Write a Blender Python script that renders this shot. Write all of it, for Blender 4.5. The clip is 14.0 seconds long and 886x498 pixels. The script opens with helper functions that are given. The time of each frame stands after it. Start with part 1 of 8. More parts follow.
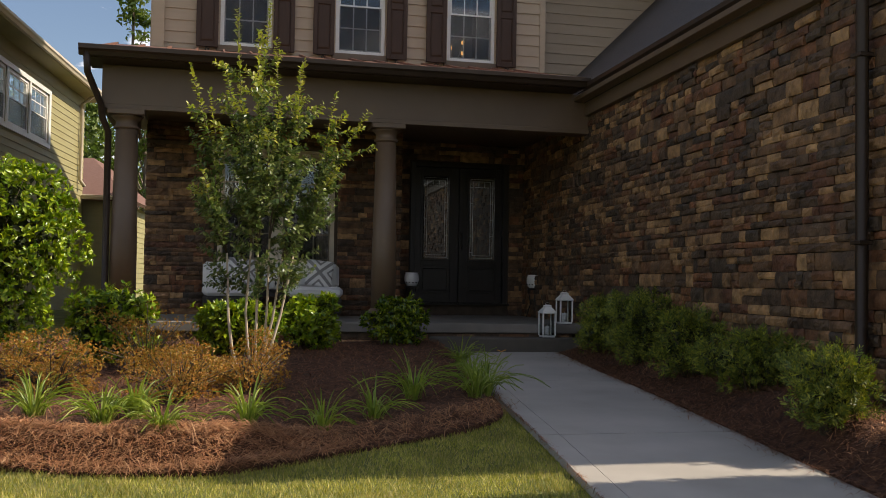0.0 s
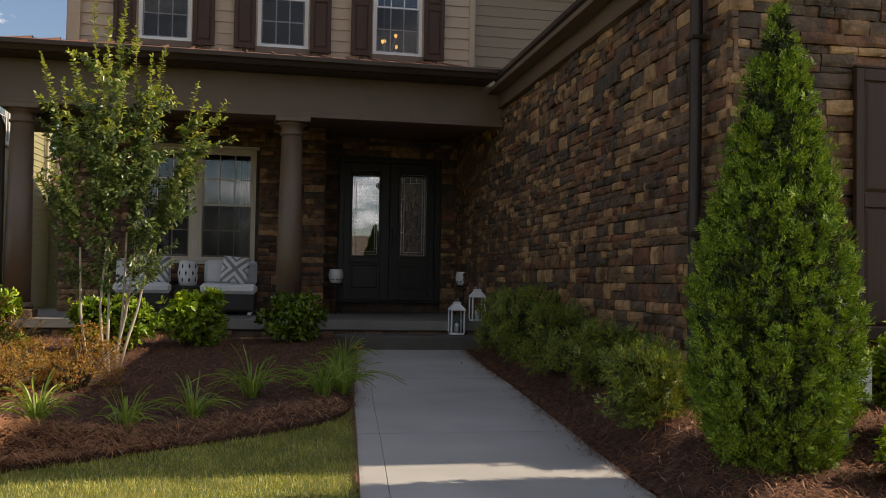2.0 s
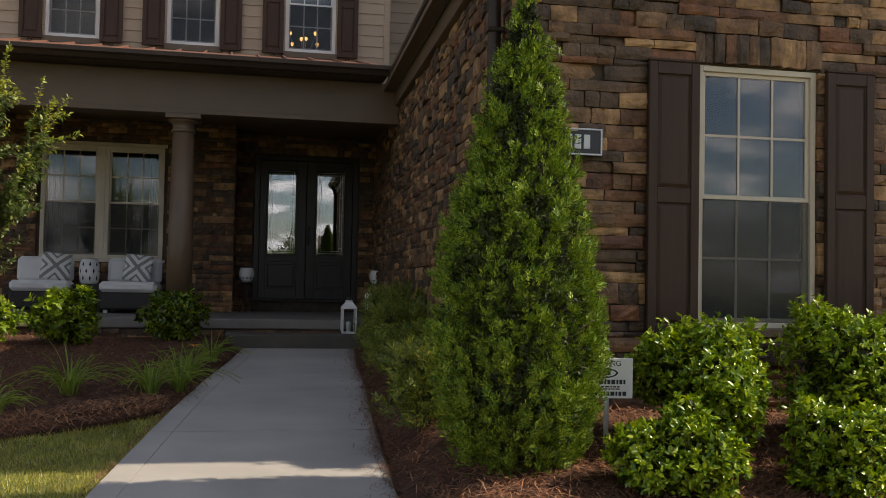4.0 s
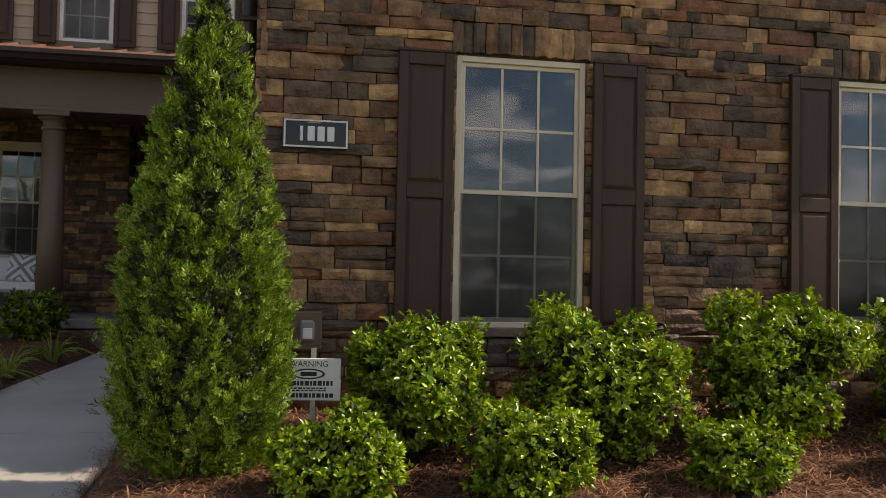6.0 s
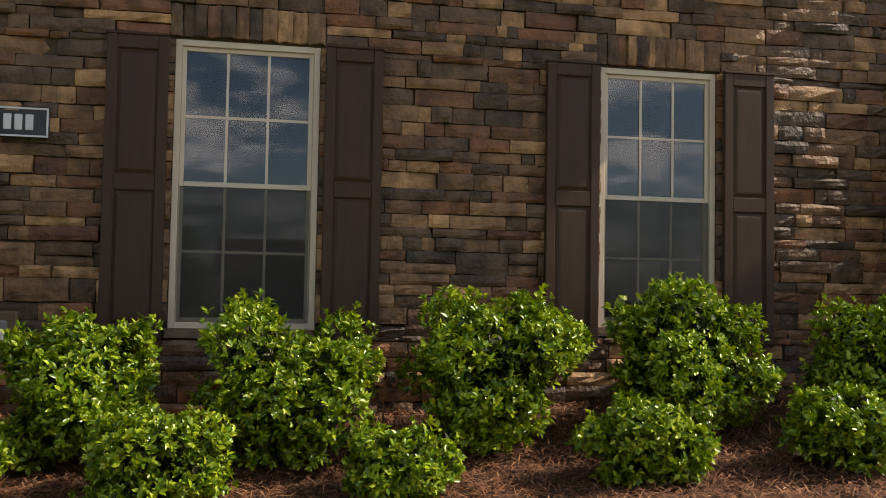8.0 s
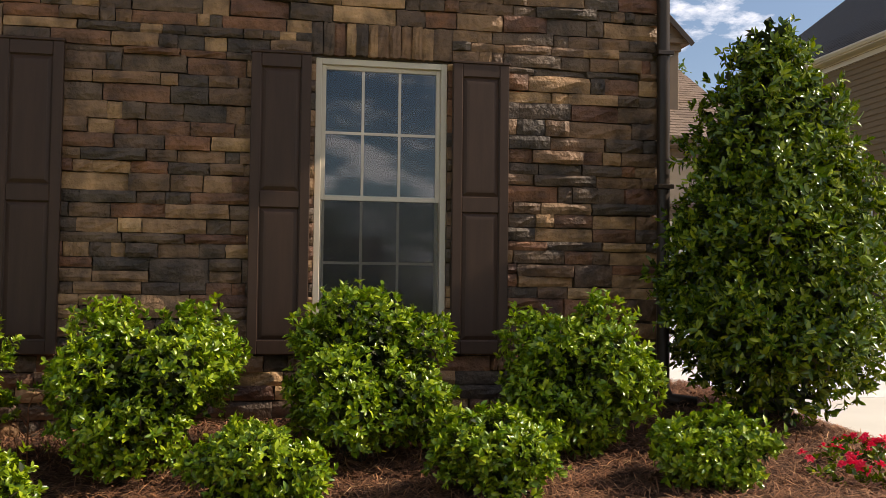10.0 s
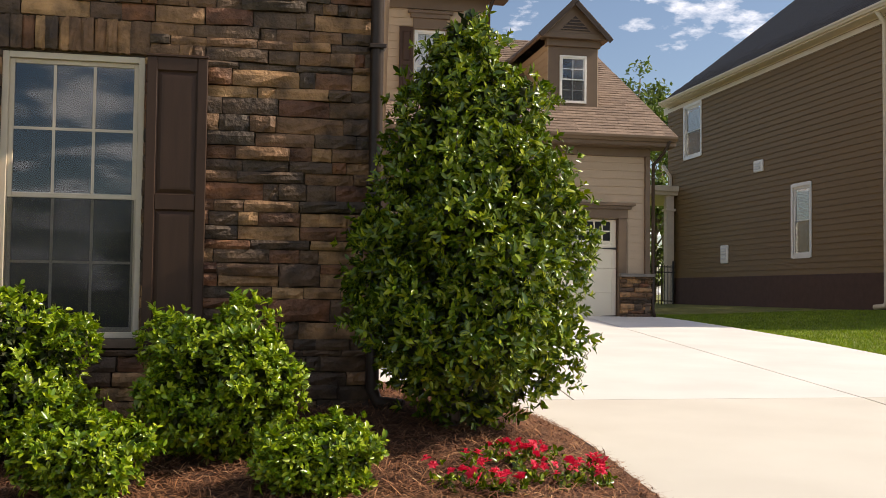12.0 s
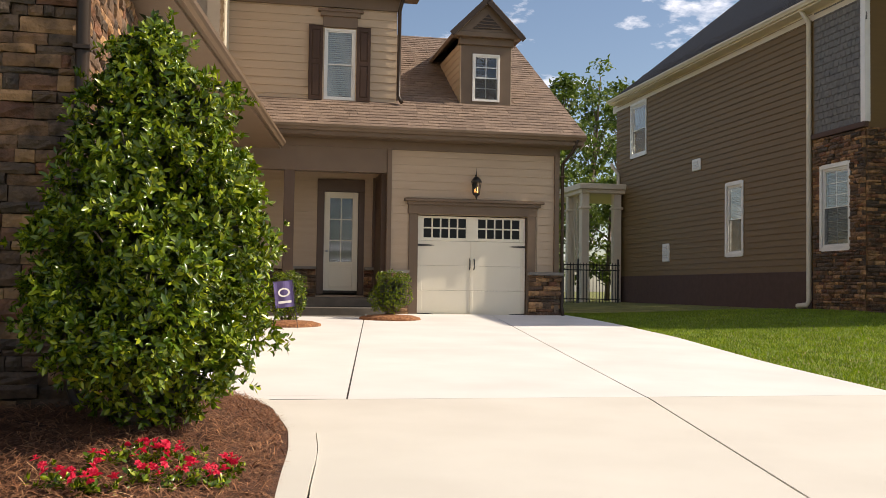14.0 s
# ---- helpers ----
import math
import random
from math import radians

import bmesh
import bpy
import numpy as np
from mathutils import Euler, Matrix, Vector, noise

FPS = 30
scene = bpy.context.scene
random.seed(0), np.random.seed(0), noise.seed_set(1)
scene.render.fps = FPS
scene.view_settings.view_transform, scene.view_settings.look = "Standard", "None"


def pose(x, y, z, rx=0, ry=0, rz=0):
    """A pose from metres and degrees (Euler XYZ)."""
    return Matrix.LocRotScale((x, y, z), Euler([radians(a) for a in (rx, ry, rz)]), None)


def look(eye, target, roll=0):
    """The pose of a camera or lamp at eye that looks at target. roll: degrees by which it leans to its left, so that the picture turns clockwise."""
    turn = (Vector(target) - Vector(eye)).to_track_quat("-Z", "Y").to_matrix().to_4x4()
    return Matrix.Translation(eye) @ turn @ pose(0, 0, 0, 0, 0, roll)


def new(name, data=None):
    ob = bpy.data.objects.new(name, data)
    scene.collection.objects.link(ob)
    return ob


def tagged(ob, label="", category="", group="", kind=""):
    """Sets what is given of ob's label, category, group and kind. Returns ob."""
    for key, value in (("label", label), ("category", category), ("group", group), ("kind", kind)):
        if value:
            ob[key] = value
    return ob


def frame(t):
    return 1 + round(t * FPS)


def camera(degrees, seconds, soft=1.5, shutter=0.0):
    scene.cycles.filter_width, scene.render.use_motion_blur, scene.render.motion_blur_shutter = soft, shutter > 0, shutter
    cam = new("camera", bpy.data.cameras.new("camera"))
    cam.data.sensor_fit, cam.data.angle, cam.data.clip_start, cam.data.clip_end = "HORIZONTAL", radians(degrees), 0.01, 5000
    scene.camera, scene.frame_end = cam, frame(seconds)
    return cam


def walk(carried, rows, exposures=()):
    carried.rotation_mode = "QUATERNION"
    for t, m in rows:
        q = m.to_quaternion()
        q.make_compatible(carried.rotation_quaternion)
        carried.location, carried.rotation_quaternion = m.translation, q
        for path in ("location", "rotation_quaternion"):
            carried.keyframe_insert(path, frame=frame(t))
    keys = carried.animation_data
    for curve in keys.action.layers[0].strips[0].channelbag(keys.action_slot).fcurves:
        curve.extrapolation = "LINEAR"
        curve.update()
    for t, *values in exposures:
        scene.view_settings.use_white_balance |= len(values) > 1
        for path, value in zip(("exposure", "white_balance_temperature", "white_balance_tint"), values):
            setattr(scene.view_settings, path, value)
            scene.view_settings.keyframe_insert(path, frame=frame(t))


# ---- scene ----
cam = camera(48.0, 14.0, soft=0.5)
PATH = [
    (0, (-0.149, 0.881, 1.556), (0.306, 2.827, 1.626), 1.0),
    (0.5, (0.203, 0.892, 1.547), (0.647, 2.841, 1.617), 1.0),
    (1, (0.572, 0.885, 1.537), (1.009, 2.835, 1.607), 1.0),
    (1.5, (0.914, 0.875, 1.526), (1.346, 2.827, 1.598), 1.0),
    (2, (1.312, 0.843, 1.53), (1.737, 2.796, 1.6), 1.0),
    (4.5, (3.213, 0.586, 1.522), (3.622, 2.542, 1.594), 1.1),
    (5, (3.662, 0.552, 1.534), (4.066, 2.509, 1.605), 1.1),
    (5.5, (4.069, 0.537, 1.534), (4.471, 2.495, 1.607), 1.1),
    (6, (4.547, 0.508, 1.531), (4.942, 2.467, 1.606), 1.1),
    (6.5, (4.95, 0.508, 1.512), (5.345, 2.467, 1.594), 1.1),
    (7, (5.428, 0.526, 1.496), (5.821, 2.485, 1.584), 1.0),
    (7.5, (5.892, 0.541, 1.484), (6.278, 2.501, 1.578), 1.1),
    (8, (6.404, 0.568, 1.467), (6.788, 2.528, 1.569), 1.0),
    (10.5, (8.862, 0.671, 1.608), (9.237, 2.634, 1.694), 0.6),
    (11, (9.355, 0.614, 1.615), (9.734, 2.576, 1.699), 0.7),
    (11.5, (9.787, 0.545, 1.613), (10.168, 2.506, 1.698), 0.6),
    (12, (10.278, 0.474, 1.616), (10.655, 2.436, 1.702), 0.7),
    (12.5, (10.712, 0.4, 1.614), (11.076, 2.365, 1.7), 0.7),
    (13, (11.209, 0.308, 1.63), (11.55, 2.277, 1.715), 0.9),
    (13.5, (11.651, 0.21, 1.643), (12.006, 2.177, 1.726), 0.8),
    (14, (12.148, 0.083, 1.66), (12.535, 2.043, 1.741), 0.8),
]
walk(cam, [(t, look(eye, target, roll)) for t, eye, target, roll in PATH],
     [(0, 0.03, 6900, 14.8), (14, 0.03, 6900, 14.8)])

# ---- light ----
SUN_ELEV, SUN_AZ = radians(40.5), radians(-7.6)   # azimuth from +x towards +y
sun_dir = Vector((math.cos(SUN_ELEV) * math.cos(SUN_AZ), math.cos(SUN_ELEV) * math.sin(SUN_AZ), math.sin(SUN_ELEV)))
sun = new("sun", bpy.data.lights.new("sun", "SUN"))
sun.data.energy, sun.data.angle, sun.data.color = 5.9, radians(0.55), (1.0, 0.91, 0.76)
sun.matrix_world = look(Vector((0, 0, 40)) + sun_dir * 20, (0, 0, 40))

world = bpy.data.worlds.new("world")
scene.world = world
world.use_nodes = True
wn, wl = world.node_tree.nodes, world.node_tree.links
wn.clear()
w_out, w_bg = wn.new("ShaderNodeOutputWorld"), wn.new("ShaderNodeBackground")
sky = wn.new("ShaderNodeTexSky")
sky.sky_type, sky.sun_disc = "NISHITA", False
sky.sun_elevation, sky.sun_rotation = SUN_ELEV, radians(90) - SUN_AZ
sky.air_density, sky.dust_density, sky.ozone_density = 1.0, 0.9, 2.0
# broken white clouds, drawn on a flat layer high overhead
w_co, w_sep, w_max, w_dx, w_dy, w_com = (wn.new("ShaderNodeTexCoord"), wn.new("ShaderNodeSeparateXYZ"), wn.new("ShaderNodeMath"),
                                         wn.new("ShaderNodeMath"), wn.new("ShaderNodeMath"), wn.new("ShaderNodeCombineXYZ"))
w_max.operation, w_dx.operation, w_dy.operation = "ADD", "DIVIDE", "DIVIDE"
w_max.inputs[1].default_value = 0.22
w_noise, w_ramp, w_mix = wn.new("ShaderNodeTexNoise"), wn.new("ShaderNodeValToRGB"), wn.new("ShaderNodeMix")
w_mix.data_type = "RGBA"
w_noise.inputs["Scale"].default_value, w_noise.inputs["Detail"].default_value, w_noise.inputs["Roughness"].default_value = 4.2, 9, 0.58
w_ramp.color_ramp.elements[0].position, w_ramp.color_ramp.elements[1].position = 0.525, 0.64
w_mix.inputs[7].default_value = (11.5, 11.6, 12.0, 1)
wl.new(w_co.outputs["Generated"], w_sep.inputs[0])
wl.new(w_sep.outputs["Z"], w_max.inputs[0])
for node, axis in ((w_dx, "X"), (w_dy, "Y")):
    wl.new(w_sep.outputs[axis], node.inputs[0])
    wl.new(w_max.outputs[0], node.inputs[1])
    wl.new(node.outputs[0], w_com.inputs[axis])
wl.new(w_com.outputs[0], w_noise.inputs["Vector"])
w_more = wn.new("ShaderNodeMath")                  # the southern half of the sky is the cloudier one
w_more.operation = "MULTIPLY_ADD"
w_more.inputs[1].default_value = -0.04
wl.new(w_sep.outputs["Y"], w_more.inputs[0])
wl.new(w_noise.outputs["Fac"], w_more.inputs[2])
wl.new(w_more.outputs[0], w_ramp.inputs[0])
wl.new(w_ramp.outputs[0], w_mix.inputs[0])
wl.new(sky.outputs[0], w_mix.inputs[6])
w_hsv = wn.new("ShaderNodeHueSaturation")
w_hsv.inputs["Saturation"].default_value = 1.0
wl.new(w_mix.outputs[2], w_hsv.inputs["Color"])
wl.new(w_hsv.outputs[0], w_bg.inputs[0])
wl.new(w_bg.outputs[0], w_out.inputs[0])
w_bg.inputs[1].default_value = 0.122

# ---- materials ----
MATS = {}


def mat(name, cols, rough=0.7, scale=6.0, bump=0.15, bscale=40.0, metal=0.0, stretch=(1, 1, 1), per=None, spec=0.5, detail=6,
        positions=None, constant=False, fac_mix=0.35, distance=0.01, coat=0.0, trans=0.0):
    """A procedural surface: colours over noise (or per object / per island), with a finer relief."""
    m = bpy.data.materials.new(name)
    m.use_nodes = True
    n, l = m.node_tree.nodes, m.node_tree.links
    bs = n["Principled BSDF"]
    bs.inputs["Roughness"].default_value, bs.inputs["Metallic"].default_value = rough, metal
    bs.inputs["Specular IOR Level"].default_value, bs.inputs["Coat Weight"].default_value = spec, coat
    co, mp = n.new("ShaderNodeTexCoord"), n.new("ShaderNodeMapping")
    mp.inputs["Scale"].default_value = stretch
    geo = n.new("ShaderNodeNewGeometry")
    l.new(geo.outputs["Position"], mp.inputs["Vector"])
    nz = n.new("ShaderNodeTexNoise")
    nz.inputs["Scale"].default_value, nz.inputs["Detail"].default_value = scale, detail
    l.new(mp.outputs[0], nz.inputs["Vector"])
    ramp = n.new("ShaderNodeValToRGB")
    e = ramp.color_ramp.elements
    while len(e) < len(cols):
        e.new(0.5)
    lo, hi = (0.32, 0.68) if per is None else (0.0, 1.0)
    for i, c in enumerate(cols):
        e[i].position = positions[i] if positions else lo + (hi - lo) * i / max(1, len(cols) - (0 if constant else 1))
        e[i].color = (*c, 1)
    if constant:
        ramp.color_ramp.interpolation = "CONSTANT"
    if per is None:
        l.new(nz.outputs["Fac"], ramp.inputs[0])
        l.new(ramp.outputs[0], bs.inputs["Base Color"])
    else:
        if per == "object":
            src = n.new("ShaderNodeObjectInfo").outputs["Random"]
        else:
            src = geo.outputs["Random Per Island"]
        l.new(src, ramp.inputs[0])
        mx = n.new("ShaderNodeMix")
        mx.data_type, mx.blend_type = "RGBA", "OVERLAY"
        mx.inputs[0].default_value = fac_mix
        l.new(ramp.outputs[0], mx.inputs[6])
        gr = n.new("ShaderNodeValToRGB")
        gr.color_ramp.elements[0].position, gr.color_ramp.elements[1].position = 0.3, 0.7
        l.new(nz.outputs["Fac"], gr.inputs[0])
        l.new(gr.outputs[0], mx.inputs[7])
        l.new(mx.outputs[2], bs.inputs["Base Color"])
    if bump:
        bn, bp = n.new("ShaderNodeTexNoise"), n.new("ShaderNodeBump")
        bn.inputs["Scale"].default_value, bn.inputs["Detail"].default_value = bscale, 5
        bp.inputs["Strength"].default_value, bp.inputs["Distance"].default_value = bump, distance
        l.new(mp.outputs[0], bn.inputs["Vector"])
        l.new(bn.outputs["Fac"], bp.inputs["Height"])
        l.new(bp.outputs[0], bs.inputs["Normal"])
    if trans:
        tr, ms = n.new("ShaderNodeBsdfTranslucent"), n.new("ShaderNodeMixShader")
        ms.inputs[0].default_value = trans
        src = bs.inputs["Base Color"].links[0].from_socket
        hs = n.new("ShaderNodeHueSaturation")
        hs.inputs["Saturation"].default_value, hs.inputs["Value"].default_value = 1.1, 1.5
        l.new(src, hs.inputs["Color"])
        l.new(hs.outputs[0], tr.inputs[0])
        l.new(bs.outputs[0], ms.inputs[1])
        l.new(tr.outputs[0], ms.inputs[2])
        l.new(ms.outputs[0], n["Material Output"].inputs[0])
    MATS[name] = m
    return m


STONE_COLS = [(0.078, 0.048, 0.0284), (0.135, 0.0745, 0.037), (0.0645, 0.0431, 0.0275), (0.302, 0.167, 0.074), (0.0988, 0.0568, 0.0318), (0.182, 0.096, 0.0447), (0.125, 0.0529, 0.0267), (0.0884, 0.0549, 0.0327),
              (0.374, 0.216, 0.0963), (0.151, 0.0823, 0.0421), (0.187, 0.0784, 0.0344), (0.234, 0.129, 0.0602), (0.109, 0.0666, 0.0378), (0.322, 0.181, 0.0808), (0.0728, 0.049, 0.031), (0.151, 0.0686, 0.0318), (0.198, 0.11, 0.0533), (0.114, 0.0686, 0.0387)]
m_stone = mat("ledge_stone", STONE_COLS, 0.62, 9, 0.8, 30, per="object", constant=True, fac_mix=0.55, distance=0.02, spec=0.45)
m_stone_j = mat("ledge_stone_joined", STONE_COLS, 0.62, 9, 0.8, 30, per="island", constant=True, fac_mix=0.55, distance=0.02, spec=0.45)
m_sill = mat("stone_sill", [(0.12, 0.08, 0.05), (0.17, 0.115, 0.075)], 0.75, 12, 0.6, 40, distance=0.01)
m_mortar = mat("mortar", [(0.055, 0.04, 0.027), (0.09, 0.065, 0.044)], 0.95, 8, 0.5, 60)
m_trim = mat("brown_trim", [(0.126, 0.082, 0.049), (0.142, 0.094, 0.056)], 0.5, 3, 0.1, 90)
m_gutter = mat("brown_gutter", [(0.034, 0.022, 0.0145), (0.043, 0.028, 0.019)], 0.4, 5, 0.03, 30, spec=0.3)
m_siding = mat("tan_siding", [(0.4, 0.303, 0.205), (0.43, 0.328, 0.225)], 0.55, 1.5, 0.25, 70, stretch=(1, 1, 9), distance=0.004)
m_shutter = mat("shutter_brown", [(0.043, 0.022, 0.0125), (0.055, 0.028, 0.016)], 0.5, 4, 0.12, 60, stretch=(6, 6, 0.6), distance=0.003, spec=0.3)
m_white = mat("white_vinyl", [(0.72, 0.71, 0.67), (0.78, 0.77, 0.73)], 0.4, 4, 0.03, 60)
m_cream = mat("cream_trim", [(0.62, 0.55, 0.42), (0.66, 0.59, 0.46)], 0.45, 4, 0.05, 60)
m_winframe = mat("window_vinyl", [(0.571, 0.49, 0.37), (0.632, 0.544, 0.418)], 0.42, 4, 0.05, 60)
m_concrete = mat("concrete", [(0.35, 0.325, 0.285), (0.44, 0.41, 0.365)], 0.85, 1.3, 0.25, 120, distance=0.003)
m_conc_white = mat("concrete_new", [(0.6, 0.58, 0.55), (0.68, 0.66, 0.63)], 0.85, 0.9, 0.2, 120, distance=0.003)
m_conc_tan = mat("concrete_tan", [(0.54, 0.512, 0.45), (0.605, 0.58, 0.515)], 0.85, 0.8, 0.22, 120, distance=0.003)
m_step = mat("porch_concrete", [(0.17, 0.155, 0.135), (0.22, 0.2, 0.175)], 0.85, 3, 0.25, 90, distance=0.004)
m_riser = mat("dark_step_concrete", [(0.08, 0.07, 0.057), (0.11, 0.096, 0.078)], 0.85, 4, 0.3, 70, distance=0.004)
m_joint_pale = mat("dusty_joint", [(0.15, 0.135, 0.115), (0.2, 0.18, 0.155)], 0.95, 8, 0.2, 60)
m_joint = mat("joint", [(0.06, 0.054, 0.045), (0.084, 0.072, 0.06)], 0.95, 8, 0.2, 60)
m_shingle = mat("roof_shingle", [(0.13, 0.09, 0.065), (0.195, 0.138, 0.101), (0.163, 0.114, 0.084), (0.234, 0.168, 0.123)], 0.9, 30, 0.6, 200, per="island", fac_mix=0.3)
m_shingle_d = mat("roof_shingle_dark", [(0.05, 0.042, 0.038), (0.075, 0.063, 0.056), (0.06, 0.052, 0.047)], 0.9, 30, 0.6, 200, per="island", fac_mix=0.3)
m_metal_roof = mat("porch_metal", [(0.2, 0.1, 0.07), (0.27, 0.14, 0.1)], 0.45, 2, 0.1, 30, metal=0.3)
m_lawn = mat("lawn", [(0.09, 0.105, 0.02), (0.15, 0.16, 0.032), (0.23, 0.205, 0.055)], 0.9, 2.2, 0.6, 90, distance=0.03)
m_blade = mat("grass_blade", [(0.17, 0.2, 0.03), (0.27, 0.28, 0.048), (0.4, 0.365, 0.08), (0.55, 0.46, 0.17)], 0.6, 3, 0, per="island", fac_mix=0.3, trans=0.3)
m_blade_green = mat("green_grass_blade", [(0.1, 0.17, 0.012), (0.16, 0.24, 0.018), (0.25, 0.32, 0.03)], 0.6, 3, 0, per="island", fac_mix=0.3, trans=0.3)
m_mulch = mat("mulch", [(0.042, 0.017, 0.009), (0.088, 0.035, 0.016), (0.14, 0.061, 0.029)], 0.95, 14, 0.9, 55, distance=0.05)
m_straw_bed = mat("straw_patch", [(0.16, 0.062, 0.025), (0.28, 0.12, 0.05), (0.4, 0.19, 0.085)], 0.95, 22, 0.9, 60, distance=0.03)
m_straw = mat("pine_straw", [(0.11, 0.039, 0.015), (0.18, 0.07, 0.029), (0.265, 0.115, 0.05), (0.135, 0.05, 0.021), (0.37, 0.195, 0.095)], 0.8, 5, 0, per="island", fac_mix=0.2)
# lighter copy of pine_straw: sun on the roll and bed put into colour
m_straw_lit = mat("sunlit_pine_straw", [(0.25, 0.1, 0.042), (0.42, 0.19, 0.08), (0.58, 0.29, 0.135), (0.32, 0.135, 0.055), (0.7, 0.42, 0.22)], 0.8, 5, 0, per="island", fac_mix=0.2)
m_laurel = mat("laurel_leaf", [(0.055, 0.120, 0.005), (0.115, 0.202, 0.007), (0.221, 0.313, 0.012), (0.368, 0.442, 0.020), (0.083, 0.156, 0.006)], 0.3, 9, 0, per="island", fac_mix=0.2, trans=0.14, spec=0.45)
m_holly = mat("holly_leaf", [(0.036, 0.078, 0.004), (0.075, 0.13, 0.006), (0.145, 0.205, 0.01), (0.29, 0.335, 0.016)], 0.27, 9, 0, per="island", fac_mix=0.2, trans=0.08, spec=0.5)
m_arb = mat("arborvitae_spray", [(0.045, 0.105, 0.012), (0.105, 0.185, 0.017), (0.31, 0.38, 0.032), (0.065, 0.135, 0.014)], 0.55, 9, 0, per="island", fac_mix=0.2, trans=0.05, spec=0.25)
m_arb_shade = mat("arborvitae_inner_shade", [(0.025, 0.042, 0.008), (0.04, 0.06, 0.012), (0.06, 0.05, 0.02)], 0.7, 9, 0, per="island", fac_mix=0.2)
m_juniper = mat("juniper_spray", [(0.06, 0.1, 0.014), (0.11, 0.15, 0.018), (0.3, 0.31, 0.03), (0.08, 0.12, 0.015)], 0.55, 9, 0, per="island", fac_mix=0.2, trans=0.12)
m_myrtle = mat("myrtle_leaf", [(0.05, 0.085, 0.022), (0.08, 0.125, 0.03), (0.14, 0.185, 0.05), (0.24, 0.26, 0.07)], 0.32, 9, 0, per="island", fac_mix=0.2, trans=0.3)
m_abelia = mat("bronze_leaf", [(0.36, 0.13, 0.025), (0.46, 0.2, 0.035), (0.3, 0.22, 0.035), (0.22, 0.19, 0.03), (0.52, 0.28, 0.055), (0.26, 0.13, 0.025)], 0.5, 9, 0, per="island", fac_mix=0.2, trans=0.25)
m_daylily = mat("daylily_blade", [(0.14, 0.21, 0.03), (0.22, 0.3, 0.045), (0.33, 0.38, 0.07)], 0.42, 9, 0, per="island", fac_mix=0.2, trans=0.3)
m_wood_leaf = mat("woodland_leaf", [(0.06, 0.1, 0.02), (0.1, 0.15, 0.03), (0.17, 0.22, 0.045)], 0.5, 9, 0, per="island", fac_mix=0.2, trans=0.3)
# dark leaf colour that paints the shade inside crowns
m_shade_leaf = mat("inner_shade_leaf", [(0.016, 0.03, 0.006), (0.03, 0.045, 0.01), (0.05, 0.05, 0.015)], 0.6, 9, 0, per="island", fac_mix=0.2, spec=0.3)
m_bark = mat("bark", [(0.12, 0.09, 0.065), (0.2, 0.16, 0.12)], 0.85, 14, 0.6, 40, stretch=(1, 1, 0.3))
m_bark_pale = mat("myrtle_bark", [(0.42, 0.33, 0.23), (0.52, 0.43, 0.32)], 0.7, 10, 0.3, 30, stretch=(1, 1, 0.3))
m_twig = mat("twig", [(0.07, 0.05, 0.03), (0.1, 0.075, 0.05)], 0.85, 14, 0.3, 40)
m_myrtle_tip = mat("myrtle_new_leaf", [(0.2, 0.26, 0.04), (0.3, 0.33, 0.05), (0.4, 0.37, 0.07)], 0.42, 9, 0, per="island", fac_mix=0.2, trans=0.3)
m_frame_brown = mat("brown_door_frame", [(0.075, 0.043, 0.025), (0.09, 0.053, 0.031)], 0.5, 4, 0.1, 70)
m_black = mat("black_iron", [(0.012, 0.011, 0.01), (0.018, 0.016, 0.015)], 0.42, 8, 0.1, 60)
m_door = mat("espresso_door", [(0.014, 0.011, 0.009), (0.02, 0.016, 0.013)], 0.4, 5, 0.15, 40, stretch=(5, 5, 0.5))
m_garage = mat("garage_cream", [(0.7, 0.65, 0.52), (0.74, 0.69, 0.56)], 0.45, 1.2, 0.06, 60)
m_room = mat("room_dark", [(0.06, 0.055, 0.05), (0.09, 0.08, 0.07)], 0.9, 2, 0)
m_curtain = mat("curtain", [(0.42, 0.4, 0.36), (0.5, 0.48, 0.44)], 0.9, 2, 0.1, 40)
m_blind_dim = mat("dim_blind", [(0.3, 0.29, 0.27), (0.34, 0.33, 0.31)], 0.6, 2, 0)
m_blind = mat("blind", [(0.62, 0.61, 0.58), (0.68, 0.67, 0.64)], 0.6, 2, 0)
m_nb_siding = mat("brown_siding", [(0.158, 0.096, 0.031), (0.176, 0.108, 0.036)], 0.6, 1.5, 0.25, 70, stretch=(1, 1, 9), distance=0.004)
m_nb_found = mat("brown_foundation", [(0.075, 0.042, 0.032), (0.09, 0.052, 0.04)], 0.85, 5, 0.3, 60)
m_nb_shake = mat("grey_shake", [(0.12, 0.115, 0.105), (0.15, 0.145, 0.13), (0.135, 0.125, 0.115)], 0.7, 8, 0.3, 60, per="island", fac_mix=0.2)
m_lh_siding = mat("olive_siding", [(0.3, 0.27, 0.12), (0.33, 0.3, 0.14)], 0.6, 1.5, 0.25, 70, stretch=(1, 1, 9), distance=0.004)
m_red_roof = mat("red_brown_shingle", [(0.16, 0.085, 0.065), (0.2, 0.11, 0.085)], 0.9, 12, 0.6, 120)
m_cushion = mat("white_cushion", [(0.68, 0.67, 0.65), (0.74, 0.73, 0.71)], 0.9, 5, 0.15, 120)
m_grey_fab = mat("grey_fabric", [(0.22, 0.21, 0.2), (0.27, 0.26, 0.25)], 0.9, 20, 0.2, 160)
m_wicker = mat("dark_wicker", [(0.02, 0.017, 0.015), (0.035, 0.03, 0.026)], 0.6, 40, 0.6, 110)
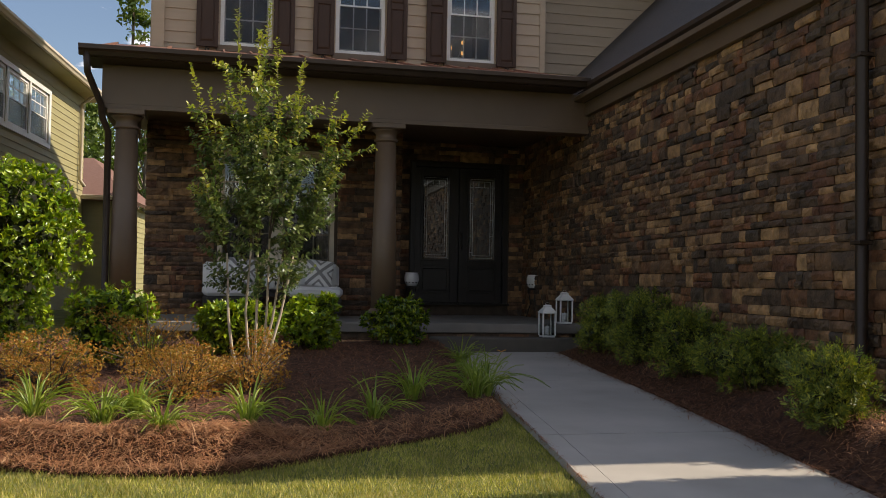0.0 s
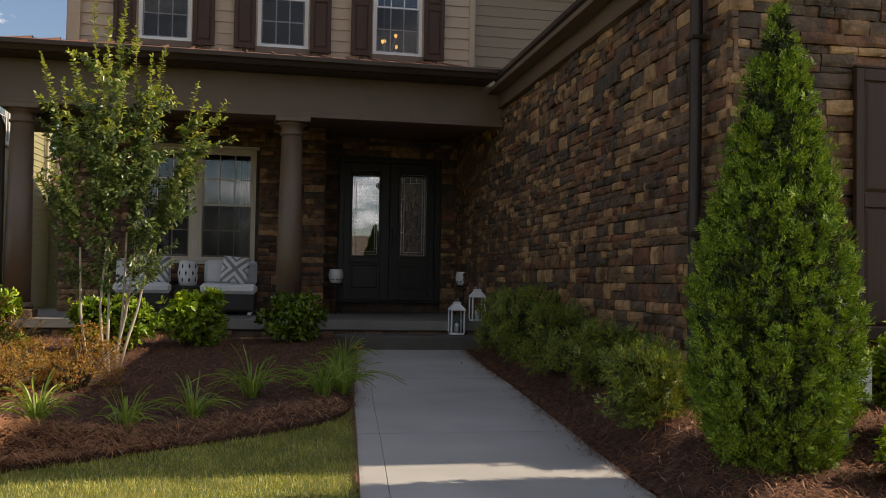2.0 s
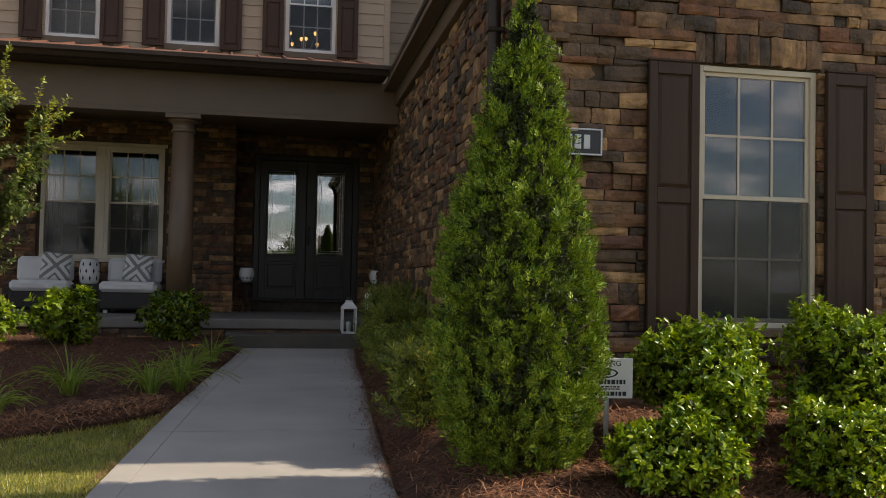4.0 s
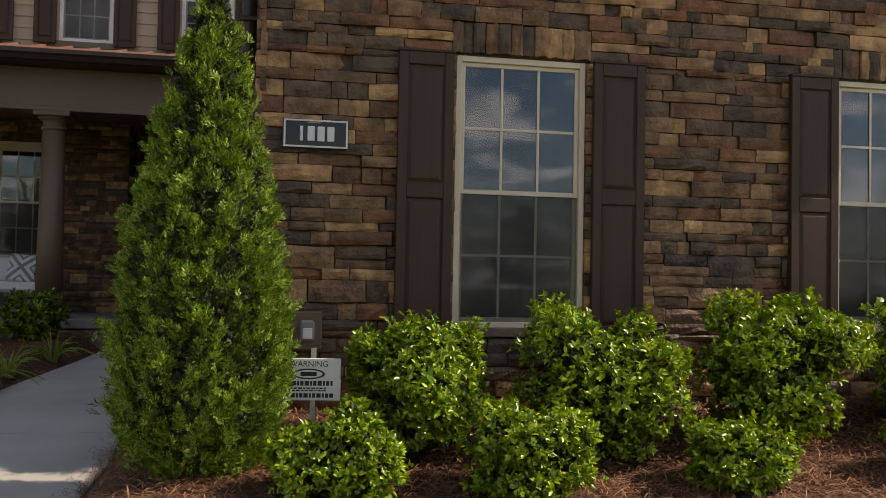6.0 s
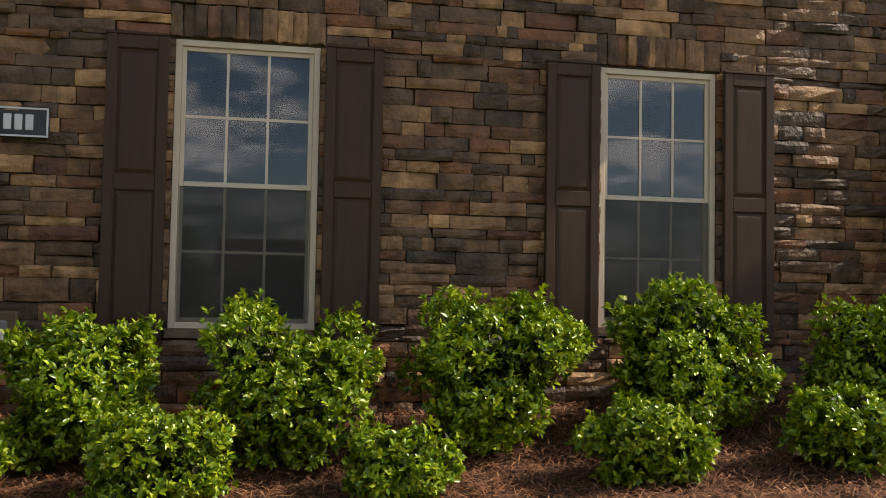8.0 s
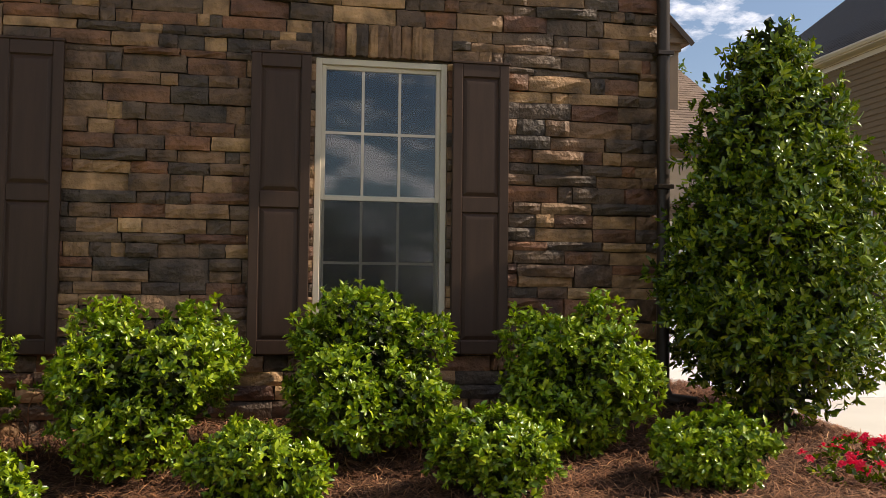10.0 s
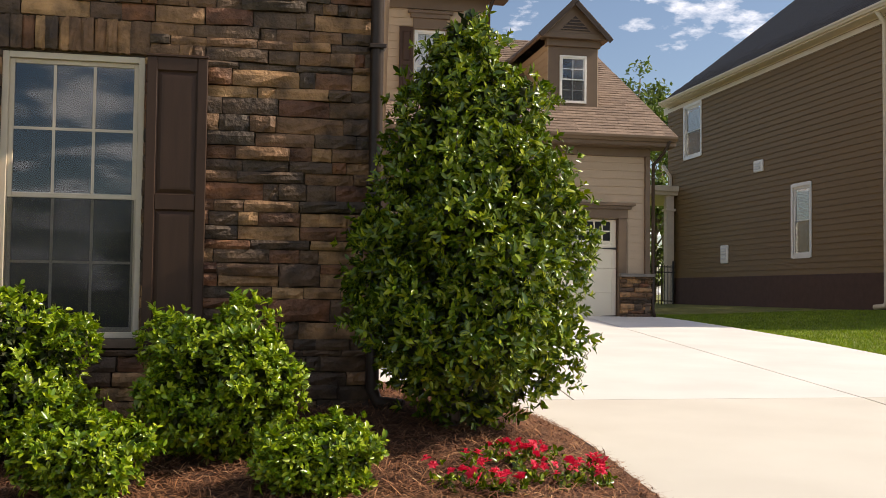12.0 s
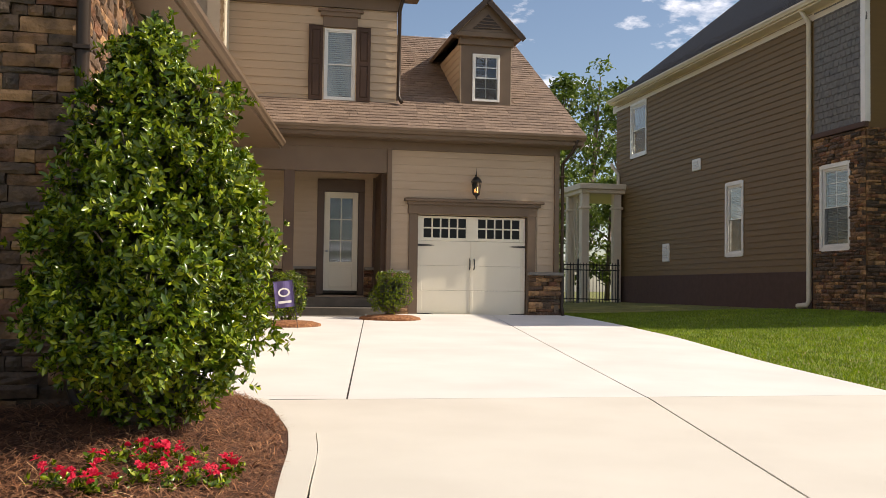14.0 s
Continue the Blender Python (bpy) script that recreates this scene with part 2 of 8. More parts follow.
m_ceramic = mat("white_ceramic", [(0.7, 0.69, 0.67), (0.75, 0.74, 0.72)], 0.25, 5, 0.02, 40)
m_ink = mat("black_ink", [(0.015, 0.015, 0.016), (0.02, 0.02, 0.021)], 0.5, 8, 0)
m_plaque = mat("plaque_black", [(0.012, 0.013, 0.016), (0.018, 0.019, 0.023)], 0.35, 8, 0.03, 60)
m_silver = mat("silver_paint", [(0.6, 0.61, 0.62), (0.66, 0.67, 0.68)], 0.4, 8, 0.03, 60)
m_galv = mat("galvanised", [(0.4, 0.4, 0.4), (0.5, 0.5, 0.5)], 0.4, 20, 0.05, 60, metal=0.7)
m_red = mat("red_petal", [(0.55, 0.012, 0.03), (0.68, 0.02, 0.06), (0.6, 0.04, 0.12)], 0.5, 9, 0, per="island", fac_mix=0.1, trans=0.25)
m_violet = mat("violet_flag", [(0.1, 0.075, 0.2), (0.12, 0.09, 0.23)], 0.8, 5, 0.1, 80)
m_orange = mat("orange_petal", [(0.75, 0.3, 0.03), (0.8, 0.38, 0.04)], 0.5, 9, 0)


def glass_mat(name, ior=1.9, tint=(0.9, 0.95, 0.95), rough=0.0):
    m = bpy.data.materials.new(name)
    m.use_nodes = True
    b = m.node_tree.nodes["Principled BSDF"]
    b.inputs["Base Color"].default_value = (*tint, 1)
    b.inputs["Transmission Weight"].default_value, b.inputs["IOR"].default_value, b.inputs["Roughness"].default_value = 1, ior, rough
    return m


m_glass = glass_mat("window_glass", 1.62)
m_glass_door = glass_mat("entry_glass", 2.7)
m_glass_clear = glass_mat("lantern_glass", 1.3)


def glow_mat(name, col, power):
    m = bpy.data.materials.new(name)
    m.use_nodes = True
    b = m.node_tree.nodes["Principled BSDF"]
    b.inputs["Base Color"].default_value = (*col, 1)
    b.inputs["Emission Color"].default_value, b.inputs["Emission Strength"].default_value = (*col, 1), power
    return m


m_glass_dark = mat("dark_glass", [(0.008, 0.009, 0.01), (0.011, 0.012, 0.013)], 0.1, 3, 0, spec=0.15)


def screen_mat():
    """Fine insect mesh, which lets half of the light through."""
    m = bpy.data.materials.new("insect_screen")
    m.use_nodes = True
    n, l = m.node_tree.nodes, m.node_tree.links
    tr, ms = n.new("ShaderNodeBsdfTransparent"), n.new("ShaderNodeMixShader")
    n["Principled BSDF"].inputs["Base Color"].default_value = (0.045, 0.045, 0.042, 1)
    n["Principled BSDF"].inputs["Roughness"].default_value = 0.7
    ms.inputs[0].default_value = 0.32
    l.new(tr.outputs[0], ms.inputs[1])
    l.new(n["Principled BSDF"].outputs[0], ms.inputs[2])
    l.new(ms.outputs[0], n["Material Output"].inputs[0])
    return m


m_screen = screen_mat()
m_bulb = glow_mat("warm_bulb", (1.0, 0.5, 0.14), 3.5)

# ---- mesh helpers ----


def obj(name, bm, material, parent=None, label=""):
    me = bpy.data.meshes.new(name)
    bm.to_mesh(me)
    bm.free()
    return obj_me(name, me, material, parent, label)


def obj_me(name, me, material, parent=None, label=""):
    if not me.materials:
        me.materials.append(material)
    ob = new(name, me)
    ob.parent = parent
    if label:
        ob["label"] = label
    return ob


def strip(ob, parent=None, name=""):
    """Turns a piece that was tagged as setting into a plain part of a thing."""
    for key in ("kind", "label", "category", "group"):
        if key in ob:
            del ob[key]
    if parent is not None:
        ob.parent = parent
    if name:
        ob.name = name
    return ob


def empty(name, at=(0, 0, 0)):
    ob = new(name)
    ob.empty_display_size = 0.1
    ob.location = at
    return ob


def raw(name, verts, faces, material, parent=None, label=""):
    me = bpy.data.meshes.new(name)
    me.from_pydata(verts, [], faces)
    me.update()
    return obj_me(name, me, material, parent, label)


def box(bm, x0, y0, z0, x1, y1, z1, bevel=0.0, m=None):
    vs = [bm.verts.new((x, y, z)) for x in (x0, x1) for y in (y0, y1) for z in (z0, z1)]
    fs = [bm.faces.new([vs[i] for i in f]) for f in ((0, 1, 3, 2), (4, 6, 7, 5), (0, 4, 5, 1), (2, 3, 7, 6), (0, 2, 6, 4), (1, 5, 7, 3))]
    if m is not None:
        for v in vs:
            v.co = m @ v.co
    if bevel:
        es = {e for f in fs for e in f.edges}
        bmesh.ops.bevel(bm, geom=list(es), offset=bevel, segments=1, affect="EDGES", profile=0.5)
    return vs


def boxes(name, dims, material, parent=None, label="", bevel=0.0):
    bm = bmesh.new()
    for d in dims:
        box(bm, *d, bevel=bevel)
    return obj(name, bm, material, parent, label)


def lathe(bm, profile, seg=20, at=(0, 0, 0), square=False):
    """A turned solid from (radius, z) pairs."""
    rings = []
    for r, z in profile:
        rings.append([bm.verts.new((at[0] + r * math.cos(2 * math.pi * i / seg), at[1] + r * math.sin(2 * math.pi * i / seg), at[2] + z)) for i in range(seg)])
    for a, b in zip(rings, rings[1:]):
        for i in range(seg):
            f = bm.faces.new((a[i], a[(i + 1) % seg], b[(i + 1) % seg], b[i]))
            f.smooth = True
    bm.faces.new(rings[0][::-1])
    bm.faces.new(rings[-1])


def tube(bm, pts, r, seg=8, r2=None):
    """A bent rod along points, tapering from r to r2."""
    pts = [Vector(p) for p in pts]
    rings, r2 = [], r if r2 is None else r2
    for i, p in enumerate(pts):
        d = (pts[min(i + 1, len(pts) - 1)] - pts[max(i - 1, 0)]).normalized()
        u = d.orthogonal().normalized() if i == 0 else (u - d * u.dot(d)).normalized()
        w = d.cross(u)
        rr = r + (r2 - r) * i / max(1, len(pts) - 1)
        rings.append([bm.verts.new(p + (u * math.cos(a) + w * math.sin(a)) * rr) for a in [2 * math.pi * k / seg for k in range(seg)]])
    for a, b in zip(rings, rings[1:]):
        for i in range(seg):
            bm.faces.new((a[i], a[(i + 1) % seg], b[(i + 1) % seg], b[i])).smooth = True
    bm.faces.new(rings[0][::-1])
    bm.faces.new(rings[-1])


def smooth01(a):
    a = np.clip(a, 0, 1)
    return a * a * (3 - 2 * a)


def ground_z(x, y):
    x, y = np.asarray(x, float), np.asarray(y, float)
    left = 0.425 + np.where(y < 8.05, 0.057, 0.0425) * (np.clip(y, -20, 13.3) - 8.05)
    right = 0.667 + 0.033 * (np.clip(y, -20, 22) - 8.76) + 0.16 * smooth01((x - 20) / 6)
    k = smooth01((x - 4) / 8)
    return left * (1 - k) + right * k


def mound(x, y):
    """How far the planting bed stands above the lawn and swells up towards the front wall."""
    x, y = np.asarray(x, float), np.asarray(y, float)
    rise = smooth01((x - 3.72 - 0.09 * (y - 6.2)) / 0.4) * smooth01((12.5 - x) / 0.9)
    plateau = 0.15 - 0.075 * smooth01((x - 4.8) / 1.6)
    return rise * (plateau * smooth01((y - 3.9) / 0.7) + 0.15 * smooth01((y - 5.0) / 2.0) * smooth01((9.0 - y) / 1.2)) * smooth01((13.6 - y) / 1.0 + 0.3)


def bed_z(x, y):
    return ground_z(x, y) + mound(x, y) + 0.04


def surface(name, us, lo, hi, zf, material, parent=None, n=40, along="x", label="", skirt=0.08):
    """A sheet between two edge curves lo(u), hi(u) that follows the height zf, with a short skirt down."""
    vs, fs, m = [], [], n + 1
    for u in us:
        for k in range(m):
            w = lo(u) + (hi(u) - lo(u)) * k / n
            x, y = (u, w) if along == "x" else (w, u)
            vs.append((x, y, float(zf(x, y))))
    for i in range(len(us) - 1):
        for k in range(n):
            q = (i * m + k, (i + 1) * m + k, (i + 1) * m + k + 1, i * m + k + 1)
            fs.append(q if along == "x" else q[::-1])
    if skirt:
        rim = [k for k in range(m)] + [i * m + n for i in range(1, len(us))] + [(len(us) - 1) * m + k for k in range(n - 1, -1, -1)] + [i * m for i in range(len(us) - 2, 0, -1)]
        base, k = len(vs), len(rim)
        vs += [vs[i] for i in rim] + [(vs[i][0], vs[i][1], vs[i][2] - skirt) for i in rim]
        for a in range(k):
            b = (a + 1) % k
            fs.append((base + a, base + k + a, base + k + b, base + b))
    ob = raw(name, vs, fs, material, parent, label)
    for p in ob.data.polygons:
        p.use_smooth = True
    return ob


def curve(pairs):
    xs, ys = [p[0] for p in pairs], [p[1] for p in pairs]
    return lambda u: float(np.interp(u, xs, ys))


# ---- leaves ----


def leaf_mesh(name, pos, out, size, width, material, parent, curl=0.15, rng=None, seg4=True, label="", jit=0.5, stuff=True, smooth=False, face=None):
    """Many small folded leaves: base points, pointing directions, lengths."""
    n = len(pos)
    d = out + rng.normal(0, jit, (n, 3))
    d /= np.linalg.norm(d, axis=1)[:, None] + 1e-9
    up = rng.normal(0, 1, (n, 3)) * 0.5 + (np.array([0, 0, 1.0]) if face is None else face)
    s = np.cross(d, up)
    s /= np.linalg.norm(s, axis=1)[:, None] + 1e-9
    u = np.cross(s, d)
    L, W = size[:, None], (size * width)[:, None]
    if seg4:
        at = lambda t, w, lift: pos + d * L * t + s * W * w + u * (W * lift - L * curl * t * t)
        v = np.stack([pos, at(0.3, 0.42, 0.16), at(0.66, 0.42, 0.16), at(1.0, 0, 0), at(0.66, -0.42, 0.16), at(0.3, -0.42, 0.16), at(0.5, 0, 0)], 1).reshape(-1, 3)
        o = np.arange(n)[:, None] * 7
        f = np.concatenate([o + [k, 6, (k + 1) % 6] for k in range(6)], 0)
    else:
        v = np.stack([pos, pos + d * L * 0.5 + s * W * 0.5 + u * W * 0.2, pos + d * L - u * L * curl, pos + d * L * 0.5 - s * W * 0.5 + u * W * 0.2], 1).reshape(-1, 3)
        o = np.arange(n)[:, None] * 4
        f = np.concatenate([o + [0, 2, 1], o + [0, 3, 2]], 0)
    return tri_mesh(name, v, f, material, parent, label, stuff, smooth)


def tri_mesh(name, v, f, material, parent=None, label="", stuff=True, smooth=False):
    me = bpy.data.meshes.new(name)
    me.vertices.add(len(v))
    me.vertices.foreach_set("co", np.asarray(v, np.float32).ravel())
    me.loops.add(len(f) * 3)
    me.loops.foreach_set("vertex_index", np.asarray(f, np.int32).ravel())
    me.polygons.add(len(f))
    me.polygons.foreach_set("loop_start", np.arange(0, len(f) * 3, 3, dtype=np.int32))
    me.polygons.foreach_set("loop_total", np.full(len(f), 3, np.int32))
    me.update(calc_edges=True)
    ob = obj_me(name, me, material, parent, label)
    if stuff:
        ob["kind"] = "stuff"
    return ob


def lobed(rng, lc, lr, count, inner=0.25, apart=0.82):
    """Points over the outside of a heap of balls (and some within it), with their outward directions."""
    k = count * 8
    pick = rng.choice(len(lr), k, p=lr ** 2 / (lr ** 2).sum())
    d = rng.normal(0, 1, (k, 3))
    d /= np.linalg.norm(d, axis=1)[:, None]
    q = lc[pick] + d * (lr[pick] * rng.uniform(0.85, 1.06, k))[:, None]
    dist = np.linalg.norm(q[:, None, :] - lc[None], axis=2) / lr[None]
    dist[np.arange(k), pick] = 9
    keep = (dist.min(1) > apart) & (rng.uniform(0, 1, k) < 0.5 + 0.5 * np.clip(d[:, 2] + 0.6, 0, 1))
    m = int(count * inner)
    qi = lc[pick[:m]] + d[:m] * (lr[pick[:m]] * rng.uniform(0.2, 0.8, m))[:, None]
    return np.concatenate([q[keep][:count], qi]), np.concatenate([d[keep][:count], d[:m]])


def tufts(crown, c, nrm, leaf, per, width, material, root, rng, spread=(0.5, 1.2), seg4=True, curl=0.15):
    """Whorls of leaves at twig ends: each whorl opens round its own direction."""
    m = len(c)
    nrm = nrm / (np.linalg.norm(nrm, axis=1)[:, None] + 1e-9)
    idx = np.repeat(np.arange(m), per)
    n = nrm[idx]
    rad = rng.normal(0, 1, (m * per, 3))
    rad -= n * (rad * n).sum(1)[:, None]
    rad /= np.linalg.norm(rad, axis=1)[:, None] + 1e-9
    th = rng.uniform(spread[0], spread[1], m * per)[:, None]
    scale = rng.uniform(0.7, 1.2, m)[idx]
    p = c[idx] + n * (leaf * rng.uniform(-0.45, 0.25, m * per))[:, None] + rng.normal(0, leaf * 0.08, (m * per, 3))
    leaf_mesh(crown, p, n * np.cos(th) + rad * np.sin(th), leaf * scale * rng.uniform(0.75, 1.15, m * per), width, material, root, rng=rng, jit=0.08, face=n * 1.4, seg4=seg4, curl=curl)


def fans(name, c, nrm, size, material, root, rng, fingers=9):
    """Flat ferny sprays: each one a fan of small pointed fingers along a short bent stalk."""
    m = len(c)
    n = nrm / (np.linalg.norm(nrm, axis=1)[:, None] + 1e-9)
    s = np.cross(n, rng.normal(0, 1, (m, 3)))
    s /= np.linalg.norm(s, axis=1)[:, None] + 1e-9
    u = np.cross(n, s)
    V = []
    for k in range(fingers):
        t = k / (fingers - 1)
        sg = (1 if k % 2 else -1) * (0.0 if k == fingers - 1 else 1.0)
        L = size[:, None] * (0.62 - 0.22 * t) * rng.uniform(0.7, 1.2, (m, 1))
        a = 0.75 * sg + rng.normal(0, 0.12, (m, 1))
        d = n * np.cos(a) + s * np.sin(a) + u * rng.normal(0, 0.15, (m, 1))
        b = c + n * size[:, None] * 0.75 * t + u * (size[:, None] * 0.12 * t * t)
        w = np.cross(d, u) * L * 0.13
        V += [b, b + d * L * 0.55 + w, b + d * L, b + d * L * 0.55 - w]
    v = np.stack(V, 1).reshape(-1, 3)
    o = (np.arange(m * fingers) * 4)[:, None]
    return tri_mesh(name, v, np.concatenate([o + [0, 2, 1], o + [0, 3, 2]], 0), material, root)


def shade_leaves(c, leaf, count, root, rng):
    """Leaves deep inside a crown, behind the outer whorls, with its shade put into their dark colour."""
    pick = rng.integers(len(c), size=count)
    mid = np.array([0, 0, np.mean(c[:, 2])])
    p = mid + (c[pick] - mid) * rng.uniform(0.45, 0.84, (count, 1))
    leaf_mesh("inner_growth", p, rng.normal(0, 1, (count, 3)), leaf * rng.uniform(1.0, 1.6, count), 0.6, m_shade_leaf, root, rng=rng, seg4=False, label="inner leaves coloured dark as crown shade")


def shrub(name, x, y, z, w, h, leaf, clusters, per, material, seed, label, category="shrub", width=0.42, depth=0.75, group="", lift=0.55, stems=7, lobes=24, crown="foliage", amount=0.3, shoots=0.05, spread=(0.5, 1.2), inner=0.3, fine=False, ferny=False):
    """A leafy bush: twigs from the ground and whorls of leaves over a heap of uneven lobes, with a few longer shoots."""
    rng = np.random.default_rng(seed)
    root = tagged(empty(name, (x, y, z)), label, category, group)
    d = rng.normal(0, 1, (lobes, 3))
    d /= (np.abs(d) ** 3).sum(1)[:, None] ** (1 / 3)
    lc = d * rng.uniform(0.5, 0.5 + amount, (lobes, 1))
    lc[:, 2] = np.maximum(lc[:, 2], -0.72)
    lr = rng.uniform(0.24, 0.36, lobes)
    lc = np.concatenate([lc, [[0, 0, 0], [0, 0, -0.3]]])
    lr = np.concatenate([lr, [0.58, 0.5]])
    q, nn = lobed(rng, lc, lr, clusters, inner)
    ok = q[:, 2] > -0.98
    q, nn = q[ok], nn[ok] * 0.8 + q[ok] * 0.5
    nn = nn + np.array([0, 0, lift]) + rng.normal(0, 0.25, (len(q), 3))
    half = np.array([w / 2, w * depth / 2, h * 0.5])
    out = rng.uniform(0, 1, len(q)) < shoots
    c = q * half + np.array([0, 0, h * 0.5])
    un = nn / np.linalg.norm(nn, axis=1)[:, None]
    c = c + un * (out * rng.uniform(0.5, 1.6, len(q)) * leaf)[:, None]
    c[:, 2] = np.maximum(c[:, 2], 0.05)
    if not ferny:
        tufts(crown, c, nn, leaf, per, width, material, root, rng, spread, not fine)
    else:
        fans(crown, np.repeat(c, 3, 0) + rng.normal(0, leaf * 0.5, (len(c) * 3, 3)), np.repeat(nn, 3, 0) + rng.normal(0, 0.5, (len(c) * 3, 3)), leaf * rng.uniform(1.2, 2.2, len(c) * 3), material, root, rng, 7)
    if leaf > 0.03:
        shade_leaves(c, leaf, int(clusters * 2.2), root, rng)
    bm = bmesh.new()
    for k in range(stems * 5):
        e = Vector(c[int(rng.integers(len(c)))])
        a = math.atan2(e.y, e.x)
        s0 = Vector((math.cos(a) * 0.05, math.sin(a) * 0.05, -0.03))
        tube(bm, [s0, s0.lerp(e, 0.5) + Vector((-e.x * 0.12, -e.y * 0.12, 0.05)), e], 0.009 if k < stems else 0.005, 5, 0.003)
    obj("branchwork", bm, m_twig, root)
    return root

# ---- ground ----
def ground_sheet():
    xs = np.concatenate([np.linspace(-900, -40, 10), np.linspace(-30, 45, 76), np.linspace(60, 900, 10)])
    ys = np.concatenate([np.linspace(-900, -40, 10), np.linspace(-30, 60, 91), np.linspace(80, 900, 10)])
    vs = [(x, y, float(ground_z(x, y)) - 0.02) for x in xs for y in ys]
    n = len(ys)
    fs = [(i * n + j, (i + 1) * n + j, (i + 1) * n + j + 1, i * n + j + 1) for i in range(len(xs) - 1) for j in range(n - 1)]
    ob = raw("ground", vs, fs, m_lawn)
    for p in ob.data.polygons:
        p.use_smooth = True
    return tagged(ob, "mown green lawn, sunlit and shaded in patches", "lawn", kind="structure")


ground_sheet()

side_x = lambda y: 4.66 + 0.048 * (y - 7.0)              # the wing's porch-side wall
path_l = curve([(-8.0, 0.65), (3.0, 1.75), (6.37, 2.07), (6.88, 2.13), (8.09, 2.27), (9.18, 2.39), (10.37, 2.54), (11.97, 2.78), (13.36, 2.95)])
path_r = curve([(-8.0, 2.5), (3.0, 3.62), (6.18, 3.72), (7.22, 3.79), (8.34, 3.88), (10.15, 4.06), (11.5, 4.15), (13.36, 4.34)])
pad = lambda x, y: ground_z(x, y) + 0.035
walk_root = tagged(empty("walkway"), "pale grey concrete front walk with tooled joints", "walkway", kind="structure")
cuts = [-8.0, -5.2, -2.4, 0.3, 3.0, 5.45, 7.92, 10.7, 13.36]
for a, b in zip(cuts, cuts[1:]):
    for lo, hi in ((path_l, lambda y: path_l(y) + 0.16), (lambda y: path_l(y) + 0.164, path_r)):
        surface("slab", list(np.linspace(a + 0.006, b - 0.006, 9)), lo, hi, pad, m_concrete, walk_root, 4, "y")

curb_o = curve([(-4.0, 12.35), (4.3, 12.42), (5.22, 12.48), (5.75, 12.54), (6.4, 12.62), (7.22, 12.66), (8.14, 12.54), (8.6, 12.4), (8.95, 12.1)])
curb_i = curve([(-4.0, 12.18), (4.3, 12.25), (5.06, 12.3), (5.75, 12.36), (6.4, 12.43), (7.1, 12.46), (7.7, 12.42), (8.24, 12.31), (8.6, 12.1), (8.95, 11.65)])
drive = tagged(empty("driveway"), "broad concrete driveway, white upper slabs and tan lower slabs", "driveway", kind="structure")
surface("curb_band", list(np.linspace(-9.0, 8.94, 60)), curb_i, lambda y: curb_o(y) - 0.008, lambda x, y: ground_z(x, y) + 0.05, m_conc_tan, drive, 2, "y", "smooth concrete border along the bed")
j1 = lambda y: 13.03 + 0.13 * (y - 8.77)
j2 = lambda y: 15.74 + 0.132 * (y - 8.5)
j2n = lambda y: 15.74 + 0.176 * (y - 8.5)
d_r = curve([(-3.0, 18.1), (9.03, 18.45), (11.69, 18.62), (15.56, 19.15), (18.36, 19.3), (20.2, 19.3), (21.4, 19.2)])
wing_r = lambda y: 11.03
G8 = 0.0095
ys_up = list(np.linspace(8.72, 21.4, 20))
surface("slab", list(np.linspace(8.96, 20.2, 20)), wing_r, lambda y: j1(y) - G8, pad, m_conc_white, drive, 3, "y")
surface("slab", list(np.linspace(8.75, 8.955, 3)), curb_o, lambda y: j1(y) - G8, pad, m_conc_white, drive, 3, "y")
surface("slab", ys_up, lambda y: j1(y) + G8, lambda y: j2(y) - G8, pad, m_conc_white, drive, 3, "y")
surface("slab", ys_up, lambda y: j2(y) + G8, d_r, pad, m_conc_white, drive, 3, "y")
ys_lo = list(np.linspace(-9.0, 8.71, 34))
surface("slab", ys_lo, curb_o, lambda y: j2n(y) - G8, pad, m_conc_tan, drive, 3, "y")
surface("slab", ys_lo, lambda y: j2n(y) + G8, d_r, pad, m_conc_tan, drive, 3, "y")
surface("joint_bed", list(np.linspace(-8.9, 21.3, 40)), lambda y: max(curb_o(y) if y < 8.95 else 11.1, 0) + 0.05, lambda y: d_r(y) - 0.05, lambda x, y: ground_z(x, y) + 0.02, m_joint, drive, 3, "y", "dark joint filler", skirt=0)
surface("joint_bed", list(np.linspace(-7.9, 13.3, 40)), lambda y: path_l(y) + 0.02, lambda y: path_r(y) - 0.02, lambda x, y: ground_z(x, y) + 0.02, m_joint_pale, walk_root, 3, "y", "dusty joint filler", skirt=0)

bed_edge = curve([(-9, 7.9), (-1.4, 7.45), (-0.85, 7.24), (-0.26, 7.16), (0.03, 7.2), (0.33, 7.36), (0.64, 7.55), (0.97, 7.77), (1.5, 8.08), (1.92, 8.4), (2.26, 8.85), (2.42, 9.5), (2.5, 10.3), (2.74, 12.0), (2.9, 13.4)])


def left_bed_z(x, y):
    """A bed tucked up into a roll towards the lawn, which flattens out beside the walk."""
    rim = 0.05 + 0.12 * float(smooth01((0.75 - x) / 0.9))
    rise = rim * smooth01((y - bed_edge(x)) / 0.3) + (0.15 - rim) * smooth01((y - bed_edge(x)) / 2.2)
    return float(ground_z(x, y) + rise * smooth01((14.2 - y) / 0.8) * smooth01((path_l(y) - x) / 0.3 + 0.2) + 0.012 * math.sin(3 * x + y) + 0.015)


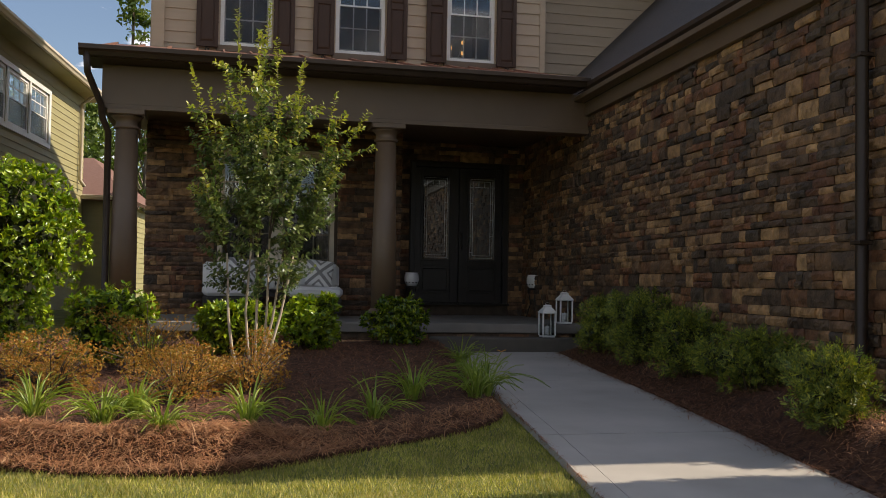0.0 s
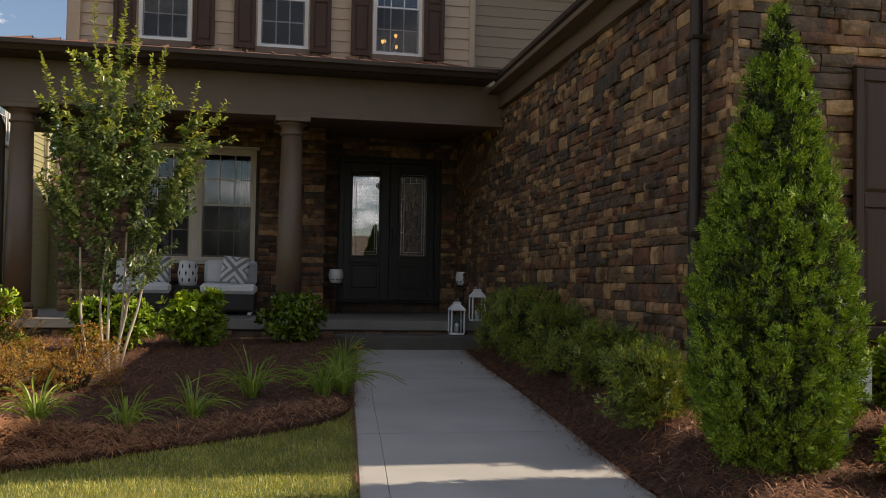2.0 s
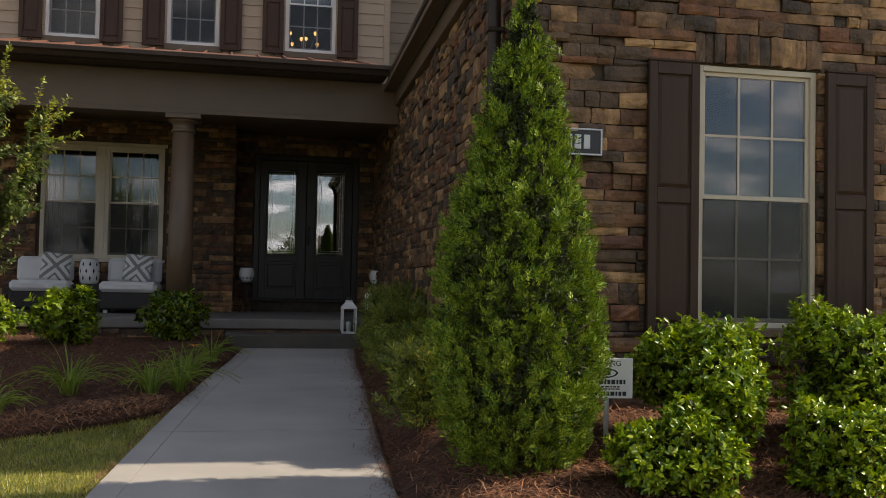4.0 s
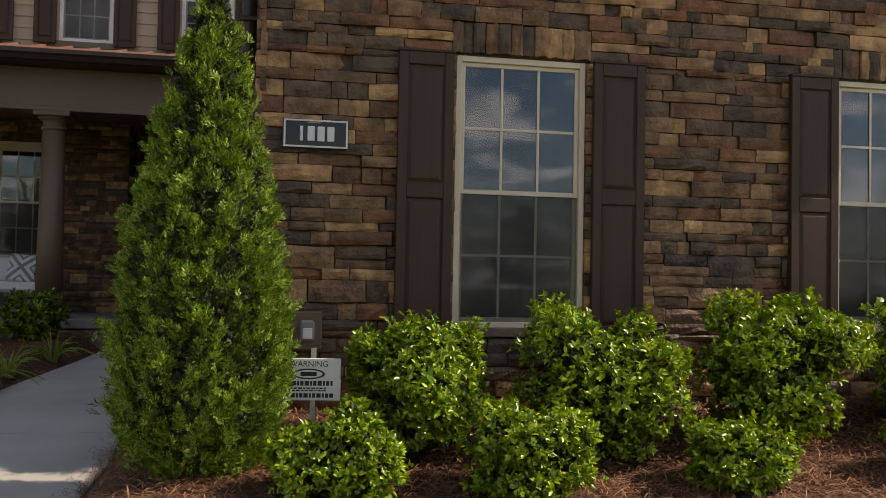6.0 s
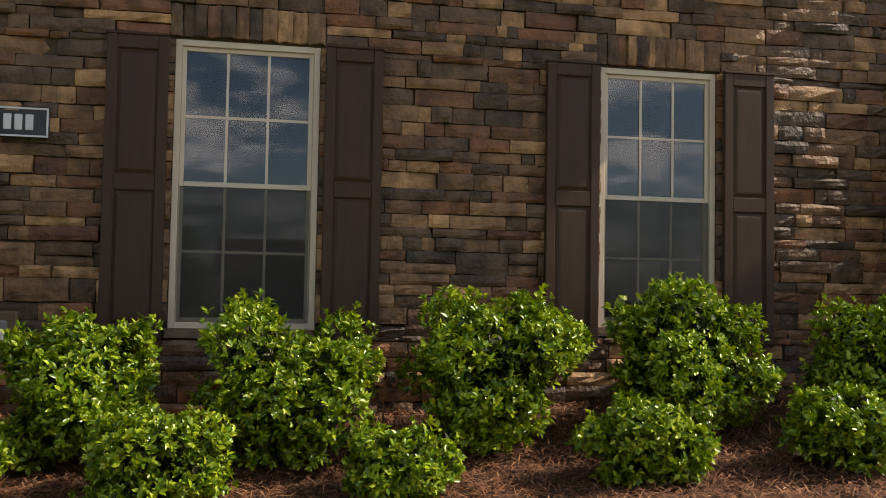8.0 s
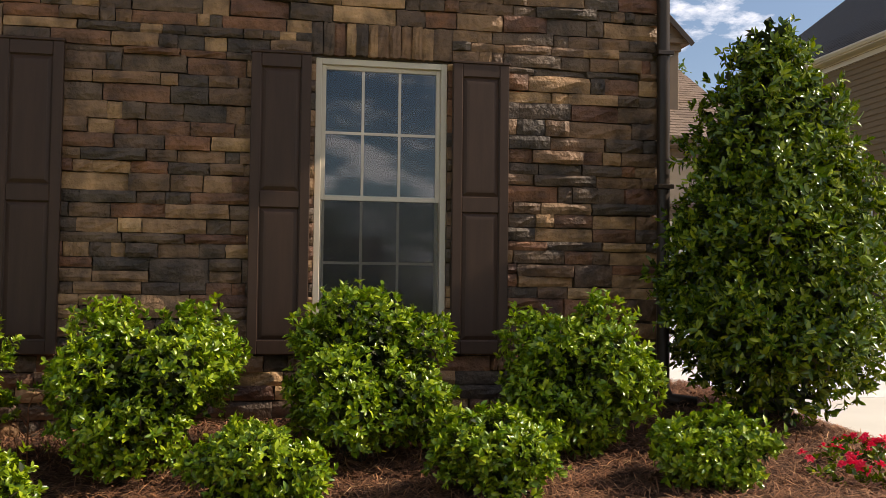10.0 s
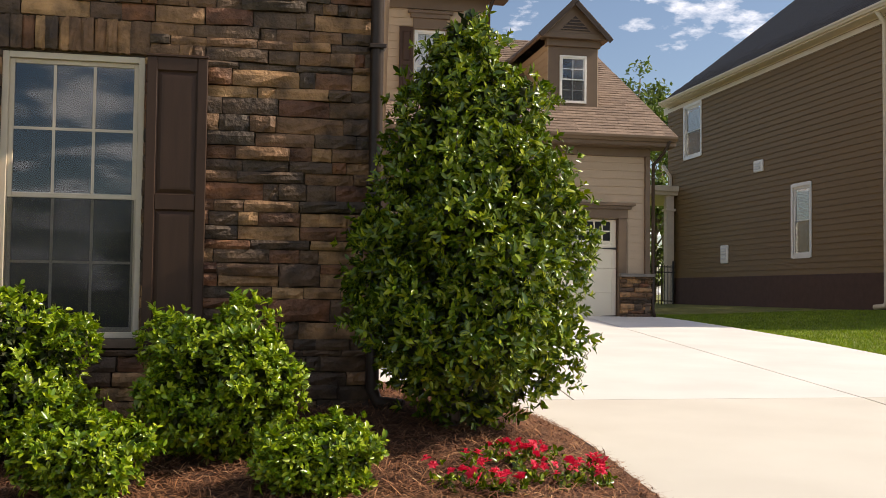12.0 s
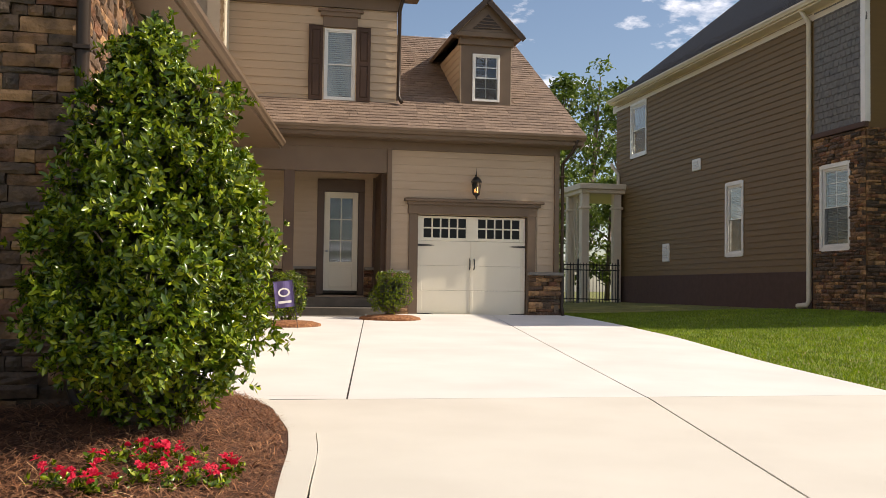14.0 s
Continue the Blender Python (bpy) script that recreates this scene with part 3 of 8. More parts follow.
surface("garden_bed", list(np.linspace(-9, 2.9, 100)), bed_edge, lambda x: 13.55 if x > -1.6 else 14.5, lambda x, y: left_bed_z(x, y), m_mulch, None, 50, "x", "", 0.15)
tagged(bpy.data.objects["garden_bed"], "red-brown pine straw planting bed beside the walk", "garden bed", kind="structure")
b = surface("garden_bed", list(np.linspace(4.0, 7.0, 30)), lambda y: path_r(y) + 0.03, lambda y: curb_i(y) + 0.05, bed_z, m_mulch, None, 90, "y", "", 0.15)
tagged(b, "pine straw bed in front of the stone wall", "garden bed", kind="structure")
b = surface("garden_bed", list(np.linspace(7.002, 13.36, 40)), lambda y: path_r(y) + 0.03, lambda y: side_x(y) + 0.05, bed_z, m_mulch, None, 10, "y", "", 0.15)
tagged(b, "shaded mulch strip between walk and stone wall", "garden bed", kind="structure")
b = surface("garden_bed", list(np.linspace(7.002, 8.9, 16)), lambda y: 10.95, lambda y: curb_i(y) + 0.05, bed_z, m_mulch, None, 16, "y", "", 0.15)
tagged(b, "mulched corner bed under a holly tree", "garden bed", kind="structure")

# ---- house structure ----
def stone_rows(x0, x1, z0, z1, rng, holes=()):
    """Ledge-stone pieces (x, z, width, height) in broken courses between x0..x1 and z0..z1, leaving the holes free."""
    out, z = [], z0
    while z < z1 - 0.03:
        h = float(rng.choice([0.06, 0.075, 0.09, 0.11, 0.15], p=[0.2, 0.3, 0.26, 0.16, 0.08]))
        h = min(h, z1 - z)
        for e in sorted(e for q in holes for e in q[2:]):
            if z + 0.035 < e < z + h + 0.03:
                h = e - z
                break
        spans = [(x0, x1)]
        for hx0, hx1, hz0, hz1 in holes:
            if z + h > hz0 + 0.02 and z < hz1 - 0.02:
                spans = [s for a, b in spans for s in ((a, min(b, hx0)), (max(a, hx1), b)) if s[1] - s[0] > 0.02]
        for a, b in spans:
            x = a
            while x < b - 1e-4:
                w = float(rng.uniform(0.08, 0.18) if rng.random() < 0.32 else rng.uniform(0.17, 0.44))
                if b - x - w < 0.09:
                    w = b - x
                if h > 0.12 and rng.random() < 0.5:
                    k = rng.uniform(0.4, 0.6)
                    out += [(x, z, w, h * k), (x, z + h * k, w, h * (1 - k))]
                elif h < 0.1 and rng.random() < 0.06 and out:
                    out.append((x, z, w * 0.5, h))
                    out.append((x + w * 0.5, z, w * 0.5, h))
                else:
                    out.append((x, z, w, h))
                x += w
        z += h
    return out


def stone_block(rng):
    """One split-face stone, 1 x 1 x 1, face towards -y: rough front, broken edges."""
    n, m = 4, 3
    v, f = [], []
    for k in range(m + 1):
        for i in range(n + 1):
            u, w = i / n, k / m
            edge = i in (0, n) or k in (0, m)
            corner = i in (0, n) and k in (0, m)
            dx = rng.uniform(-0.035, 0.035) if edge else rng.uniform(-0.06, 0.06)
            uu = min(max(u + dx, 0.0), 1.0) if not i in (0, n) else (rng.uniform(0.002, 0.02) if i == 0 else 1 - rng.uniform(0.002, 0.02))
            ww = min(max(w + dx, 0.0), 1.0) if not k in (0, m) else (rng.uniform(0.0, 0.06) if k == 0 else 1 - rng.uniform(0.0, 0.06))
            d = 0.72 + rng.uniform(-0.05, 0.05) - (0.1 if corner else 0) if edge else 0.9 + rng.uniform(-0.13, 0.1)
            v.append((uu, -d, ww))
    g = lambda i, k: k * (n + 1) + i
    for k in range(m):
        for i in range(n):
            f.append((g(i, k), g(i + 1, k), g(i + 1, k + 1), g(i, k + 1)))
    rim = [g(i, 0) for i in range(n + 1)] + [g(n, k) for k in range(1, m + 1)] + [g(i, m) for i in range(n - 1, -1, -1)] + [g(0, k) for k in range(m - 1, 0, -1)]
    base = len(v)
    for i in rim:
        v.append((v[i][0], 0.0, v[i][2]))
    for a in range(len(rim)):
        b = (a + 1) % len(rim)
        f.append((rim[b], rim[a], base + a, base + b))
    return v, f


STONE_RNG = np.random.default_rng(5)
STONE_SHAPES = [stone_block(STONE_RNG) for _ in range(16)]
STONE_MESHES = []
for sv, sf in STONE_SHAPES:
    me = bpy.data.meshes.new("stone")
    me.from_pydata(sv, [], sf)
    me.materials.append(m_stone)
    STONE_MESHES.append(me)


def lay_stones(parent, pieces, to_world, rng, singles, thick=0.058):
    """Stones on a wall: those that singles() picks are objects of their own, the rest one joined mesh. to_world: matrix of the wall's face."""
    V, F, off, count = [], [], 0, 0
    for x, z, w, h in pieces:
        k = int(rng.integers(len(STONE_SHAPES)))
        t = thick * float(rng.uniform(0.6, 1.3))
        tip = Matrix.Rotation(float(rng.normal(0, 0.011)), 4, "Y") @ Matrix.Rotation(float(rng.normal(0, 0.04)), 4, "Z")
        if singles(x, z) and count < 300:
            ob = new("stone", STONE_MESHES[k])
            ob.parent = parent
            ob.matrix_local = to_world @ Matrix.Translation((x, 0, z)) @ tip @ Matrix.Diagonal((w, t, h, 1))
            count += 1
        else:
            sv, sf = STONE_SHAPES[k]
            M = to_world @ Matrix.Translation((x, 0, z)) @ tip @ Matrix.Diagonal((w, t, h, 1))
            V += [tuple(M @ Vector(p)) for p in sv]
            F += [tuple(i + off for i in q) for q in sf]
            off += len(sv)
    if V:
        ob = raw("stones", V, F, m_stone_j, parent)
        ob["kind"] = "stuff"
    return count


def wall_mat(x, y, yaw=0):
    """The face of a wall: local x along it, local -y outwards."""
    return pose(x, y, 0, 0, 0, yaw)


def wall(name, label, x0, x1, z0, z1, m, material, holes=(), thick=0.2, category="wall"):
    """A wall slab with rectangular openings right through it; local x0..x1, z0..z1 on the matrix m."""
    xs = sorted({x0, x1, *[h[0] for h in holes], *[h[1] for h in holes]})
    zs = sorted({z0, z1, *[h[2] for h in holes], *[h[3] for h in holes]})
    xs, zs = [x for x in xs if x0 <= x <= x1], [z for z in zs if z0 <= z <= z1]
    bm = bmesh.new()
    def solid(i, k):
        if i < 0 or k < 0 or i >= len(xs) - 1 or k >= len(zs) - 1:
            return False
        cx, cz = (xs[i] + xs[i + 1]) / 2, (zs[k] + zs[k + 1]) / 2
        return not any(h[0] < cx < h[1] and h[2] < cz < h[3] for h in holes)
    P = lambda x, y, z: bm.verts.new(m @ Vector((x, y, z)))
    def quad(*c):
        bm.faces.new([P(*p) for p in c])
    for i in range(len(xs) - 1):
        for k in range(len(zs) - 1):
            if not solid(i, k):
                continue
            a, b, c, d = xs[i], xs[i + 1], zs[k], zs[k + 1]
            quad((a, 0, c), (b, 0, c), (b, 0, d), (a, 0, d))
            quad((b, thick, c), (a, thick, c), (a, thick, d), (b, thick, d))
            if not solid(i - 1, k): quad((a, thick, c), (a, 0, c), (a, 0, d), (a, thick, d))
            if not solid(i + 1, k): quad((b, 0, c), (b, thick, c), (b, thick, d), (b, 0, d))
            if not solid(i, k - 1): quad((a, thick, c), (b, thick, c), (b, 0, c), (a, 0, c))
            if not solid(i, k + 1): quad((a, 0, d), (b, 0, d), (b, thick, d), (a, thick, d))
    bmesh.ops.remove_doubles(bm, verts=bm.verts[:], dist=1e-4)
    return tagged(obj(name, bm, material), label, category, kind="structure")


def clad(parent, x0, x1, z0, z1, m, material, holes=(), step=0.178, name="siding_board", cut=None, lip=0.026):
    """Lap siding: one wedge board a course, cut at the openings. cut(z) may narrow a course to (x0, x1) under a slope."""
    z = z0
    while z < z1 - 0.02:
        h = min(step, z1 - z)
        a0, b0 = cut(z + h / 2) if cut else (x0, x1)
        spans = [(a0, b0)]
        for hx0, hx1, hz0, hz1 in holes:
            if z + h > hz0 + 0.03 and z < hz1 - 0.03:
                spans = [s for a, b in spans for s in ((a, min(b, hx0)), (max(a, hx1), b)) if s[1] - s[0] > 0.02]
        for a, b in spans:
            if b - a < 0.03:
                continue
            vs = [(a, 0, z), (a, -lip, z), (a, -0.008, z + h), (a, 0, z + h), (b, 0, z), (b, -lip, z), (b, -0.008, z + h), (b, 0, z + h)]
            vs = [tuple(m @ Vector(p)) for p in vs]
            raw(name, vs, [(0, 3, 2, 1), (4, 5, 6, 7), (1, 2, 6, 5), (0, 1, 5, 4), (3, 7, 6, 2)], material, parent)
        z += h


def trim_boards(name, label, dims, material=None, m=None, bevel=0.004, category="trim"):
    bm = bmesh.new()
    for d in dims:
        box(bm, *d, bevel=bevel, m=m)
    return tagged(obj(name, bm, material or m_trim), label, category, kind="structure")


def shingles(parent, origin, across, up, width, length, material, rng, course=0.145, tab=0.3, cut=None):
    """Courses of shingle tabs on a roof slope; cut(s, t) tells whether a tab at s across and t up the slope is there."""
    o, a, u = Vector(origin), Vector(across).normalized(), Vector(up).normalized()
    nrm = a.cross(u).normalized()
    if nrm.z < 0:
        nrm = -nrm
    V, F = [], []
    t = 0.0
    while t < length:
        s = -float(rng.uniform(0, tab))
        while s < width:
            w = tab * float(rng.uniform(0.6, 1.3))
            s0, s1 = max(s, 0), min(s + w, width)
            if s1 - s0 > 0.02 and (cut is None or cut((s0 + s1) / 2, t + course / 2)):
                th = 0.012 + 0.008 * float(rng.random())
                k = len(V)
                e = min(t + course * 1.05, length)
                for ss in (s0 + 0.003, s1 - 0.003):
                    for tt, hh in ((t, 0.0), (t, th), (e, 0.004), (e, 0.0)):
                        V.append(tuple(o + a * ss + u * tt + nrm * hh))
                F += [(k + 1, k + 5, k + 6, k + 2), (k, k + 4, k + 5, k + 1), (k, k + 1, k + 2, k + 3), (k + 4, k + 7, k + 6, k + 5)]
            s += w
        t += course
    ob = raw("shingles", V, F, material, parent)
    ob["kind"] = "stuff"
    return ob


def roof_slab(name, label, quad, material, thick=0.12):
    """A sloping slab under four corners, in order round the slope."""
    q = [Vector(p) for p in quad]
    n = (q[1] - q[0]).cross(q[3] - q[0]).normalized()
    if n.z < 0:
        n = -n
    vs = [tuple(p) for p in q] + [tuple(p - n * thick) for p in q]
    k = len(q)
    fs = [tuple(range(k)), tuple(range(2 * k - 1, k - 1, -1))] + [(i, i + k, (i + 1) % k + k, (i + 1) % k) for i in range(k)]
    return tagged(raw(name, vs, fs, material), label, "roof", kind="structure")


def gutter(name, label, a, b, material=None, size=0.12, outward=(0, -1, 0)):
    """An ogee gutter from a to b: open trough with a rolled lip."""
    a, b, o = Vector(a), Vector(b), Vector(outward)
    prof = [(0, 0), (0, -size), (size * 0.55, -size), (size * 0.75, -size * 0.62), (size * 0.98, -size * 0.4), (size, 0), (size * 0.9, 0.008), (size * 0.88, -size * 0.35), (size * 0.6, -size * 0.9), (0.012, -size * 0.92), (0.012, 0)]
    vs = [tuple(p + o * x + Vector((0, 0, z))) for p in (a, b) for x, z in prof]
    n = len(prof)
    fs = [(i, (i + 1) % n, (i + 1) % n + n, i + n) for i in range(n)] + [tuple(range(n))[::-1], tuple(range(n, 2 * n))]
    return tagged(raw(name, vs, fs, material or m_gutter), label, "gutter", kind="structure")


def downspout(label, pts, material=None, r=0.04, straps=()):
    root = tagged(empty("downspout", pts[0]), label, "downspout", kind="structure")
    bm = bmesh.new()
    o = Vector(pts[0])
    tube(bm, [Vector(p) - o for p in pts], r, 8)
    obj("pipe", bm, material or m_gutter, root)
    for z in straps:
        bm = bmesh.new()
        p = Vector(pts[len(pts) // 2]) - o
        box(bm, p.x - r * 1.25, p.y - r * 1.25, z - o.z, p.x + r * 1.25, p.y + r * 1.25, z - o.z + 0.03, 0.004)
        obj("strap", bm, material or m_gutter, root)
    return root


def window(label, x, z, w, h, m, frame_mat, cols=3, rows=2, sill=True, depth=0.06, face=0.075, glass=None, double=True, room=True, mid=0.5, muntin=0.02, screen=True, low=True, sill_mat=None):
    """A double-hung window: casing, two sashes with bars and a pane in each. x, z: lower left corner on the wall's face; local -y is out."""
    root = tagged(empty("window_1"), label, "window", kind="structure")
    P = lambda name, dims, mt, par, lab="", bev=0.003: obj(name, _boxes(dims, m, bev), mt, par, lab)
    P("window_frame", [(x, -0.012, z, x + face * 0.55, depth, z + h), (x + w - face * 0.55, -0.012, z, x + w, depth, z + h),
                       (x + face * 0.55, -0.012, z + h - face * 0.55, x + w - face * 0.55, depth, z + h), (x + face * 0.55, -0.012, z, x + w - face * 0.55, depth, z + face * 0.55)], frame_mat, root)
    if sill:
        P("window_sill", [(x - 0.02, -0.05, z - 0.06, x + w + 0.02, 0.05, z - 0.002)], sill_mat or frame_mat, root, "rough brown stone sill" if sill_mat else "")
    ix0, ix1, iz0, iz1 = x + face * 0.55, x + w - face * 0.55, z + face * 0.55, z + h - face * 0.55
    zm = iz0 + (iz1 - iz0) * mid
    for up in (1, 0):
        a, b = (zm - 0.018, iz1) if up else (iz0, zm + 0.018)
        y = 0.012 if up else 0.034
        s = 0.029
        sash = P("sash", [(ix0, y, a, ix0 + s, y + 0.02, b), (ix1 - s, y, a, ix1, y + 0.02, b), (ix0 + s, y, a, ix1 - s, y + 0.02, a + s), (ix0 + s, y, b - s, ix1 - s, y + 0.02, b)], frame_mat, root)
        gx0, gx1, gz0, gz1 = ix0 + s, ix1 - s, a + s, b - s
        bars = [(gx0 + (gx1 - gx0) * i / cols - muntin / 2, y + 0.004, gz0, gx0 + (gx1 - gx0) * i / cols + muntin / 2, y + 0.009, gz1) for i in range(1, cols)]
        bars += [(gx0, y + 0.003, gz0 + (gz1 - gz0) * i / rows - muntin / 2, gx1, y + 0.010, gz0 + (gz1 - gz0) * i / rows + muntin / 2) for i in range(1, rows)]
        if bars and (up or low):
            P("muntins", bars, frame_mat, sash, bev=0)
        g = P("pane", [(gx0, y + 0.0115, gz0, gx1, y + 0.0155, gz1)], glass or m_glass, sash, "clear glass reflecting the sky", 0)
        g.visible_shadow = False
        if screen and not up:
            P("insect_screen", [(ix0 + 0.01, -0.004, iz0, ix1 - 0.01, -0.003, zm - 0.02)], m_screen, root, "dark insect screen", 0)
    return root


def _boxes(dims, m, bev):
    bm = bmesh.new()
    for d in dims:
        box(bm, *d, bevel=bev, m=m)
    return bm


def shutter(x, z, w, h, m, label="dark brown raised-panel shutter with wood grain", group="window shutters", scroll=False):
    """A two-panel shutter, slightly proud of the wall; local x, z of its lower left corner."""
    root = tagged(empty("shutter"), label, "shutter", group)
    st = 0.062
    zr = z + h * 0.485
    P = lambda name, dims, bev=0.004: obj(name, _boxes(dims, m, bev), m_shutter, root)
    for a in (x, x + w - st):
        P("stile", [(a, -0.115, z, a + st, -0.07, z + h)])
    for a, b in ((z, z + 0.085), (zr, zr + 0.1), (z + h - 0.085, z + h)):
        P("rail", [(x + st, -0.113, a, x + w - st, -0.07, b)])
    for a, b in ((z + 0.085, zr), (zr + 0.1, z + h - 0.085)):
        bm = bmesh.new()
        x0, x1 = x + st, x + w - st
        ins = [(0.0, -0.101), (0.006, -0.098), (0.03, -0.109), (0.045, -0.11)]
        rings = [[bm.verts.new(m @ Vector((px, yy, pz))) for px, pz in ((x0 + i, a + i), (x1 - i, a + i), (x1 - i, b - i), (x0 + i, b - i))] for i, yy in ins]
        for r0, r1 in zip(rings, rings[1:]):
            for i in range(4):
                bm.faces.new((r0[i], r0[(i + 1) % 4], r1[(i + 1) % 4], r1[i]))
        bm.faces.new(rings[-1])
        obj("panel", bm, m_shutter, root)
    P("cap", [(x - 0.006, -0.12, z + h, x + w + 0.006, -0.07, z + h + 0.018)])
    if scroll:
        bm = bmesh.new()
        pts = [m @ Vector((x + w / 2 + 0.035 * math.cos(t) * (1 - t / 11), -0.11, z - 0.02 - 0.03 * math.sin(t) - 0.006 * t)) for t in [k * 0.5 for k in range(12)]]
        tube(bm, pts, 0.008, 6)
        obj("shutter_dog", bm, m_black, root, "black scrolled iron shutter dog")
    return root


FRONT = wall_mat(0, 7.0)                    # face at y = 7.0
SIDE = Matrix.Translation((4.66 + 0.048 * 10.36, 17.36, 0)) @ Matrix.Rotation(radians(-92.75), 4, "Z")   # the wing's wall along the front walk
SIDE_LEN = 10.36 / math.cos(radians(2.75))
W1, W2 = (5.922, 6.832, 1.26, 3.085), (8.738, 9.59, 1.3, 3.08)
z_base, z_frieze, z_eave = 0.35, 3.93, 4.18

front = wall("wall_front", "stacked ledge stone wall in browns and tans", 4.66, 11.0, z_base, 4.6, FRONT, m_mortar, [W1, W2])
side = wall("wall_side", "shaded ledge stone wall along the front walk", 0.0, SIDE_LEN - 0.02, z_base, z_frieze + 0.3, SIDE, m_mortar)
WINWALL = wall_mat(0, 16.47)
PW = (-0.05, 1.735, 1.82, 3.54)
porchwall = wall("wall_porch", "dark ledge stone wall at the back of the porch", -1.1, 2.78, 0.7, 4.3, WINWALL, m_mortar, [PW])
ret = wall("wall_return", "ledge stone return beside the recessed entry", 0.0, 0.68, 0.7, 4.3, Matrix.Translation((2.78, 16.67, 0)) @ Matrix.Rotation(radians(90), 4, "Z"), m_mortar)
DOORWALL = wall_mat(0, 17.35)
DR = (3.12, 4.84, 1.2, 3.62)
doorwall = wall("wall_door", "dark ledge stone wall round the entry doors", 2.6, 5.3, 0.7, 4.3, DOORWALL, m_mortar, [DR])
pe = [(16.47, 0.4), (33.7, 0.4), (33.7, 5.62), (22.5, 11.1), (16.47, 7.75)]
pv = [(x, y, z) for x in (-1.1, -0.92) for y, z in pe]
leftend = tagged(raw("wall_end", pv, [(0, 1, 2, 3, 4)[::-1], (5, 6, 7, 8, 9)] + [(i, (i + 1) % 5, (i + 1) % 5 + 5, i + 5) for i in range(5)], m_siding), "tan gabled end wall of the house", "wall", kind="structure")
roof_slab("main_roof", "brown shingle rear roof slope", [(-1.25, 22.5, 11.2), (11.7, 22.5, 11.2), (11.7, 33.95, 5.6), (-1.25, 33.95, 5.6)], m_shingle)

# upper storey over the porch
UPW = wall_mat(0, 16.56)
UWINS = [(-0.085, 0.7, 5.19, 6.75), (1.7, 2.49, 5.19, 6.75), (3.52, 4.32, 5.19, 6.75)]
upper = wall("wall_upper", "tan lap siding upper wall over the porch", -1.1, 5.18, 4.3, 7.6, UPW, m_siding, UWINS)
UPW2 = wall_mat(0, 17.4)
upper2 = wall("wall_upper_set_back", "tan lap siding wall set back above the wing roof", 5.18, 11.6, 4.3, 7.6, UPW2, m_siding)
trim_boards("trim", "tan corner boards on the upper wall", [(-1.12, 16.53, 4.9, -1.0, 16.6, 7.6), (5.1, 16.53, 4.9, 5.2, 17.4, 7.6)], m_siding)

# porch
trim_boards("porch_beam", "dark taupe porch beam with moulded bands", [(-1.52, 13.9, 3.68, side_x(13.9) + 0.1, 14.2, 4.23), (-1.54, 13.885, 3.68, side_x(13.9) + 0.08, 13.899, 3.74), (-1.52, 14.2, 3.68, -1.22, 16.55, 4.12)])
ceil = boxes("ceiling", [(-1.5, 14.2, 3.95, 5.4, 17.5, 4.05)], m_trim)
tagged(ceil, "taupe boarded porch ceiling", "ceiling", kind="structure")
porch_roof = roof_slab("porch_roof", "low copper-brown metal porch roof", [(-1.7, 13.5, 4.34), (4.75, 13.5, 4.34), (4.95, 16.56, 5.1), (-1.6, 16.56, 5.1)], m_metal_roof, 0.08)
trim_boards("porch_fascia", "dark soffit and fascia under the gutter", [(-1.68, 13.505, 4.232, 4.72, 14.2, 4.25), (-1.68, 13.505, 4.252, 4.72, 13.53, 4.33)], m_gutter)
for k in range(17):
    x = -1.6 + k * 0.39
    seam = [(x, 13.52, 4.345), (x + 0.025, 13.52, 4.345), (x + 0.028, 16.5, 5.085), (x + 0.003, 16.5, 5.085)]
    raw("seam", seam + [(a, b, c + 0.03) for a, b, c in seam], [(4, 5, 6, 7), (0, 1, 5, 4), (1, 2, 6, 5), (3, 0, 4, 7), (2, 3, 7, 6)], m_metal_roof, porch_roof)
gutter("gutter", "dark brown gutter along the porch roof", (-1.75, 13.5, 4.36), (4.78, 13.5, 4.36))
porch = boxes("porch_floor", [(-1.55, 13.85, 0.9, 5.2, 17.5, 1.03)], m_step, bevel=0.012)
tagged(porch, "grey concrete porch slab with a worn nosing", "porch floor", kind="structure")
pb = wall("porch_base", "low stone base under the porch slab", -1.5, 4.75, 0.3, 0.9, wall_mat(0, 13.92), m_mortar, thick=0.15)
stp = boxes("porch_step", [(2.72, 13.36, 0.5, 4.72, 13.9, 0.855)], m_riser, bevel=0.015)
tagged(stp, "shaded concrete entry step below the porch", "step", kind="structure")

# wing roof: gable to the front, ridge along y
RX, RZ = 7.83, 7.0
# the ridge juts forward, out of view, to shape the shadow on the lawn
rs = roof_slab("wing_roof", "dark brown shingle roof of the front wing", [(4.42, 6.35, 4.2), (5.0, 17.38, 4.2), (RX, 17.38, RZ), (RX, 5.95, RZ)], m_shingle_d)
rs2 = roof_slab("wing_roof", "dark brown shingle roof of the front wing", [(10.98, 6.35, 4.5), (12.78, 20.4, 4.62), (RX, 20.4, RZ), (RX, 5.95, RZ)], m_shingle_d)
gv = [(4.66, 7.05, 4.25), (11.0, 7.05, 4.5), (RX, 7.05, RZ - 0.15), (4.66, 7.2, 4.25), (11.0, 7.2, 4.5), (RX, 7.2, RZ - 0.15)]
tagged(raw("gable", gv, [(0, 1, 2), (5, 4, 3), (0, 3, 4, 1), (1, 4, 5, 2), (2, 5, 3, 0)], m_siding), "tan gable over the stone wing", "gable", kind="structure")
gutter("gutter", "dark brown gutter along the wing's eave", (4.46, 6.5, 4.24), (4.86, 13.6, 4.3), outward=(-1, 0.05, 0))
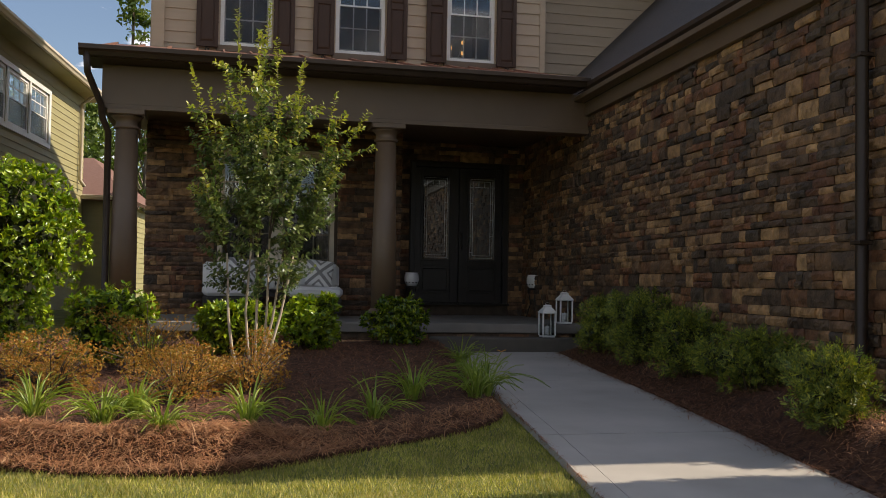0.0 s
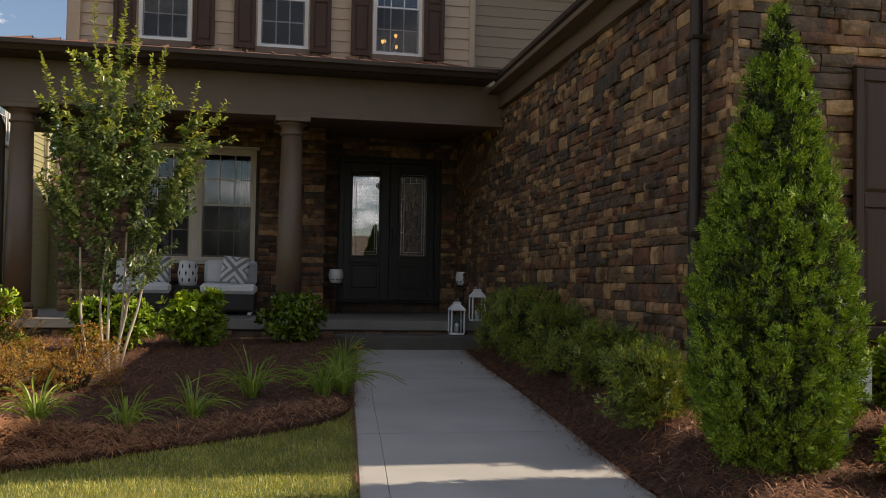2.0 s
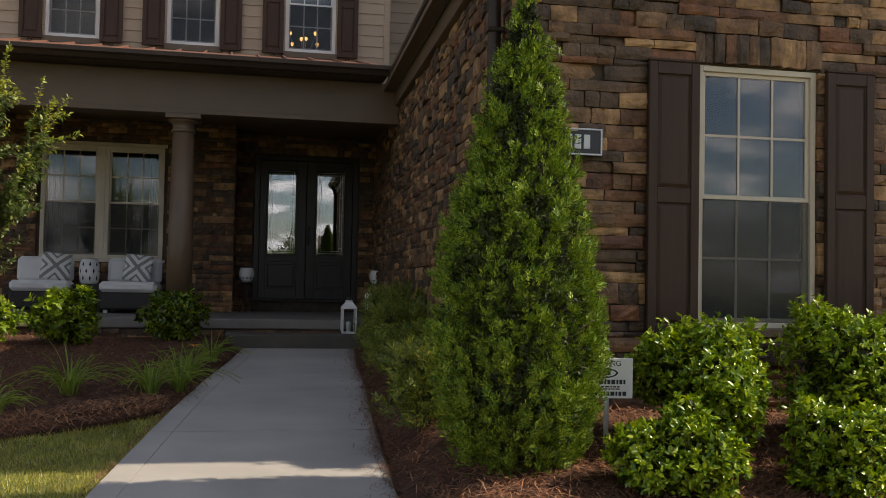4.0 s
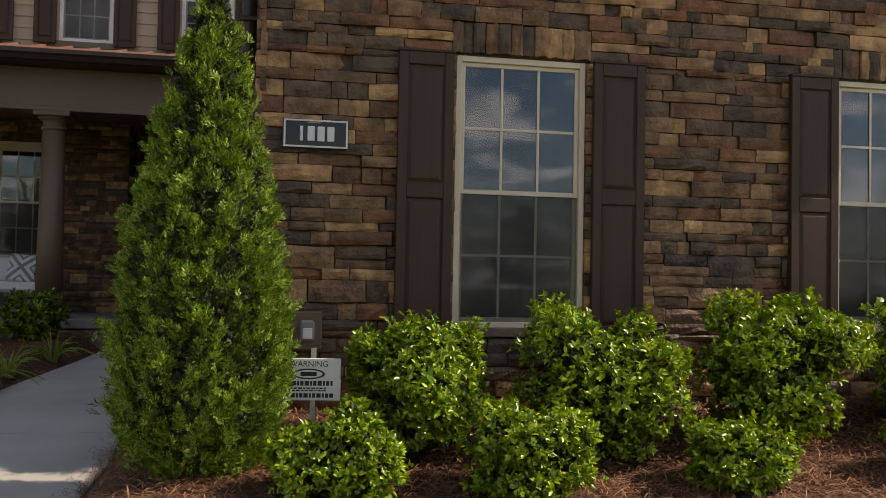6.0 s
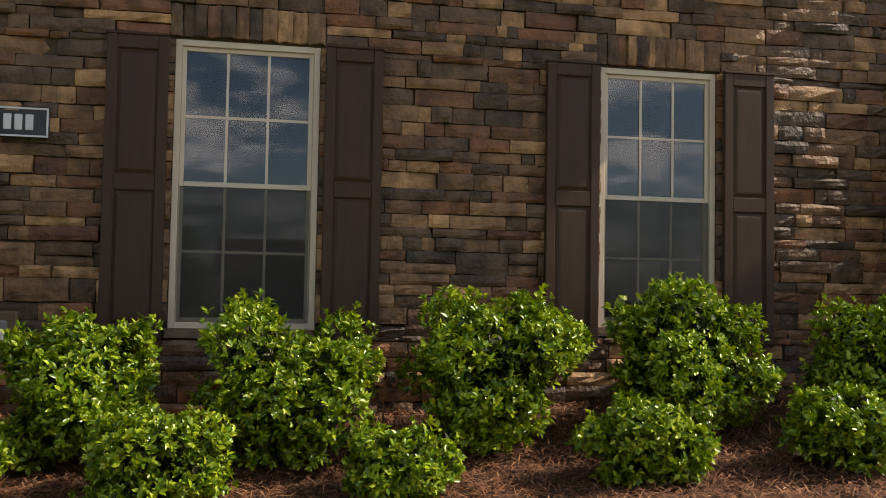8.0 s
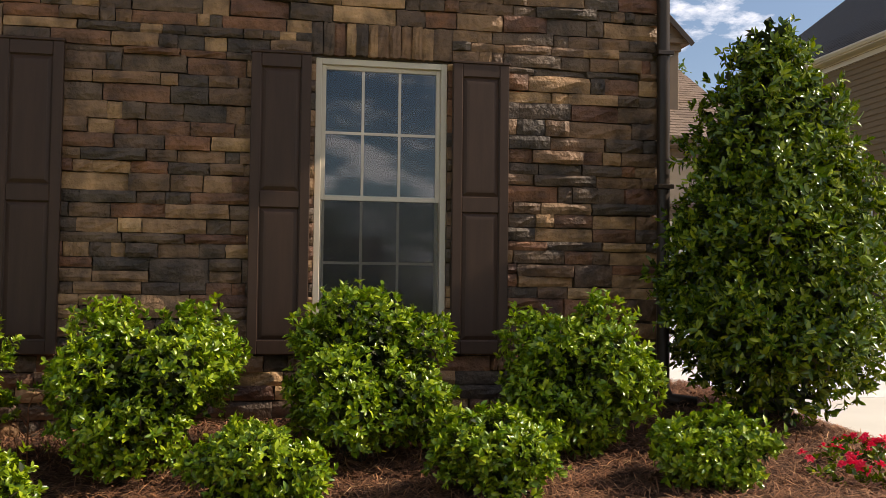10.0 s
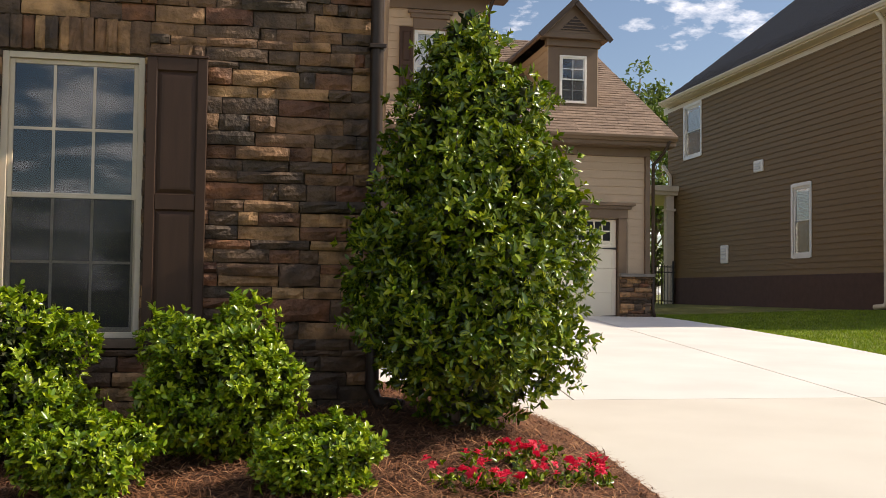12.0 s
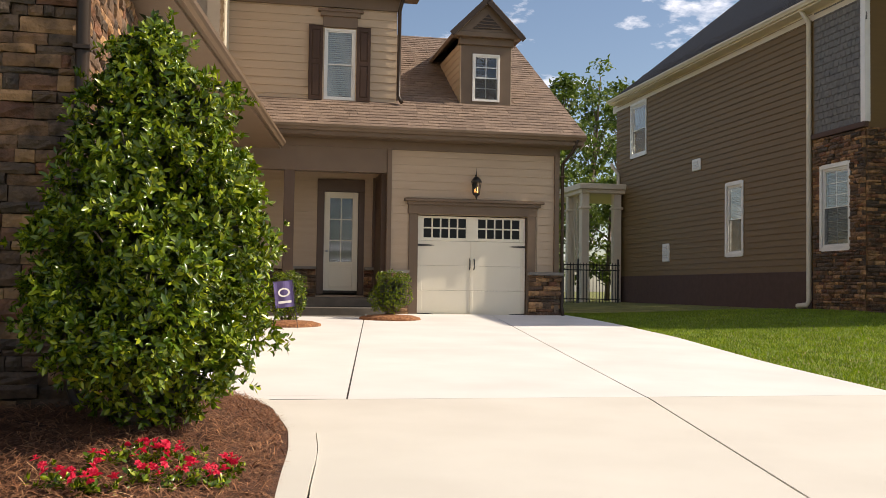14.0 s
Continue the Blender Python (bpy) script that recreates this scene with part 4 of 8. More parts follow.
fr = Matrix.Translation((4.66 + 0.048 * 10.36, 17.36, 0)) @ Matrix.Rotation(radians(-92.75), 4, "Z")
trim_boards("trim", "taupe frieze board and soffit over the stone side wall", [(3.4, -0.1, 3.93, SIDE_LEN + 0.1, -0.002, 4.2), (3.4, -0.26, 4.12, SIDE_LEN + 0.3, -0.102, 4.18)], m_trim, fr)
wr = wall("wall_wing_side", "stone and siding wall of the wing towards the drive", 0.0, 14.3, z_base, 4.5, Matrix.Translation((11.0, 7.2, 0)) @ Matrix.Rotation(radians(90), 4, "Z"), m_mortar)
gutter("gutter", "brown gutter along the wing over the drive", (10.98, 6.5, 4.52), (12.76, 20.4, 4.62), m_trim, outward=(0.99, -0.13, 0))
sv = [(10.7, 6.6, 4.36), (11.0, 6.6, 4.36), (12.78, 20.4, 4.46), (10.7, 20.4, 4.46)]
sv += [(x, y, z + 0.07) for x, y, z in sv]
tagged(raw("trim", sv, [(3, 2, 1, 0), (4, 5, 6, 7)] + [(i, (i + 1) % 4, (i + 1) % 4 + 4, i + 4) for i in range(4)], m_trim), "brown soffit along the wing over the drive", "trim", kind="structure")

# garage block
GAR = wall_mat(0, 21.45)
GD = (15.78, 18.28, 1.05, 3.29)
garage = wall("wall_garage", "tan lap siding garage wall", 15.17, 18.97, 0.95, 4.85, GAR, m_siding, [GD])
wall("wall_garage_side", "tan garage side wall", 0.0, 11.5, 0.9, 5.05, Matrix.Translation((18.97, 21.65, 0)) @ Matrix.Rotation(radians(90), 4, "Z"), m_siding)
ENT = wall_mat(0, 22.9)
ED = (13.8, 14.7, 1.5, 3.9)
entry = wall("wall_entry", "tan siding wall round the side entry", 11.0, 15.2, 0.95, 4.85, ENT, m_siding, [ED])
wall("wall_entry_side", "taupe panelled return beside the side entry", 0.0, 1.43, 0.95, 4.85, Matrix.Translation((15.17, 22.9, 0)) @ Matrix.Rotation(radians(-90), 4, "Z"), m_siding, thick=0.1)
trim_boards("trim", "taupe beam over the side entry", [(11.1, 21.4, 4.16, 15.17, 21.65, 4.85), (15.1, 21.36, 1.0, 15.2, 21.44, 4.7), (18.88, 21.36, 1.0, 18.99, 21.44, 4.7)])
trim_boards("trim", "brown frieze, soffit and fascia of the garage eave", [(11.1, 21.38, 4.68, 19.0, 21.44, 4.86), (11.1, 20.98, 4.86, 19.4, 21.6, 4.94), (11.1, 20.95, 4.88, 19.42, 20.98, 5.04)])
gutter("gutter", "brown gutter along the garage eave", (11.4, 20.95, 5.08), (19.42, 20.95, 5.08), m_trim)
tagged(boxes("ceiling", [(11.1, 21.6, 4.7, 15.2, 23.0, 4.78)], m_trim), "taupe ceiling of the side entry", "ceiling", kind="structure")
SL = 0.57
RY = 27.3
rz = lambda y: 5.1 + SL * (y - 20.95)
gr = roof_slab("garage_roof", "brown shingle garage roof", [(11.1, 20.9, rz(20.9)), (19.46, 20.9, rz(20.9)), (19.46, RY, rz(RY)), (11.1, RY, rz(RY))], m_shingle)
roof_slab("garage_roof", "brown shingle garage roof", [(11.1, RY, rz(RY)), (19.46, RY, rz(RY)), (19.46, 33.6, 5.1), (11.1, 33.6, 5.1)], m_shingle)
UG = wall_mat(0, 22.3)
GUW = (13.76, 14.46, 5.87, 7.48)
ugar = wall("wall_upper_garage", "tan lap siding upper wall over the side entry", 11.6, 15.4, 5.3, 8.6, UG, m_siding, [GUW])
wall("wall_upper_side", "sunlit tan upper side wall over the wing", 0.0, 5.0, 4.6, 8.6, Matrix.Translation((11.6, 17.35, 0)) @ Matrix.Rotation(radians(90), 4, "Z"), m_siding)
wall("wall_upper_side", "tan upper side wall over the garage roof", 0.0, 6.0, 5.3, 8.6, Matrix.Translation((15.4, 22.5, 0)) @ Matrix.Rotation(radians(90), 4, "Z"), m_siding)
trim_boards("trim", "brown frieze and eave of the upper wall", [(11.3, 22.24, 7.95, 15.44, 22.3, 8.25), (11.2, 21.85, 8.25, 15.9, 22.6, 8.4)])
roof_slab("main_roof", "brown shingle main roof", [(11.0, 21.8, 8.4), (15.95, 21.8, 8.4), (15.95, 28.0, 11.6), (11.0, 28.0, 11.6)], m_shingle)
roof_slab("main_roof", "brown shingle main roof", [(-1.25, 16.0, 7.6), (11.7, 16.0, 7.6), (11.7, 22.5, 11.2), (-1.25, 22.5, 11.2)], m_shingle)

# ---- neighbours ----
def neighbour_right():
    s = 1.05
    X = 11 + (26.3 - 11) * s
    Y = lambda y: 0.4 + (y - 0.4) * s
    Z = lambda z: 1.6 + (z - 1.6) * s
    root = tagged(empty("neighbour_house"), "brown lap-sided two-storey house with a stone corner, its flank in shade", "house")
    y0, y1, zt, zf = Y(20.98), Y(37.0), Z(9.0), Z(2.25)
    m = Matrix.Translation((X, y1, 0)) @ Matrix.Rotation(radians(-90), 4, "Z")   # local x runs to the front
    lx = lambda y: y1 - Y(y)
    wins = [(lx(27.83), lx(26.85), Z(2.82), Z(4.9)), (lx(35.45), lx(34.05), Z(6.75), Z(8.65)), (lx(22.77), lx(21.6), Z(2.82), Z(4.82))]
    w = wall("wall", "", 0, y1 - y0, 0.6, zt + 0.2, m, m_nb_siding, wins, 0.25)
    strip(w, root)
    f = obj("foundation", _boxes([(0, -0.035, 0.6, lx(23.2), -0.001, zf)], m, 0.01), m_nb_found, root, "plain brown rendered foundation")
    clad(w, 0, lx(23.2), zf, zt, m, m_nb_siding, wins, 0.183, lip=0.034)
    rng = np.random.default_rng(77)
    pcs = stone_rows(lx(23.1), y1 - y0, 0.9, Z(5.6), rng, [(q[0] - 0.07, q[1] + 0.07, q[2] - 0.09, q[3] + 0.09) for q in wins])
    lay_stones(w, pcs, m, rng, lambda a, b: False, 0.1)
    # grey shakes above the stone corner
    V, F, z = [], [], Z(5.75)
    while z < zt:
        a = lx(23.1)
        while a < y1 - y0 - 0.15:
            wd = float(rng.uniform(0.12, 0.24))
            k = len(V)
            for px in (a + 0.004, a + wd - 0.004):
                for py, pz in ((-0.001, z), (-0.035, z), (-0.012, z + 0.19), (-0.001, z + 0.19)):
                    V.append(tuple(m @ Vector((px, py, pz))))
            F += [(k + 1, k + 5, k + 6, k + 2), (k, k + 4, k + 5, k + 1), (k, k + 1, k + 2, k + 3), (k + 4, k + 7, k + 6, k + 5)]
            a += wd
        z += 0.18
    ob = raw("shakes", V, F, m_nb_shake, w, "grey shingle cladding")
    ob["kind"] = "stuff"
    obj("stone_cap", _boxes([(lx(23.1), -0.13, Z(5.6), y1 - y0 + 0.13, -0.001, Z(5.73))], m, 0.01), m_nb_found, root, "brown ledge over the stone")
    obj("corner_board", _boxes([(y1 - y0 - 0.14, -0.05, Z(5.74), y1 - y0 + 0.05, 0.1, zt)], m, 0.004), m_white, root, "white corner board")
    for k, (a, b, c, d) in enumerate(wins):
        win = window("white double-hung window", a, c, b - a, d - c, m, m_white, 2 if k == 2 else 1, 3 if k == 2 else 1, False, 0.1, 0.16)
        strip(win, root, "window")
        obj("casing", _boxes([(a - 0.07, -0.055, c - 0.07, a + 0.03, -0.026, d + 0.07), (b - 0.03, -0.055, c - 0.07, b + 0.07, -0.026, d + 0.07),
                              (a + 0.03, -0.055, d - 0.03, b - 0.03, -0.026, d + 0.09), (a + 0.03, -0.055, c - 0.09, b - 0.03, -0.026, c + 0.03)], m, 0.004), m_white, win)
        obj("blind", _boxes([(a + 0.06, 0.12, c + (d - c) * (0.5 if k < 2 else 0.1) + 0.045 * i, b - 0.06, 0.15, c + (d - c) * (0.5 if k < 2 else 0.1) + 0.045 * i + 0.03) for i in range(int((d - c) * (0.45 if k < 2 else 0.85) / 0.045))], m, 0), m_blind_dim, win, "half-drawn slatted blind")
    # eave, gutter, roof
    obj("soffit", _boxes([(0.1, -0.38, zt - 0.06, y1 - y0 + 0.5, 0.0, zt + 0.06), (-0.4, -0.03, zt - 0.32, y1 - y0, -0.026, zt - 0.02)], m, 0.006), m_cream, root, "cream soffit and frieze")
    g = gutter("gutter", "", m @ Vector((0.1, -0.38, zt + 0.12)), m @ Vector((y1 - y0 + 0.5, -0.38, zt + 0.12)), m_cream, 0.13, (-1, 0, 0))
    strip(g, root)
    r = roof_slab("roof", "", [tuple(m @ Vector(p)) for p in ((0.05, -0.36, zt + 0.1), (y1 - y0 + 0.6, -0.36, zt + 0.1), (y1 - y0 + 0.6 - 5.0, 5.5, zt + 5.2), (4.0, 5.5, zt + 5.2))], m_shingle_d)
    strip(r, root)
    shingles(r, m @ Vector((0.05, -0.36, zt + 0.105)), m.to_3x3() @ Vector((1, 0, 0)), m.to_3x3() @ Vector((0, 5.95, 5.05)), y1 - y0, 7.8, m_shingle_d, rng, 0.16, 0.4,
             lambda a, t: 0.6 * t - 0.4 < a < y1 - y0 + 0.55 - 0.63 * t)
    r2 = roof_slab("roof", "", [tuple(m @ Vector(p)) for p in ((y1 - y0 + 0.6, -0.45, zt + 0.15), (y1 - y0 + 0.6, 12, zt + 0.15), (y1 - y0 - 4.4, 5.6, zt + 5.2), (y1 - y0 - 4.4, 5.5, zt + 5.2))], m_shingle_d)
    strip(r2, root)
    fw = obj("front_wall", _boxes([(y1 - y0 - 0.3, 0.26, 0.6, y1 - y0 - 0.02, 11.5, zt)], m, 0), m_nb_siding, root)
    mf = Matrix.Translation((X, y0, 0))
    lay_stones(fw, stone_rows(0.0, 3.0, 0.9, Z(5.6), rng), mf, rng, lambda a, b: False, 0.1)
    obj("side_wall_back", _boxes([(-0.01, 0.26, 0.6, 0.25, 11.5, zt)], m, 0), m_nb_siding, root)
    # downspout, vents, meter box
    def pipe(yy, z0, z1, kick):
        bm = bmesh.new()
        p = [m @ Vector((lx(yy), -0.42, z1 + 0.1)), m @ Vector((lx(yy), -0.09, z1 - 0.35)), m @ Vector((lx(yy), -0.09, z0 + 0.15)), m @ Vector((lx(yy), -0.16, z0 + 0.04)), m @ Vector((lx(yy) - kick, -0.3, z0))]
        tube(bm, p, 0.07, 8)
        obj("downspout", bm, m_cream, root, "cream downspout with a kick-out foot")
    pipe(23.25, Z(1.35), zt, 0.25)
    pipe(36.6, Z(1.4), zt - 2.6, 0.1)
    for yy, zz, ww, hh in ((29.85, 5.78, 0.62, 0.4), (32.2, 3.02, 0.55, 0.66)):
        v = obj("vent", _boxes([(lx(yy) - ww / 2, -0.07, Z(zz) - hh / 2, lx(yy) + ww / 2, -0.001, Z(zz) + hh / 2)], m, 0.02), m_white, root, "white wall vent block")
        obj("louvre", _boxes([(lx(yy) - ww * 0.28, -0.1, Z(zz) - hh * 0.28 + 0.09 * i, lx(yy) + ww * 0.28, -0.071, Z(zz) - hh * 0.28 + 0.09 * i + 0.05) for i in range(3 if hh < 0.5 else 5)], m, 0.004), m_silver, v)
    # unseen front wing beyond the stone corner, sized to cast the lawn and drive shadow
    fx, fy = X + 2.4, 16.6
    obj("front_wing", _boxes([(fx, fy, 0.6, X + 10.0, y0 - 0.02, 11.5)], Matrix.Identity(4), 0.01), m_nb_siding, root, "unseen brown sided block that casts the lawn shadow")
    strip(roof_slab("roof", "", [(fx - 0.4, fy - 0.4, 11.5), (fx - 0.4, y0 + 0.5, 11.5), (X + 6.2, y0 + 0.5, 13.7), (X + 6.2, fy - 0.4, 13.7)], m_shingle_d), root)
    strip(roof_slab("roof", "", [(X + 10.4, fy - 0.4, 11.5), (X + 10.4, y0 + 0.5, 11.5), (X + 6.2, y0 + 0.5, 13.7), (X + 6.2, fy - 0.4, 13.7)], m_shingle_d), root)
    # rear porch on the back corner
    yb = Y(37.0)
    obj("porch_roof", _boxes([(X - 1.85, yb - 1.0, Z(5.4), X + 2.0, yb + 3.6, Z(5.6)), (X - 1.95, yb - 1.1, Z(5.55), X + 2.0, yb + 3.7, Z(5.77))], Matrix.Identity(4), 0.02), m_cream, root, "cream flat porch roof edge")
    for px, py in ((X - 1.65, yb - 0.75), (X - 1.65, yb + 1.0), (X - 0.3, yb - 0.75)):
        bm = bmesh.new()
        box(bm, px - 0.16, py - 0.16, 1.2, px + 0.16, py + 0.16, Z(5.4), 0.02)
        box(bm, px - 0.22, py - 0.22, Z(4.8), px + 0.22, py + 0.22, Z(4.9), 0.02)
        obj("post", bm, m_cream, root, "cream boxed porch post")
    bm = bmesh.new()
    for i in range(9):
        box(bm, X - 1.65, yb - 0.7 + 0.19 * i, Z(2.4), X - 1.61, yb - 0.69 + 0.19 * i + 0.03, Z(5.4), 0)
    obj("lattice", bm, m_cream, root, "cream lattice screen")
    return root


neighbour_right()


def neighbour_left():
    root = tagged(empty("neighbour_house"), "olive-yellow lap-sided house with white window trim, half in shadow", "house")
    far, yaw = Vector((-4.06, 33.3, 0)), 6.0
    L = 16.0
    m = Matrix.Translation((far.x - math.sin(radians(yaw)) * L, far.y - math.cos(radians(yaw)) * L, 0)) @ Matrix.Rotation(radians(90 - yaw), 4, "Z")
    # local x runs from the street back to the far corner, local -y looks at our house
    zt = 7.05
    wx1, wx0 = 11.94, 6.48
    wins = [(wx0 + i * 1.82, wx0 + (i + 1) * 1.82 - 0.12, 5.12, 6.44) for i in range(3)]
    w = wall("wall", "", 0, L, 0.2, zt, m, m_lh_siding, wins, 0.25)
    strip(w, root)
    clad(w, 0, L, 0.5, zt, m, m_lh_siding, wins, 0.178)
    for a, b, c, d in wins:
        win = window("white double-hung window", a, c, b - a, d - c, m, m_white, 3, 2, False, 0.1, 0.14, muntin=0.025, low=False)
        strip(win, root, "window")
    obj("casing", _boxes([(wx0 - 0.12, -0.06, 5.0, wx1 + 0.06, -0.027, 5.12), (wx0 - 0.12, -0.06, 6.44, wx1 + 0.06, -0.027, 6.56), (wx0 - 0.12, -0.06, 5.12, wx0, -0.027, 6.44), (wx1 - 0.12, -0.06, 5.12, wx1 + 0.06, -0.027, 6.44)]
                         + [(q[1] - 0.005, -0.06, 5.12, q[1] + 0.125, -0.027, 6.44) for q in wins[:2]], m, 0.004), m_white, root, "white window casing")
    obj("soffit", _boxes([(-0.4, -0.55, zt, L + 0.4, 0.1, zt + 0.08), (-0.2, -0.035, zt - 0.3, L, -0.026, zt)], m, 0.005), m_lh_siding, root)
    g = gutter("gutter", "", m @ Vector((-0.4, -0.55, zt + 0.16)), m @ Vector((L + 0.4, -0.55, zt + 0.16)), m_cream, 0.14, m.to_3x3() @ Vector((0, -1, 0)))
    strip(g, root)
    r = roof_slab("roof", "", [tuple(m @ Vector(p)) for p in ((-0.5, -0.5, zt + 0.12), (L + 0.5, -0.5, zt + 0.12), (L + 0.5 - 4.5, 5.5, zt + 4.6), (-0.5, 5.5, zt + 4.6))], m_red_roof)
    strip(r, root)
    bm = bmesh.new()
    tube(bm, [m @ Vector(p) for p in ((L - 0.7, -0.5, zt + 0.06), (L - 0.72, -0.1, zt - 0.25), (L - 0.72, -0.1, 4.5), (L - 0.6, -0.2, 4.32))], 0.055, 8)
    obj("downspout", bm, m_cream, root, "cream downspout")
    obj("back_wall", _boxes([(L - 0.25, 0.26, 0.2, L, 9.0, zt)], m, 0), m_lh_siding, root)
    obj("street_wall", _boxes([(0, 0.26, 0.2, 0.25, 9.0, zt)], m, 0), m_lh_siding, root)
    # lower rear wing with a red-brown roof
    lw = obj("rear_wing", _boxes([(L + 0.3, -1.0, 0.2, L + 6, 6, 3.98)], m, 0), m_lh_siding, root)
    clad(lw, L + 0.3, L + 6, 0.5, 3.98, m @ Matrix.Translation((0, -1.0, 0)), m_lh_siding, (), 0.178)
    clad(lw, -0.3, 1.0, 0.5, 3.98, m @ Matrix.Translation((L + 0.3, 0, 0)) @ Matrix.Rotation(radians(-90), 4, "Z"), m_lh_siding, (), 0.178)
    r = roof_slab("rear_roof", "", [tuple(m @ Vector(p)) for p in ((L - 0.1, -1.4, 4.05), (L - 0.1, 3.2, 4.05), (L + 4.2, 3.2, 5.75), (L + 4.2, 0.6, 5.75))], m_red_roof)
    strip(r, root)
    r = roof_slab("rear_roof", "", [tuple(m @ Vector(p)) for p in ((L - 0.1, -1.4, 4.05), (L + 4.2, 0.6, 5.75), (L + 6.4, 0.6, 5.75), (L + 6.4, -1.4, 4.05))], m_red_roof)
    strip(r, root)
    g = gutter("gutter", "", m @ Vector((L - 0.1, -1.4, 4.1)), m @ Vector((L - 0.1, 0.0, 4.1)), m_cream, 0.13, m.to_3x3() @ Vector((-1, 0, 0)))
    strip(g, root)


neighbour_left()

# ---- plants ----
def bz(x, y):
    return float(bed_z(x, y))


LAUREL = "glossy bright green laurel shrub, clipped into a blocky mass"
for i, (x, y, w, top) in enumerate([(5.55, 6.14, 0.78, 1.4), (6.64, 6.14, 0.96, 1.5), (7.81, 6.14, 1.04, 1.54), (8.97, 6.1, 0.95, 1.6), (10.13, 5.98, 0.86, 1.6)]):
    z = bz(x, y) - 0.03
    shrub("laurel_shrub", x, y, z, w, (top - z) * 0.93, 0.043, 1750, 7, m_laurel, 20 + i, LAUREL, group="tall laurels along the wall", depth=0.98, width=0.5, shoots=0.14, lift=0.85, amount=0.36)
SMALL = "small rounded laurel shrub growing in pine straw"
for i, (x, y, w, top) in enumerate([(5.03, 5.4, 0.66, 0.95), (6.01, 5.4, 0.74, 1.02), (7.16, 5.4, 0.58, 0.87), (8.4, 5.4, 0.66, 1.0), (9.52, 5.3, 0.66, 1.07), (10.6, 5.3, 0.62, 1.06)]):
    z = bz(x, y) - 0.03
    shrub("laurel_shrub", x, y, z, w, (top - z) * 0.94, 0.039, 1050, 7, m_laurel, 40 + i, SMALL, group="small laurels along the bed", depth=0.95, amount=0.24, width=0.5, lift=0.8, shoots=0.1)


def crown_tree(name, x, y, z, prof, lobes, radius, count, per, leaf, width, material, seed, label, category, extra=(), lift=0.3, bark_r=0.05, limbs=24, spread=(0.5, 1.2), seg4=True, aim=(1.0, 1.0), inner=0.35, deep=1.0, core=0.55, apart=0.82, shoots=0.0):
    """A dense upright tree: a crown of many lobes inside a profile of (height, left reach, right reach), whorled with leaves round a trunk."""
    rng = np.random.default_rng(seed)
    root = tagged(empty(name, (x, y, z)), label, category)
    hs, ls, rs_ = [p[0] for p in prof], [p[1] for p in prof], [p[2] for p in prof]
    grow = np.interp(np.linspace(hs[0], hs[-1], 60), hs, [l + r for l, r in zip(ls, rs_)])
    hh = rng.choice(np.linspace(hs[0], hs[-1], 60), lobes, p=grow / grow.sum()) + rng.normal(0, 0.03, lobes)
    hh = np.clip(hh, hs[0], hs[-1])
    a = rng.uniform(0, 2 * math.pi, lobes)
    lo, ro = np.interp(hh, hs, ls), np.interp(hh, hs, rs_)
    half, mid = (lo + ro) / 2, (ro - lo) / 2
    lr = np.minimum(rng.uniform(*radius, lobes), half * 0.8 + 0.03)
    rr = np.maximum(half - lr, 0) * rng.uniform(0.66, 1.12, lobes)
    lc = np.stack([mid + np.cos(a) * rr, np.sin(a) * rr * deep, hh], 1)
    kh = np.linspace(hs[0] + 0.1, hs[-1] - 0.25, 14)
    kl, kr = np.interp(kh, hs, ls), np.interp(kh, hs, rs_)
    lc = np.concatenate([lc, np.stack([(kr - kl) / 2, kh * 0, kh], 1), np.array([e[:3] for e in extra]).reshape(-1, 3)])
    lr = np.concatenate([lr, (kl + kr) / 2 * core, [e[3] for e in extra]])
    c, nn = lobed(rng, lc, lr, count, inner, apart)
    axis = np.stack([c[:, 0], c[:, 1], np.zeros(len(c))], 1)
    axis /= np.linalg.norm(axis, axis=1)[:, None] + 1e-6
    nn = nn * 0.8 + axis * 0.5 * aim[0] + np.array([0, 0, lift]) + rng.normal(0, 0.25, (len(c), 3))
    grown = (rng.uniform(0, 1, len(c)) < shoots) * rng.uniform(0.6, 1.9, len(c)) * leaf
    c = c + nn / np.linalg.norm(nn, axis=1)[:, None] * grown[:, None]
    tufts("crown", c, nn, leaf, per, width, material, root, rng, spread, seg4)
    # inner leaves, coloured dark to paint the shade within the crown
    k = rng.uniform(0.4, 0.8, len(c))
    deep_c = np.stack([c[:, 0] * k, c[:, 1] * k, c[:, 2]], 1)
    leaf_mesh("inner_growth", deep_c, rng.normal(0, 1, (len(c), 3)), leaf * rng.uniform(1.1, 1.7, len(c)), 0.6, m_shade_leaf, root, rng=rng, seg4=False, label="inner leaves coloured dark as crown shade")
    bm = bmesh.new()
    h = hs[-1]
    tube(bm, [(0, 0, -0.05), (0.02, 0.01, h * 0.3), (-0.01, 0, h * 0.9)], bark_r, 8, 0.01)
    for i in range(limbs):
        q = Vector(c[int(rng.integers(len(c)))])
        s0 = Vector((0, 0, max(0.1, q.z - 0.3)))
        tube(bm, [s0, s0.lerp(q, 0.5) + Vector((0, 0, -0.03)), q], 0.012, 5, 0.004)
    obj("trunk", bm, m_bark, root)
    return root


